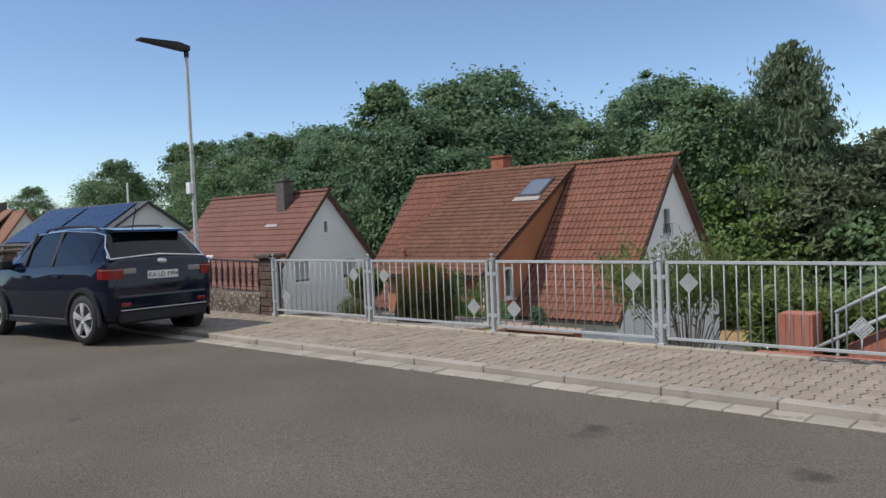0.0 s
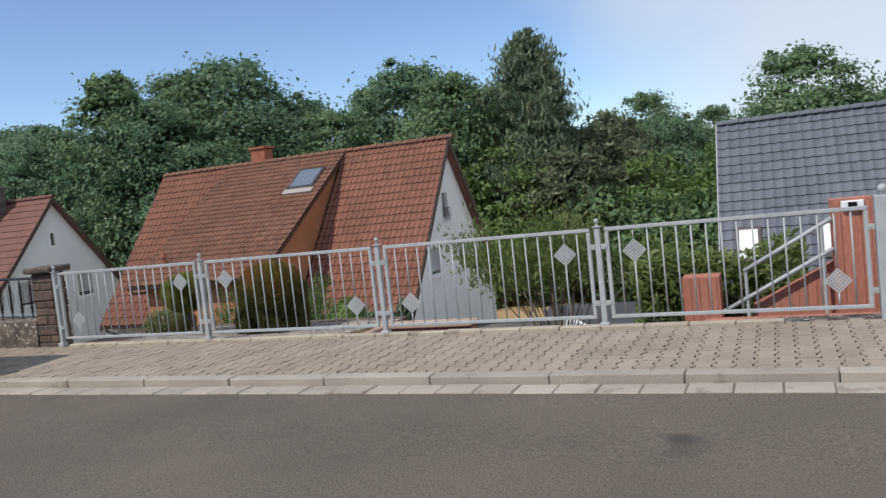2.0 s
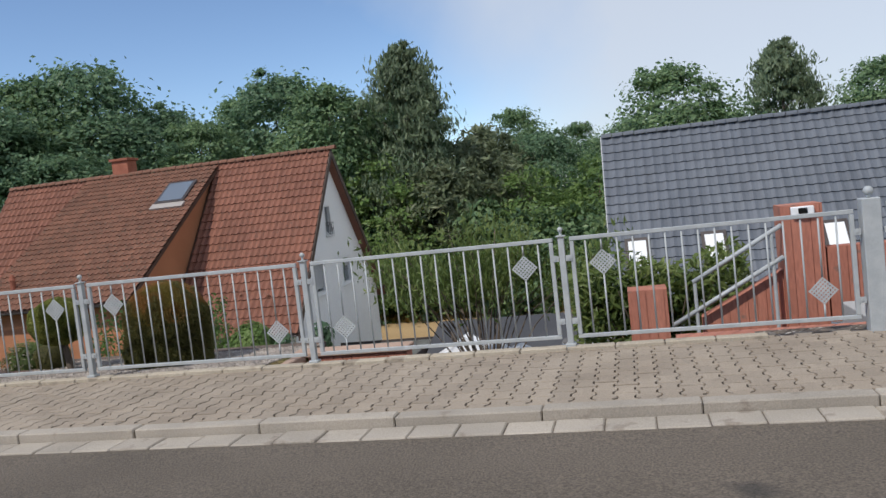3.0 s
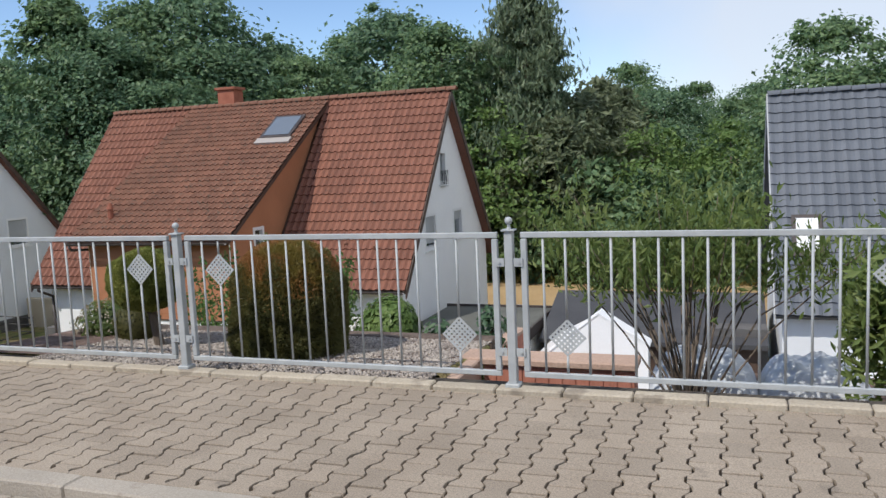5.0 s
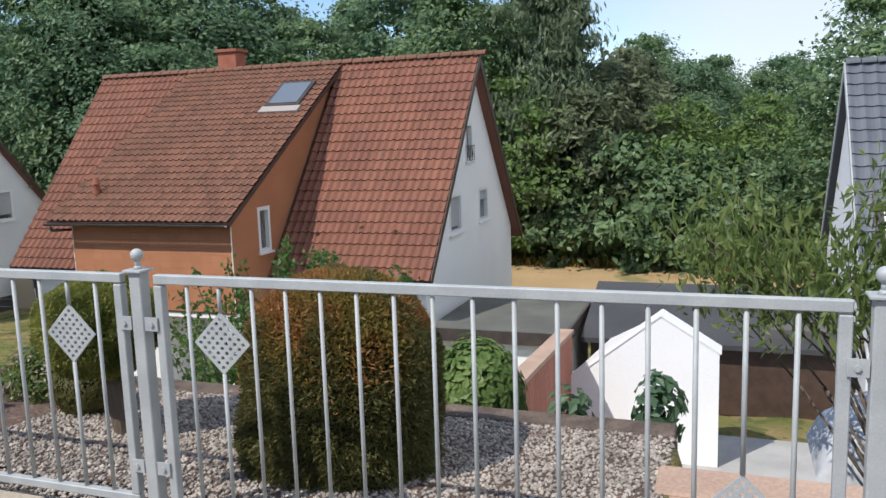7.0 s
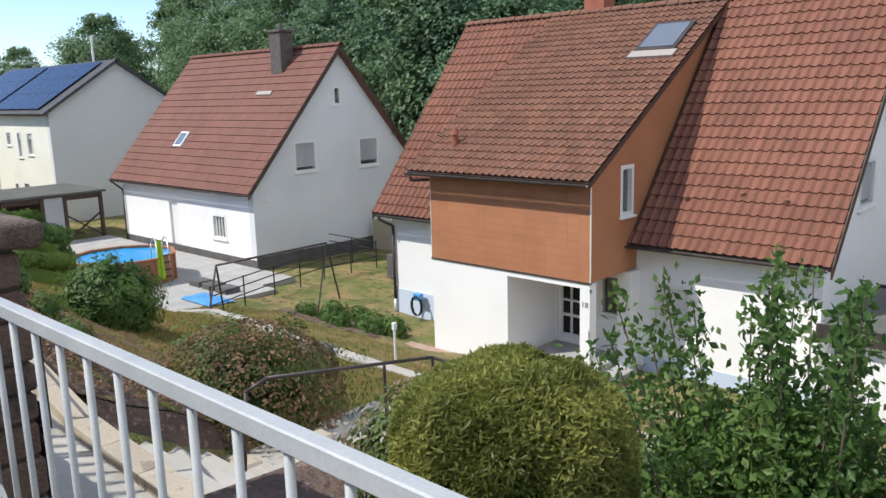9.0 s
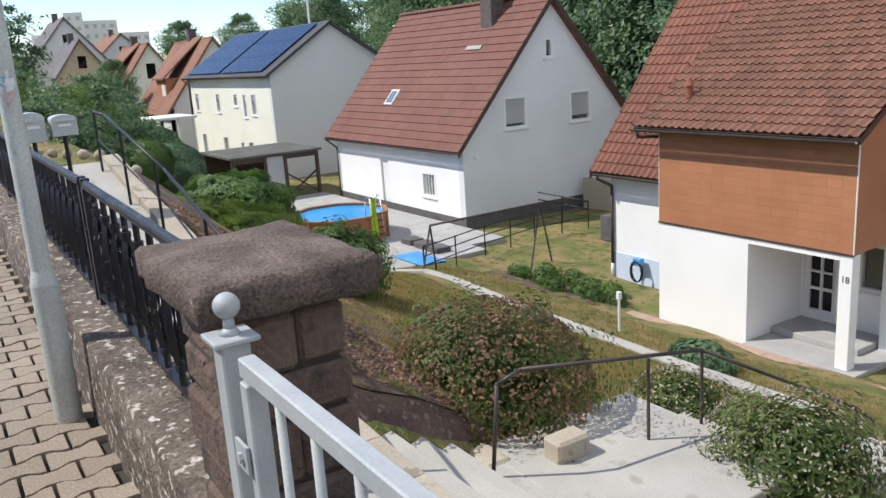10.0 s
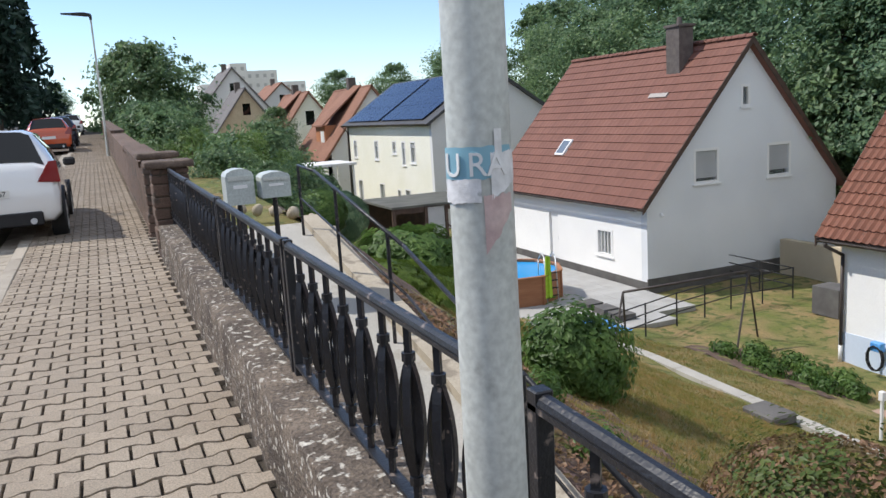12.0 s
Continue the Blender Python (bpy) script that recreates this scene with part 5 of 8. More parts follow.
box(b, 4.66, 2.15, 0.83, 4.89, 2.215, 0.92, 0.008)
part("lamp_case", b, "frame", gl)
b = bmesh.new()
box(b, 4.73, 2.135, 0.845, 4.82, 2.155, 0.905, 0.006)
part("lamp_lens", b, "carglass", gl, "dark lamp lens")
hr = thing("handrail", (3.6, 2.2, -0.3), "galvanised double handrail beside the side stair", "handrail")
for (x0, z0), (x1, z1) in (((3.36, -0.26), (4.56, 0.40)), ((3.60, 0.20), (4.56, 0.74))):
    b = bmesh.new()
    rod(b, (x0, 2.20, z0), (x1, 2.20, z1), 0.026, 0.026, 8)
    part("rail", b, "zinc", hr, smooth=True)
for x, lo, hi in ((3.62, -1.0, 0.2), (4.45, -0.9, 0.67)):
    b = bmesh.new()
    rod(b, (x, 2.20, lo), (x, 2.20, hi), 0.02)
    part("rail_post", b, "zinc", hr)
bm = bmesh.new()
box(bm, 0.66, 1.3, -5.6, 8.0, 6.0, -1.45)
tagged(part("terrace", bm, "soil", None), "brown earth bank beside the side stair", "bank", kind="structure")
plain_box("courtyard", -2.9, 3.4, -5.7, 9.0, 15.6, -5.38, "greyflag", "grey paved courtyard behind the house", "courtyard", "structure")
plain_box("driveway", 4.95, 0.3, -0.35, 14.0, 1.6, -0.03, "greyflag", "paved driveway behind the gate", "driveway", "structure")

# brown capped wall running back from the street, garage and shed
w = thing("boundary_wall", (-3.0, 9.5, -5.5), "white rendered boundary wall with a brown tiled top", "wall", kind="structure")
bm = bmesh.new()
prism(bm, [(0, 8.2, -5.6), (0, 14.0, -5.6), (0, 14.0, -2.84), (0, 8.2, -2.52)], (-3.66, 0, 0), (-3.44, 0, 0))
part("wall_core", bm, "white", w)
bm = bmesh.new()
prism(bm, [(0, 8.16, -2.52), (0, 14.04, -2.84), (0, 14.04, -2.76), (0, 8.16, -2.44)], (-3.72, 0, 0), (-3.40, 0, 0))
part("coping", bm, "flag", w, "pinkish brown coping")
x = 8.2
while x < 13.9:
    bm = bmesh.new()
    zt = float(np.interp(x + 0.05, [8.2, 14.0], [-2.54, -2.86]))
    box(bm, -3.44, x + 0.004, -5.5, -3.425, x + 0.116, zt)
    part("board_rib", bm, "redconc", w)
    x += 0.12
ga = thing("garage", (-5.0, 20, -5.5), "white garage with a flat bitumen roof", "garage")
bm = bmesh.new()
box(bm, -7.3, 16.0, -5.6, -4.05, 19.7, -3.62)
part("garage_wall", bm, "white", ga)
bm = bmesh.new()
box(bm, -7.45, 15.8, -3.62, -3.95, 19.9, -3.42, 0.01)
part("flat_roof", bm, "bitumen", ga, "dark bitumen flat roof")
bm = bmesh.new()
for args in ((-7.5, 15.75, -3.66, -3.9, 15.81, -3.35), (-3.96, 15.81, -3.66, -3.9, 19.9, -3.35), (-7.5, 19.88, -3.66, -3.9, 19.94, -3.35)):
    box(bm, *args)
part("roof_edge", bm, "gutter", ga)
sh = thing("shed", (-1.2, 22, -5.5), "dark roofed shed behind the white tent", "shed")
for sgn in (1, -1):
    bm = bmesh.new()
    prism(bm, [(0, 20.0 - sgn * 2.9, -3.74), (0, 20.0, -2.86), (0, 20.0, -2.98), (0, 20.0 - sgn * 2.9, -3.86)], (-3.8, 0, 0), (2.2, 0, 0))
    part("shed_roof", bm, "tile_dark", sh, "dark grey felt roof slope")
bm = bmesh.new()
box(bm, -3.6, 17.4, -5.55, 2.0, 22.6, -3.8)
part("shed_wall", bm, "brownwood", sh, "dark brown board wall")
tn = thing("party_tent", (-1.7, 14.5, -5.4), "white tarpaulin party tent with a gable front", "tent")
bm = bmesh.new()
prism(bm, [(-3.75, 0, -4.0), (-3.75, 0, -5.4), (-0.50, 0, -5.4), (-0.50, 0, -3.02), (-1.0, 0, -2.66), (-1.62, 0, -2.32), (-2.6, 0, -2.85)], (0, 13.8, 0), (0, 13.83, 0))
part("gable_sheet", bm, "tent", tn)
bm = bmesh.new()
prism(bm, [(-3.80, 0, -4.03), (-1.62, 0, -2.30), (-0.46, 0, -3.02), (-0.46, 0, -3.06), (-1.62, 0, -2.34), (-3.80, 0, -4.07)], (0, 13.78, 0), (0, 14.35, 0))
part("roof_sheet", bm, "tent", tn)
for x, z in ((-3.72, -4.05), (-0.53, -3.08)):
    for y in (13.9, 14.3):
        bm = bmesh.new()
        rod(bm, (x, y, -5.4), (x, y, z), 0.025)
        part("tent_pole", bm, "alu", tn)
for cx, cy, rx, ry, top in ((0.95, 5.0, 0.62, 0.55, 0.52), (2.15, 5.1, 0.60, 0.5, 0.46), (1.55, 3.4, 0.5, 0.4, 0.22)):
    bm = bmesh.new()
    bmesh.ops.create_grid(bm, x_segments=30, y_segments=22, size=0.5)
    for v in bm.verts:
        u, q = v.co.x * 2, v.co.y * 2
        h = max(0.0, 1 - abs(u) ** 3.2) ** 0.6 * max(0.0, 1 - abs(q) ** 3.0) ** 0.6
        fold = noise.noise(Vector((u * 3 + cx, q * 3, 0))) + 0.5 * noise.noise(Vector((u * 8, q * 8, cx)))
        v.co = Vector((cx + u * rx, cy + q * ry, -1.45 + h * (top + 0.10 * fold)))
    tagged(part("garden_cover", bm, "tarp", None, smooth=True), "crumpled pale grey tarpaulin over garden furniture", "cover", "garden covers")
plain_box("marker_post", -7.1, 26.9, -5.6, -6.75, 27.2, -4.75, "frame", "short white concrete marker post by the field", "post")
plain_box("outbuilding", 0.6, 17.5, -5.6, 2.2, 22, -3.4, "plinth", "small dark flat-roofed outbuilding", "outbuilding")
plain_box("white_shed", 3.0, 9.5, -5.5, 6.0, 12.5, -3.1, "farwall", "low white garden shed", "shed")

# path that slopes down behind the low wall, then steps down to the house
PXS = [-16.5, -12, -9, -6.2]
PZS = [0.18, -0.66, -1.36, -1.52]
bm = bmesh.new()
prism(bm, [(x, 0, z) for x, z in zip(PXS, PZS)] + [(-6.2, 0, -2.5), (-16.5, 0, -2.5)], (0, 0.43, 0), (0, 1.85, 0))
tagged(part("garden_path", bm, "concrete", None), "pale concrete path sloping down behind the low wall", "path", kind="structure")
kerb = thing("path_edge", (-11, 1.95, -1), "pale stone edge along the sloping path", "edging", kind="structure")
x = -16.5
while x < -6.3:
    x2 = min(x + 0.62, -6.2)
    za, zb = (float(np.interp(q, PXS, PZS)) for q in (x, x2))
    bm = bmesh.new()
    prism(bm, [(x + 0.004, 0, za - 0.6), (x2 - 0.004, 0, zb - 0.6), (x2 - 0.004, 0, zb + 0.09), (x + 0.004, 0, za + 0.09)], (0, 1.85, 0), (0, 2.08, 0))
    part("edge_stone", bm, "palestone", kerb)
    x = x2
st = thing("garden_steps", (-8.4, 2.2, -2.4), "pale concrete garden steps leading down to the house", "steps", kind="structure")
z = -1.52
y = 2.08
bm = bmesh.new()
box(bm, -9.6, 0.45, -3.0, -6.1, 2.08, -1.50)
part("landing", bm, "concrete", st)
for k in range(5):
    bm = bmesh.new()
    box(bm, -9.5, y, -3.2, -7.3, y + 0.32, z - 0.17, 0.01)
    part("step", bm, "concrete", st)
    y += 0.32
    z -= 0.17
bm = bmesh.new()
box(bm, -9.5, y, -3.3, -7.3, 5.7, z, 0.01)
part("landing", bm, "concrete", st)
y = 5.7
for k in range(16):
    z -= 0.175
    bm = bmesh.new()
    box(bm, -9.0, y, z - 0.5, -7.5, y + 0.42, z, 0.01)
    part("step", bm, "concrete", st)
    y += 0.42
plain_box("stone_block", -8.98, 4.05, -2.6, -8.72, 4.45, -2.16, "palestone", "rough pale sandstone block at the bed's corner", "stone", bevel=0.03)
for k, (x0, x1) in enumerate(((-9.75, -9.1), (-10.5, -9.8), (-11.3, -10.55))):
    plain_box("bed_stone", x0, 3.5 + 0.12 * k, -2.8, x1, 3.78 + 0.12 * k, -2.34 + 0.05 * k, "palestone", "rough pale stone edging the flower bed", "stone", bevel=0.03, group="bed stones")
hl = thing("garden_handrail", (-8.8, 5, -2.4), "thin brown iron handrail beside the garden steps", "handrail")
pts = [(-8.95, 3.45, -2.3), (-8.9, 3.5, -1.45), (-8.82, 3.7, -1.34), (-8.5, 5.75, -1.60), (-8.1, 7.9, -2.75), (-8.0, 8.1, -2.95)]
pipe(hl, pts, 0.02, "gutter", "rail")
for p in (pts[3], (-8.56, 5.05, -1.52), (-8.1, 7.9, -2.75)):
    b = bmesh.new()
    rod(b, (p[0], p[1], p[2] - 1.0), p, 0.017)
    part("rail_post", b, "gutter", hl)
hp = thing("path_handrail", (-13, 1.5, 0), "thin dark iron handrail along the sloping path", "handrail")
pts = [(-16.0, 1.75, 0.95), (-15.2, 1.75, 0.92), (-12.4, 1.75, 0.42), (-9.2, 1.75, -0.45)]
pipe(hp, pts, 0.018, "iron", "rail")
pipe(hp, [(-16.0, 1.75, 0.55), (-12.4, 1.75, 0.0), (-9.2, 1.75, -0.9)], 0.012, "iron", "rail")
for x in (-16.0, -14.4, -12.8, -11.1, -9.2):
    zt = float(np.interp(x, [q[0] for q in pts], [q[2] for q in pts]))
    b = bmesh.new()
    rod(b, (x, 1.75, float(np.interp(x, PXS, PZS)) - 0.02), (x, 1.75, zt), 0.018)
    part("rail_post", b, "iron", hp)

# lawn edge, terraces, beds
le = thing("lawn_edge", (-18, 11, -4.6), "pale concrete strip crossing the lawn", "edging", kind="structure")
lx = [-31, -24.2, -21.7, -17.2, -13.9, -10.5]
ly = [10.6, 11.15, 11.35, 10.95, 10.8, 10.9]
for i in range(len(lx) - 1):
    n = max(1, round((lx[i + 1] - lx[i]) / 1.1))
    for k in range(n):
        a, c = (np.array([lx[i] + (lx[i + 1] - lx[i]) * q / n, ly[i] + (ly[i + 1] - ly[i]) * q / n]) for q in (k, k + 1))
        za, zc = (float(ground_z(q[0], q[1])) + 0.05 for q in (a, c))
        bm = bmesh.new()
        bar(bm, (a[0] + 0.005, a[1], za - 0.03), (c[0] - 0.005, c[1], zc - 0.03), 0.30, 0.14)
        part("concrete_strip", bm, "concrete", le)
fl = thing("house_terrace", (-13.5, 13.4, -5.5), "red-brown flagstones before the house entrance", "terrace", kind="structure")
for i in range(12):
    for j in range(3):
        bm = bmesh.new()
        x0, y0 = -17.9 + i * 0.82, 12.45 + j * 0.68
        box(bm, x0 + 0.006, y0 + 0.006, -5.75, x0 + 0.814, y0 + 0.674, -5.46 + 0.12 * (j == 0) * 0, 0.006)
        part("flagstone", bm, "flag", fl)
bm = bmesh.new()
box(bm, -18.0, 12.3, -6.0, -8.0, 12.45, -5.1)
tagged(part("terrace_edge", bm, "palestone", None), "low stone edge of the terrace", "edging", kind="structure")
yd = thing("yard", (-31, 14, -5.45), "grey paved yard around the pool", "yard", kind="structure")
for i in range(18):
    for j in range(8):
        bm = bmesh.new()
        x0, y0 = -43 + i * 1.0, 11.0 + j * 0.78
        if x0 > -25.6 - 0.25 * j:
            bm.free()
            continue
        box(bm, x0 + 0.006, y0 + 0.006, -5.75, x0 + 0.994, y0 + 0.774, -5.40, 0.005)
        part("flagstone", bm, "greyflag", yd)
for nm, lab, (x0, x1, y0, y1) in (("soil_bed", "brown earth bed with fallen leaves", (-14.5, -9.6, 2.15, 4.7)), ("soil_bed", "dark earth under the path's edge", (-9.7, -5.0, 2.1, 3.9)), ("vegetable_bed", "brown earth bed with low green plants", (-23.5, -18.3, 13.6, 15.6)),
                                  ("rose_bed", "brown earth bed below the path", (-20.0, -14.4, 2.15, 3.3))):
    sheet(nm, np.arange(x0, x1, 0.25), np.arange(y0, y1, 0.25), lambda x, y: garden_height(x, y) + 0.008 + 0.03 * np.sin(x * 7) * np.cos(y * 6), "soil", lab)


# pool
pl = thing("pool", (-32.0, 12.85, -5.4), "round above-ground pool with wood-look panels and blue water", "pool")
n = 10
ring = [(-32.0 + 1.95 * math.cos(i * math.tau / n + 0.2), 12.85 + 1.95 * math.sin(i * math.tau / n + 0.2)) for i in range(n)]
for i in range(n):
    (ax, ay), (bx, by) = ring[i], ring[(i + 1) % n]
    bm = bmesh.new()
    prism(bm, [(ax, ay, -5.42), (bx, by, -5.42), (bx, by, -4.42), (ax, ay, -4.42)], (0, 0, 0), (((ax + bx) / 2 + 32.0) * -0.03, ((ay + by) / 2 - 12.85) * -0.03, 0))
    part("wall_panel", bm, "poolwood", pl)
    bm = bmesh.new()
    bar(bm, (ax, ay, -4.39), (bx, by, -4.39), 0.16, 0.05)
    part("rim", bm, "poolwood", pl)
    bm = bmesh.new()
    rod(bm, (ax, ay, -5.42), (ax, ay, -4.42), 0.06, 0.06, 8)
    part("upright", bm, "poolwood", pl)
bm = bmesh.new()
v = [bm.verts.new((-32 + (x + 32) * 0.97, 12.85 + (y - 12.85) * 0.97, -4.47)) for x, y in ring]
bm.faces.new(v)
part("water_surface", bm, "water", pl, "bright blue water")
ld = thing("pool_ladder", (-30.2, 13.6, -5.4), "grey pool ladder with a handrail", "ladder")
for dx in (0, 0.45):
    pipe(ld, [(-30.15, 13.4 + dx, -5.4), (-30.3, 13.4 + dx, -3.75), (-30.5, 13.4 + dx, -3.65), (-30.7, 13.4 + dx, -3.9), (-30.75, 13.4 + dx, -4.6)], 0.022, "alu", "ladder_rail")
for k in range(4):
    bm = bmesh.new()
    bar(bm, (-30.17 - 0.02 * k, 13.4, -5.15 + 0.27 * k), (-30.17 - 0.02 * k, 13.85, -5.15 + 0.27 * k), 0.09, 0.03)
    part("rung", bm, "plastic", ld)
bm = bmesh.new()
bmesh.ops.create_grid(bm, x_segments=8, y_segments=14, size=0.5)
for v in bm.verts:
    u, q = v.co.x * 2, v.co.y * 2
    v.co = Vector((-30.08 + 0.05 * math.sin(u * 6), 13.42 + u * (0.10 + 0.07 * (1 - q) / 2), -4.45 + q * 0.75))
geom = bmesh.ops.solidify(bm, geom=bm.faces[:], thickness=0.015)
tagged(part("towel", bm, "towel", None, smooth=True), "bright green towel hung on the pool ladder", "towel")
bm = bmesh.new()
bmesh.ops.create_grid(bm, x_segments=14, y_segments=8, size=0.5)
for v in bm.verts:
    u, q = v.co.x * 2, v.co.y * 2
    v.co = Vector((-26.6 + u * 0.95, 13.2 + q * 0.5, -5.36 + 0.09 * max(0, 1 - u ** 4) * max(0, 1 - q ** 4) + 0.03 * noise.noise(Vector((u * 3, q * 3, 1)))))
tagged(part("blue_tarpaulin", bm, "blue", None, smooth=True), "crumpled blue tarpaulin on the paving", "tarpaulin")
for k in range(3):
    plain_box("dark_slab", -29.2 + k * 0.9, 14.0, -5.4, -28.5 + k * 0.9, 14.6, -5.2, "plinth", "small stack of dark slabs on the yard", "slabs", group="slab stacks")
# swing frame
sw = thing("swing_frame", (-22.8, 13, -5.4), "dark steel swing frame with a long top bar", "swing frame")
tops = [(-23.05, 15.7, -3.4), (-23.6, 11.9, -3.55)]
pipe(sw, tops, 0.035, "gutter", "top_bar")
for (x, y, z), feet in zip(tops, (((-22.55, 14.8), (-23.6, 16.6)), ((-23.2, 11.3), (-24.2, 12.4)))):
    for fx, fy in feet:
        b = bmesh.new()
        rod(b, (fx, fy, float(ground_z(fx, fy)) - 0.05), (x, y, z), 0.03)
        part("leg", b, "gutter", sw)
# railing beside the white house
rl = thing("yard_railing", (-26.5, 16, -5.4), "dark metal railing around the yard's ramp", "railing")
pts = [(-24.6, 12.2), (-25.6, 15.3), (-26.2, 18.0), (-26.1, 20.6), (-29.2, 20.7)]
for z in (-4.45, -4.75, -5.05):
    pipe(rl, [(x, y, z) for x, y in pts], 0.02, "iron", "rail")
for i in range(len(pts) - 1):
    for q in (0, 0.5):
        x, y = pts[i][0] + (pts[i + 1][0] - pts[i][0]) * q, pts[i][1] + (pts[i + 1][1] - pts[i][1]) * q
        b = bmesh.new()
        rod(b, (x, y, -5.5), (x, y, -4.42), 0.025)
        part("rail_post", b, "iron", rl)
plain_box("beige_wall", -29.4, 23.4, -5.6, -21.3, 23.7, -4.2, "beige", "plain beige wall between the two houses", "wall", "structure")
plain_box("blue_bin", -24.4, 19.6, -5.5, -23.4, 20.4, -4.6, "plinth", "dark blue-grey rain barrel box", "bin")
# hose on the plinth
hs = thing("garden_hose", (-19.55, 16.45, -5.3), "dark garden hose hung on a blue wall holder", "hose")
bm = bmesh.new()
box(bm, -19.70, 16.35, -4.95, -19.40, 16.53, -4.72, 0.02)
part("holder", bm, "blue", hs)
for k in range(5):
    pipe(hs, [(-19.55 + 0.22 * math.cos(a), 16.40 - 0.02 * k, -5.05 - 0.35 * (1 - math.sin(a)) * 0.9 + 0.25) for a in np.linspace(0, math.tau, 12)], 0.014, "plastic", "hose_coil")
bm = bmesh.new()
rod(bm, (-16.0, 12.1, -5.0), (-16.0, 12.1, -4.2), 0.03)
box(bm, -16.05, 12.05, -4.2, -15.95, 12.15, -4.02, 0.01)
tagged(part("garden_socket", bm, "frame", None), "pale garden socket on a white post", "socket post")
sl = plain_box("stone_slab", -17.5, 10.2, -4.6, -16.7, 10.8, -4.38, "plinth", "flat grey stone slab lying on the lawn", "slab", bevel=0.04)
# carport and shed by the cream house
cp = thing("carport", (-45, 14.8, -5.5), "dark timber shelter with a thin pale flat roof", "carport")
bm = bmesh.new()
box(bm, -48.0, 12.3, -3.12, -42.9, 17.3, -3.0, 0.01)
part("flat_roof", bm, "bitumen", cp, "thin weathered flat roof")
for x in (-43.2, -47.8):
    for y in (12.5, 14.2, 15.3, 17.1):
        bm = bmesh.new()
        box(bm, x - 0.08, y - 0.08, -5.6, x + 0.08, y + 0.08, -3.12)
        part("post", bm, "brownwood", cp)
for y0, y1 in ((12.6, 14.1), (15.4, 17.0)):
    bm = bmesh.new()
    box(bm, -43.22, y0, -3.4, -43.16, y1, -3.14)
    part("fascia", bm, "brownwood", cp)
bm = bmesh.new()
box(bm, -43.22, 14.3, -5.4, -43.15, 15.2, -3.2, 0.01)
part("shed_door", bm, "shutter", cp, "pale grey shed door")
for y0, y1 in ((12.6, 13.3), (13.36, 14.1)):
    bm = bmesh.new()
    box(bm, -43.3, y0, -5.4, -43.24, y1, -4.3, 0.01)
    part("wall_panel", bm, "brownwood", cp)
bm = bmesh.new()
box(bm, -47.75, 12.5, -5.5, -47.65, 17.1, -3.15)
part("back_wall", bm, "brownwood", cp)
for a, c in (((-43.2, 15.4, -5.3), (-43.2, 17.0, -4.2)), ((-43.2, 15.4, -4.2), (-43.2, 17.0, -5.3))):
    bm = bmesh.new()
    bar(bm, a, c, 0.08, 0.08)
    part("brace", bm, "brownwood", cp)
c2 = thing("carport", (-57, 11.5, -4), "pale flat carport roof on slim posts", "carport")
bm = bmesh.new()
box(bm, -59.5, 9.0, -1.55, -55.5, 14.6, -1.40)
part("flat_roof", bm, "farwall", c2)
for x in (-59.3, -55.7):
    for y in (9.2, 14.4):
        bm = bmesh.new()
        box(bm, x - 0.06, y - 0.06, -5.6, x + 0.06, y + 0.06, -1.55)
        part("post", bm, "frame", c2)

# ---- street lamps, mailboxes ----
LX, LY = -7.105, -0.064


def street_lamp(x, y, h, reach):
    f = thing("street_lamp", (x, y, 0), "grey steel street lamp with a flat LED head", "street lamp", "street lamps")
    b = bmesh.new()
    rod(b, (x, y, -0.05), (x, y, 0.62), 0.056, 0.055, 24)
    rod(b, (x, y, 0.62), (x, y, 0.68), 0.055, 0.041, 24)
    rod(b, (x, y, 0.68), (x, y, h), 0.041, 0.030, 24)
    part("pole", b, "steel", f, smooth=True)
    b = bmesh.new()
    rod(b, (x, y, h - 0.15), (x, y, h + 0.02), 0.045, 0.045, 16)
    part("collar", b, "plastic", f)
    b = bmesh.new()
    prism(b, [(0, y + 0.03, h - 0.04), (0, y - 0.22, h - 0.02), (0, y - reach, h + 0.05), (0, y - reach, h + 0.08), (0, y - 0.2, h + 0.10), (0, y + 0.03, h + 0.05)], (x - 0.10, 0, 0), (x + 0.10, 0, 0))
    part("lamp_head", b, "plastic", f, "flat dark LED lamp head")
    return f


L1 = street_lamp(LX, LY, 4.95, 0.95)
bm = bmesh.new()
box(bm, LX - 0.07, LY - 0.12, 2.22, LX + 0.07, LY - 0.035, 2.44, 0.01)
part("junction_box", bm, "frame", L1)
L2 = street_lamp(-38.0, -0.1, 4.95, 0.95)
L2.location.z += float(rise(-38))


def wrap(name, a0, a1, z0, z1, material, r=0.0428, parent=None, label="", skew=0.0):
    b = bmesh.new()
    n = 14
    lo, hi = [], []
    for i in range(n + 1):
        t = i / n
        a = radians(a0 + (a1 - a0) * t)
        jit = 0.004 * noise.noise(Vector((t * 9, z0 * 7, 0)))
        for z, lst in ((z0 + jit + skew * t, lo), (z1 + jit, hi)):
            lst.append(b.verts.new((LX + r * math.cos(a), LY + r * math.sin(a), z)))
    for i in range(n):
        b.faces.new((lo[i], lo[i + 1], hi[i + 1], hi[i]))
    return part(name, b, material, parent, label, smooth=True)


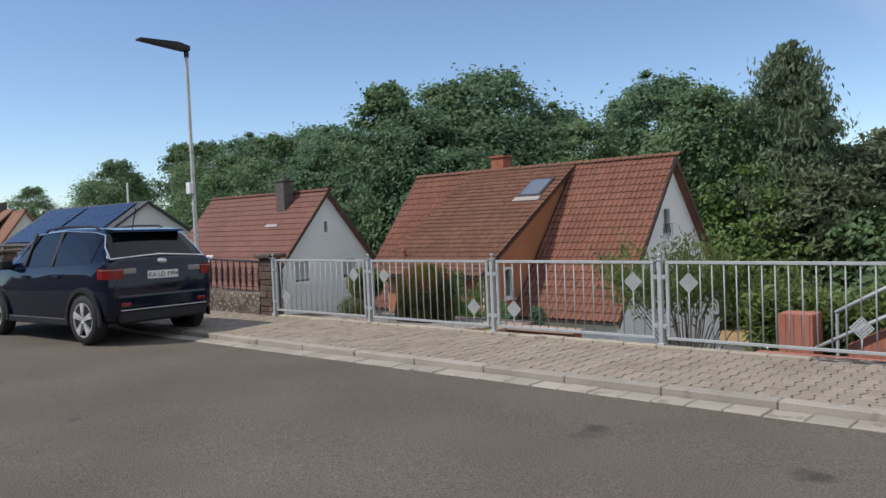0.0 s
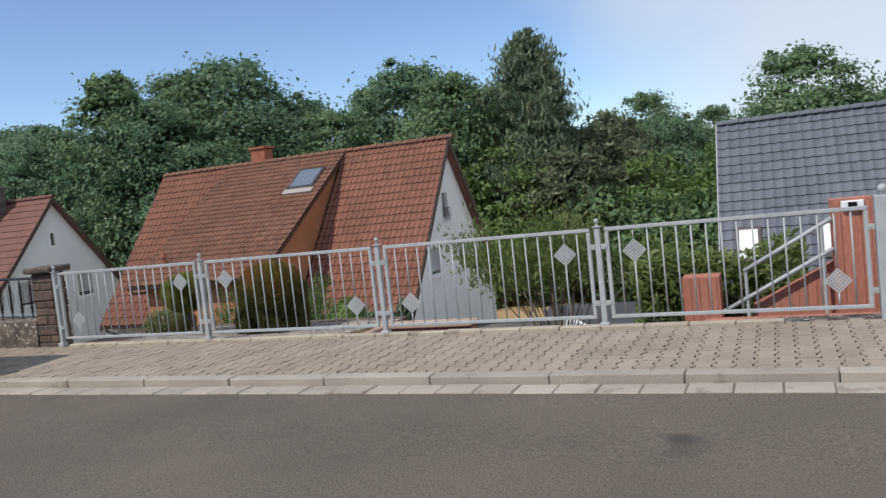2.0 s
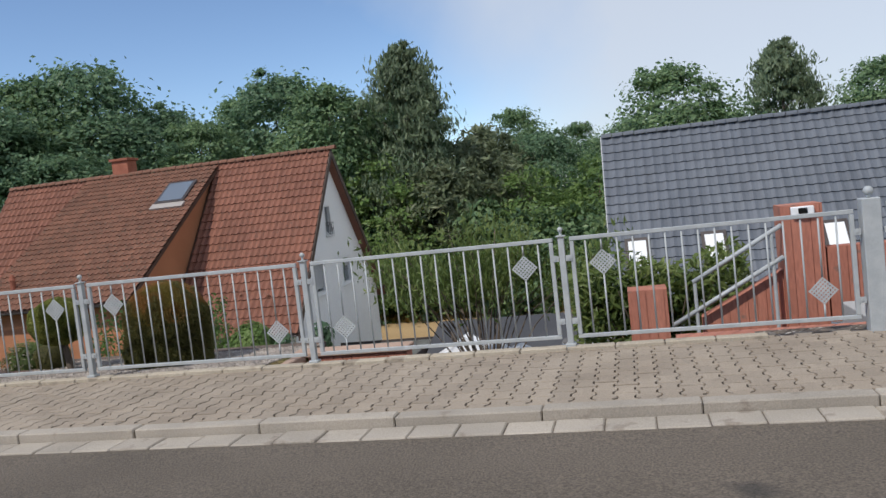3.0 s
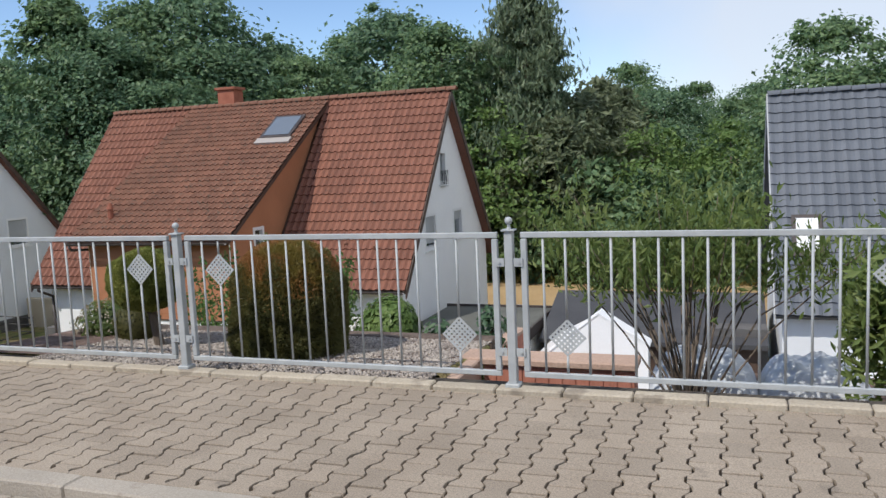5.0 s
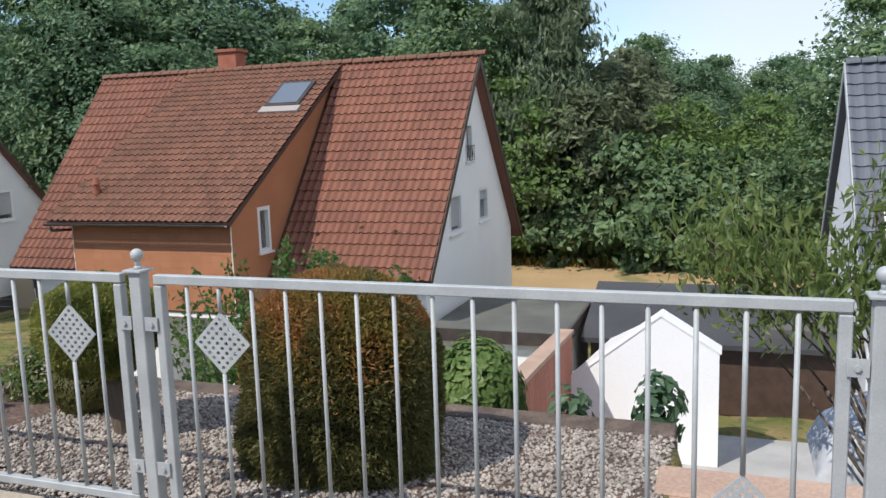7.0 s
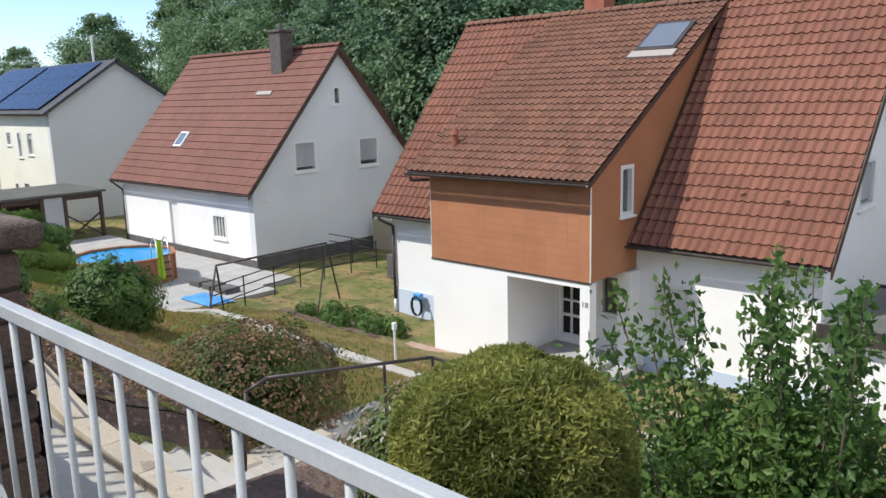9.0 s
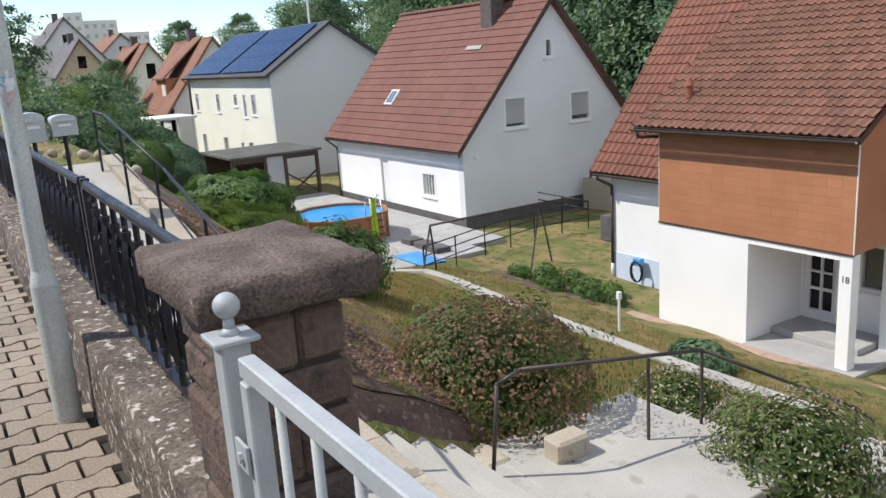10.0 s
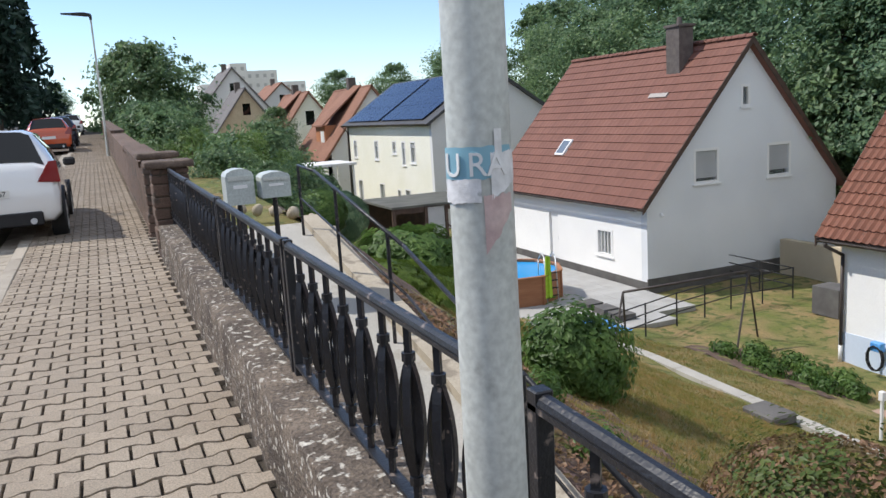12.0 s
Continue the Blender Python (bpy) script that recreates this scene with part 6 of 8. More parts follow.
SK = thing("lamp_sticker", (-7.10, -0.13, 1.40), "torn blue and white sticker on the lamp post", "sticker")
wrap("sticker_band", 235, 395, 1.424, 1.462, "stickerblue", 0.0414, SK)
wrap("torn_paper", 240, 335, 1.396, 1.424, "stickerwhite", 0.0415, SK)
wrap("torn_paper", 352, 405, 1.400, 1.455, "stickerwhite", 0.0416, SK, skew=0.02)
wrap("torn_paper", 0, 14, 1.452, 1.482, "stickerwhite", 0.0416, SK)
wrap("faded_arc", 338, 392, 1.335, 1.405, "stickerrose", 0.0416, SK, skew=0.05)
for k, (ch, a) in enumerate((("R", 330), ("A", 2), ("U", 285))):
    t = bpy.data.curves.new("sticker_letter", "FONT")
    t.body, t.size, t.extrude, t.align_x = ch, 0.040, 0.0006, "CENTER"
    t.materials.append(M["frame"])
    ob = new("sticker_letter", t)
    under(ob, SK)
    ar = radians(a)
    ob.matrix_basis = Matrix.Translation((LX + 0.0422 * math.cos(ar), LY + 0.0422 * math.sin(ar), 1.428)) @ pose(0, 0, 0, 90, 0, a + 90)


def mailbox(x, y, z, w, h, label):
    f = thing("mailbox", (x, y, z), label, "mailbox", "mailboxes")
    b = bmesh.new()
    n = 6
    pr = [(-w / 2, 0), (w / 2, 0), (w / 2, h * 0.8)] + [(w / 2 * math.cos(i * math.pi / n), h * 0.8 + h * 0.2 * math.sin(i * math.pi / n)) for i in range(1, n)] + [(-w / 2, h * 0.8)]
    prism(b, [(0, y + u, z + v) for u, v in pr], (x - 0.14, 0, 0), (x + 0.14, 0, 0))
    part("box_body", b, "mail", f)
    b = bmesh.new()
    box(b, x + 0.14, y - w * 0.42, z + h * 0.68, x + 0.155, y + w * 0.42, z + h * 0.80)
    part("flap", b, "steel", f)
    b = bmesh.new()
    box(b, x + 0.14, y - w * 0.25, z + h * 0.45, x + 0.148, y + w * 0.25, z + h * 0.55)
    part("name_plate", b, "frame", f)
    b = bmesh.new()
    rod(b, (x, y, -0.15), (x, y, z), 0.025)
    part("post", b, "iron", f)


mailbox(-14.3, 0.75, 0.72, 0.27, 0.35, "grey rounded mailbox on a post")
mailbox(-14.2, 1.08, 0.77, 0.28, 0.25, "grey flat mailbox on a post")
for k in range(7):
    bm = bmesh.new()
    bmesh.ops.create_icosphere(bm, subdivisions=2, radius=0.095, matrix=Matrix.Translation((-19.5 + 0.35 * k, 1.3 + k * 0.2, float(ground_z(-19.5 + 0.35 * k, 1.3 + k * 0.2)) + 0.06)))
    for v in bm.verts:
        v.co += Vector((1, 1, 0.6)) * 0.04 * noise.noise(v.co * 6)
    tagged(part("boulder", bm, "palestone", None, smooth=True), "rounded grey boulder edging the bed", "boulder", "boulders")


# ---- cars ----
def car(name, m, paint, stations, label, wheel_r, axles, lamps, plate="", group="parked cars", trim="chrome"):
    """stations: (x from the rear, half width, sill height, belt height, roof height, roof half width)."""
    f = thing(name, (0, 0, 0), label, "car", group)
    rings = []
    for x, w, zb, zt, zr, wr in stations:
        half = [(w * 0.86, zb), (w * 0.98, zb + 0.10), (w, zb + (zt - zb) * 0.55), (w * 0.975, zt), ((w * 0.975 + wr) / 2 + 0.01, (zt + zr) / 2), (wr, zr - 0.05), (wr * 0.82, zr - 0.005), (wr * 0.4, zr + 0.008)]
        rings.append([Vector((x, y, z)) for y, z in half] + [Vector((x, -y, z)) for y, z in reversed(half)])
    b = bmesh.new()
    vr = [[b.verts.new(p) for p in r] for r in rings]
    n = len(vr[0])
    for i in range(len(vr) - 1):
        for j in range(n):
            b.faces.new((vr[i][j], vr[i][(j + 1) % n], vr[i + 1][(j + 1) % n], vr[i + 1][j]))
    b.faces.new(vr[0][::-1])
    b.faces.new(vr[-1])
    body = part("body", b, paint, f, smooth=True)
    mod = body.modifiers.new("edges", "BEVEL")
    mod.width, mod.segments, mod.limit_method, mod.angle_limit = 0.02, 2, "ANGLE", radians(35)

    def skin(i0, i1, js, nm, material, off=0.006, shrink=0.0):
        bb = bmesh.new()
        for i in range(i0, i1):
            for j in js:
                q = [rings[i][j], rings[i][(j + 1) % n], rings[i + 1][(j + 1) % n], rings[i + 1][j]]
                nv = (q[1] - q[0]).cross(q[3] - q[0]).normalized()
                mid = sum(q, Vector()) / 4
                if nv.dot(mid - Vector((mid.x, 0, mid.z - 0.3))) < 0:
                    nv = -nv
                bb.faces.new([bb.verts.new(p + nv * off) for p in q])
        bmesh.ops.remove_doubles(bb, verts=bb.verts, dist=0.004)
        return part(nm, bb, material, f, smooth=False)

    return f, rings, skin


def wheel(parent, x, y, z, r, side):
    b = bmesh.new()
    w = 0.20
    pr = [(r * 0.71, -w / 2), (r * 0.95, -w / 2), (r, -w / 2 + 0.03), (r, w / 2 - 0.03), (r * 0.95, w / 2), (r * 0.71, w / 2)]
    n = 28
    vs = [[b.verts.new((x + q * math.cos(i * math.tau / n), y + d, z + q * math.sin(i * math.tau / n))) for q, d in pr] for i in range(n)]
    for i in range(n):
        for j in range(len(pr) - 1):
            b.faces.new((vs[i][j], vs[i][j + 1], vs[(i + 1) % n][j + 1], vs[(i + 1) % n][j]))
    ty = part("wheel", b, "rubber", parent, "black tyre", smooth=True)
    b = bmesh.new()
    o = y + side * 0.085
    rod(b, (x, o - side * 0.06, z), (x, o - side * 0.05, z), r * 0.71, r * 0.71, 24)
    part("rim_well", b, "plastic", ty)
    b = bmesh.new()
    for k in range(5):
        a = k * math.tau / 5 + 0.3
        for da in (-0.12, 0.12):
            bar(b, (x + 0.04 * math.cos(a), o, z + 0.04 * math.sin(a)), (x + r * 0.69 * math.cos(a + da), o, z + r * 0.69 * math.sin(a + da)), 0.045, 0.04)
    rod(b, (x, o - 0.02, z), (x, o + side * 0.012, z), 0.05, 0.04, 12)
    n = 24
    for i in range(n):
        a0, a1 = i * math.tau / n, (i + 1) * math.tau / n
        bar(b, (x + r * 0.70 * math.cos(a0), o, z + r * 0.70 * math.sin(a0)), (x + r * 0.70 * math.cos(a1), o, z + r * 0.70 * math.sin(a1)), 0.02, 0.03)
    part("rim", b, "rimsilver", ty, "silver alloy rim")


def arch(parent, x, y, z, r, side):
    n = 16
    turn = [math.pi * (-0.06 + 1.12 * i / n) for i in range(n + 1)]
    b = bmesh.new()
    rim = [[b.verts.new((x + q * math.cos(a), y + d, z + q * math.sin(a))) for q, d in ((r, 0), (r + 0.07, 0), (r + 0.07, side * 0.03), (r, side * 0.03))] for a in turn]
    for p, q in zip(rim, rim[1:]):
        for k in range(4):
            b.faces.new((p[k], p[(k + 1) % 4], q[(k + 1) % 4], q[k]))
    b.faces.new(rim[0])
    b.faces.new(rim[-1][::-1])
    part("wheel_arch", b, "plastic", parent)
    # Flat black disc on the uncut flank stands for shade in the wheel opening.
    b = bmesh.new()
    prism(b, [(x + r * math.cos(a), y, z + r * math.sin(a)) for a in turn], (0, 0, 0), (0, side * 0.006, 0))
    part("wheel_well", b, "plastic", parent)


RINGS = {}


def build_car(name, m, paint, stations, label, r, axles, rear_glass, side_glass, lamp, plate_text, roof_rails=False):
    f, rings, skin = car(name, m, paint, stations, label, r, axles, lamp)
    n = len(rings[0])
    for i0, i1 in side_glass:
        skin(i0, i1, (3, 4), "side_window", "carglass", -0.0 + 0.007)
        skin(i0, i1, (n - 5, n - 6), "side_window", "carglass", 0.007)
    skin(rear_glass[0], rear_glass[1], (5, 6, 7, 8, 9), "rear_window", "carglass", 0.007)
    w = max(s[1] for s in stations)
    for x in axles:
        for s in (1, -1):
            arch(f, x, s * (w - 0.005), r, r + 0.045, s)
            wheel(f, x, s * (w - 0.085), r, r, s)
    RINGS[name] = rings
    return f


SUV = [(0.00, 0.80, 0.42, 1.02, 1.06, 0.72), (0.04, 0.88, 0.36, 1.15, 1.20, 0.80), (0.12, 0.91, 0.32, 1.17, 1.25, 0.78), (0.40, 0.915, 0.28, 1.17, 1.61, 0.64), (0.66, 0.915, 0.26, 1.16, 1.66, 0.65),
       (1.5, 0.915, 0.24, 1.13, 1.69, 0.66), (2.25, 0.915, 0.24, 1.10, 1.65, 0.65), (3.0, 0.915, 0.24, 1.07, 1.16, 0.70), (3.3, 0.90, 0.25, 1.05, 1.10, 0.73), (4.1, 0.88, 0.28, 0.97, 1.01, 0.68), (4.35, 0.80, 0.34, 0.84, 0.88, 0.62), (4.42, 0.70, 0.40, 0.72, 0.76, 0.5)]
suv = build_car("suv", None, "navy", SUV, "dark blue compact SUV parked half on the pavement", 0.355, (0.62, 3.26), (2, 3), ((3, 4), (4, 5), (5, 6), (6, 7)), "suv", "KA LD 1994")
for s in (1, -1):
    b = bmesh.new()
    plan = [(-0.014, 0.66), (-0.014, 0.78), (0.02, 0.86), (0.10, 0.912), (0.21, 0.925), (0.21, 0.87), (0.10, 0.85), (0.05, 0.78), (0.05, 0.66)]
    prism(b, [(x, s * y, 0.94) for x, y in plan], (0, 0, 0), (0, 0, 0.15))
    lamp = part("tail_lamp", b, "redlamp", suv, "red tail lamp")
    b = bmesh.new()
    plan = [(-0.018, 0.67), (-0.018, 0.775), (0.016, 0.862), (0.096, 0.916), (0.17, 0.925), (0.17, 0.9), (0.1, 0.87), (0.03, 0.77), (0.03, 0.67)]
    prism(b, [(x, s * y, 1.062) for x, y in plan], (0, 0, 0), (0, 0, 0.012))
    part("lamp_band", b, "clearlamp", lamp, "pale band across the lamp")
    b = bmesh.new()
    box(b, -0.014, min(s * 0.44, s * 0.655), 1.0, 0.06, max(s * 0.44, s * 0.655), 1.08, 0.012)
    part("reversing_lamp", b, "clearlamp", suv, "clear reversing lamp")
    b = bmesh.new()
    box(b, -0.042, s * 0.64 - 0.08, 0.54, 0.05, s * 0.64 + 0.08, 0.60, 0.01)
    part("reflector", b, "redlamp", suv, "low red reflector")
    b = bmesh.new()
    pts = [(0.70, s * 0.55, 1.65), (0.86, s * 0.55, 1.705), (1.5, s * 0.56, 1.72), (2.1, s * 0.55, 1.692), (2.25, s * 0.545, 1.64)]
    for p, q in zip(pts, pts[1:]):
        rod(b, p, q, 0.016)
    part("roof_rail", b, "plastic", suv, "black roof rail")
    b = bmesh.new()
    ring = RINGS["suv"]
    k = (lambda i, j: ring[i][j if s > 0 else 15 - j] + Vector((0, s * 0.010, 0.006)))
    line = [k(7, 4), k(6, 5), k(5, 5), k(4, 5), k(3, 5), k(3, 5) * 0.5 + k(2, 4) * 0.5, k(2, 5) + Vector((-0.035, 0, 0.015))]
    for p, q in zip(line, line[1:]):
        rod(b, p, q, 0.011, seg=6)
    rod(b, line[-1], (line[-1].x, 0, line[-1].z + 0.05), 0.014, seg=6)
    part("window_strip", b, "chrome", suv, "chrome strip round the windows")
    for x0, x1 in ((1.42, 1.50), (2.22, 2.28)):
        b = bmesh.new()
        i = 5 if x0 < 2 else 6
        prism(b, [(x, y, z) for x, y, z in ((x0, s * 0.893, 1.13), (x1, s * 0.893, 1.13), (x1, s * 0.672, 1.63), (x0, s * 0.672, 1.63))], (0, s * 0.004, 0), (0, s * 0.022, 0.006))
        part("window_pillar", b, "plastic", suv)
    for x in (1.25, 2.15):
        b = bmesh.new()
        box(b, x, min(s * 0.90, s * 0.935), 0.955, x + 0.19, max(s * 0.90, s * 0.935), 0.985, 0.008)
        part("door_handle", b, "navy", suv)
    b = bmesh.new()
    box(b, 1.05, min(s * 0.80, s * 0.925), 0.255, 2.85, max(s * 0.80, s * 0.925), 0.36, 0.015)
    part("sill", b, "plastic", suv, "black side sill")
    b = bmesh.new()
    box(b, 2.65, min(s * 0.88, s * 1.07), 1.08, 2.83, max(s * 0.88, s * 1.07), 1.24, 0.03)
    part("mirror", b, "plastic", suv)
b = bmesh.new()
box(b, -0.035, -0.76, 0.50, 0.06, 0.76, 0.70, 0.03)
part("bumper", b, "navy", suv, "dark blue rear bumper")
b = bmesh.new()
box(b, -0.03, -0.74, 0.30, 0.06, 0.74, 0.485, 0.03)
part("bumper_apron", b, "plastic", suv, "black lower bumper apron")
b = bmesh.new()
box(b, -0.042, -0.72, 0.485, 0.0, 0.72, 0.50)
part("bumper_strip", b, "alu", suv, "thin bright strip on the bumper")
b = bmesh.new()
box(b, -0.012, -0.26, 0.915, 0.03, 0.26, 1.03, 0.004)
pt = part("number_plate", b, "plate", suv, "white German number plate")
t = bpy.data.curves.new("plate_text", "FONT")
t.body, t.size, t.extrude, t.align_x = "KA LD 1994", 0.098, 0.002, "CENTER"
t.materials.append(M["black"])
ob = new("plate_text", t)
ob.parent = pt
ob.matrix_basis = pose(-0.016, 0, 0.94, 90, 0, -90)
b = bmesh.new()
ball(b, (0.035, 0, 1.165), 0.085, 0.55)
part("badge", b, "alu", suv)
b = bmesh.new()
rod(b, (0.75, 0, 1.64), (0.62, 0, 1.98), 0.008)
part("aerial", b, "plastic", suv)
b = bmesh.new()
prism(b, [(0.60, 0, 1.668), (0.30, 0, 1.640), (0.24, 0, 1.605), (0.38, 0, 1.595), (0.50, 0, 1.62)], (0, -0.58, 0), (0, 0.58, 0))
part("spoiler", b, "navy", suv)
suv.matrix_basis = pose(-4.45, -2.25, -0.06, 1.0, 0, 186)

HATCH = [(0.00, 0.78, 0.40, 0.80, 0.83, 0.70), (0.05, 0.84, 0.30, 0.95, 1.00, 0.74), (0.12, 0.85, 0.28, 0.98, 1.06, 0.70), (0.42, 0.86, 0.24, 1.0, 1.46, 0.55), (0.7, 0.86, 0.2, 1.0, 1.50, 0.57),
         (1.6, 0.86, 0.2, 0.98, 1.50, 0.58), (2.2, 0.86, 0.2, 0.95, 1.40, 0.57), (2.85, 0.86, 0.2, 0.92, 0.98, 0.62), (3.5, 0.83, 0.24, 0.82, 0.86, 0.60), (3.75, 0.72, 0.3, 0.70, 0.73, 0.5)]


def hatchback(paint, label, x, y, text, turn=180):
    c = build_car("hatchback", None, paint, HATCH, label, 0.30, (0.62, 3.02), (2, 3), ((4, 5), (5, 6)), "h", text)
    for s in (1, -1):
        b = bmesh.new()
        prism(b, [(0.0, s * 0.60, 0.80), (0.0, s * 0.875, 0.78), (0.0, s * 0.85, 1.06), (0.0, s * 0.76, 1.06)], (-0.012, 0, 0), (0.30, 0, 0))
        part("tail_lamp", b, "redlamp", c, "red tail lamp")
        b = bmesh.new()
        rod(b, (-0.06, s * 0.5, 0.30), (0.1, s * 0.5, 0.30), 0.04, 0.04, 12)
        part("exhaust", b, "alu", c)
        b = bmesh.new()
        box(b, 2.5, min(s * 0.84, s * 1.02), 0.95, 2.66, max(s * 0.84, s * 1.02), 1.08, 0.03)
        part("mirror", b, "plastic", c)
    b = bmesh.new()
    box(b, -0.03, -0.62, 0.24, 0.08, 0.62, 0.42, 0.02)
    part("bumper", b, "plastic", c)
    b = bmesh.new()
    box(b, -0.012, -0.26, 0.62, 0.05, 0.26, 0.73, 0.004)
    p0 = part("number_plate", b, "plate", c)
    if text:
        t0 = bpy.data.curves.new("plate_text", "FONT")
        t0.body, t0.size, t0.extrude, t0.align_x = text, 0.095, 0.002, "RIGHT"
        t0.materials.append(M["black"])
        o0 = new("plate_text", t0)
        o0.parent = p0
        o0.matrix_basis = pose(-0.016, -0.22, 0.645, 90, 0, -90)
    c.matrix_basis = pose(x, y, float(rise(x - 1.5)) - 0.06, 0, math.degrees(SLOPE), turn)
    return c


hatchback("whitepaint", "white hatchback parked at the kerb", -17.9, -1.84, "167")
hatchback("orangepaint", "orange-red hatchback parked at the kerb", -43.0, -2.2, "")
hatchback("whitepaint", "white hatchback parked far along the street", -70.0, -2.0, "")
hatchback("navy", "dark hatchback parked at the kerb", -49.0, -2.1, "")

# ---- plants ----
def crown_cloud(rng, radius, height, base, clumps, per, shape="round", spread=0.30):
    """Leaf places for a crown: clumps spread over an uneven envelope, with gaps between them."""
    pts, outs = [], []
    for _ in range(clumps):
        t = rng.uniform(0, 1)
        if shape == "round":
            prof = math.sin(math.pi * min(1, 0.12 + t * 0.86)) ** 0.6
        elif shape == "tall":
            prof = (1 - t) ** 0.5 * (0.55 + 0.45 * math.sin(min(1, t * 4) * math.pi / 2))
        else:
            prof = (1 - t * 0.97)
        a = rng.uniform(0, math.tau)
        wob = 1 + 0.28 * math.sin(3 * a + height) + 0.18 * math.sin(7 * t * 3 + a)
        r = radius * prof * wob * rng.uniform(0.55, 1.0)
        c = np.array([r * math.cos(a), r * math.sin(a), base + height * t])
        s = radius * spread * rng.uniform(0.6, 1.25) * (0.55 + 0.45 * prof)
        if rng.uniform() < 0.22:
            s *= 0.42
            c = c * np.array([1.16, 1.16, 1.0]) + np.array([0, 0, height * rng.uniform(0.0, 0.07)])
        p = rng.normal(size=(per, 3)) * np.array([s, s, s * 0.62]) * 0.62
        pts.append(c + p)
        o = np.array([math.cos(a), math.sin(a), 0.5 + t * 0.5])
        outs.append(np.repeat(o[None] / np.linalg.norm(o), per, 0))
    return np.concatenate(pts), np.concatenate(outs)


def limbs(bm, rng, h, r, reach, n, base):
    rod(bm, (0, 0, -0.3), (0.04 * h * 0.3, 0, h * 0.5), r, r * 0.62, 9)
    rod(bm, (0.04 * h * 0.3, 0, h * 0.5), (0.0, 0.02 * h, h * 0.9), r * 0.62, r * 0.15, 8)
    for i in range(n):
        a = i * 2.4 + rng.uniform(-0.4, 0.4)
        z = base + (h * 0.82 - base) * i / n
        q = reach * (0.9 - 0.5 * i / n)
        m1 = Vector((math.cos(a) * q * 0.5, math.sin(a) * q * 0.5, z + q * 0.35))
        rod(bm, (0, 0, z), m1, r * 0.32, r * 0.2, 6)
        rod(bm, m1, m1 + Vector((math.cos(a + 0.4) * q * 0.45, math.sin(a + 0.4) * q * 0.45, q * 0.3)), r * 0.2, r * 0.05, 5)
        rod(bm, m1, m1 + Vector((math.cos(a - 0.5) * q * 0.35, math.sin(a - 0.5) * q * 0.35, q * 0.1)), r * 0.16, r * 0.04, 5)


def tree(seed, label, material, h=15.0, radius=4.2, base=2.2, shape="round", clumps=210, per=100, leaf=0.19, group="woodland trees", name="tree", droop=0.0, long=1.5, spread=0.30):
    rng = np.random.default_rng(seed)
    f = thing(name, (0, 0, 0), label, "tree", group)
    b = bmesh.new()
    limbs(b, rng, h, 0.018 * h, radius, 9, base)
    part("trunk", b, "bark", f, smooth=True, weld=False)
    p, o = crown_cloud(rng, radius, h - base, base, clumps, per, shape, spread)
    leaves("crown", p, leaf, material, f, seed=seed, out=o, droop=droop, long=long)
    return f


def put(src, used, x, y, z, scale, turn, wide=None):
    m = Matrix.Translation((x, y, z)) @ Matrix.Rotation(turn, 4, "Z") @ Matrix.Diagonal((wide or scale, wide or scale, scale, 1))
    if src.name not in used:
        used.add(src.name)
        src.matrix_basis = m
        return src
    return copy_thing_plain(src, m)


def copy_thing_plain(src, m):
    keep = src.matrix_basis.copy()
    src.matrix_basis = Matrix.Identity(4)
    ob = copy_thing(src, m)
    src.matrix_basis = keep
    return ob


KIND = {
    "oak": tree(11, "dense green broadleaf tree at the wood's edge", "leaf_wood"),
    "dark": tree(12, "dark green broadleaf tree at the wood's edge", "leaf_dark", radius=4.6),
    "ash": tree(13, "tall feathery green tree above the wood", "leaf_wood", radius=3.4, shape="tall", base=1.8, leaf=0.20),
    "birch": tree(14, "tall birch with drooping grey-green twigs", "leaf_birch", radius=3.7, shape="tall", base=1.5, leaf=0.17, droop=1.4, long=2.4, clumps=240, per=95),
    "light": tree(15, "light green young tree at the wood's edge", "leaf_light", h=9, radius=3.4, base=0.8, clumps=130, per=75),
    "grey": tree(16, "grey-green willow at the wood's edge", "leaf_olive", h=10, radius=3.2, base=0.8, clumps=130, per=75, leaf=0.2, long=2.2),
    "bush": tree(17, "leafy green shrub under the woods", "leaf_wood", h=4.2, radius=2.5, base=0.1, clumps=80, per=60, leaf=0.2, group="woodland shrubs", name="shrub", spread=0.36),
}
USED = set()
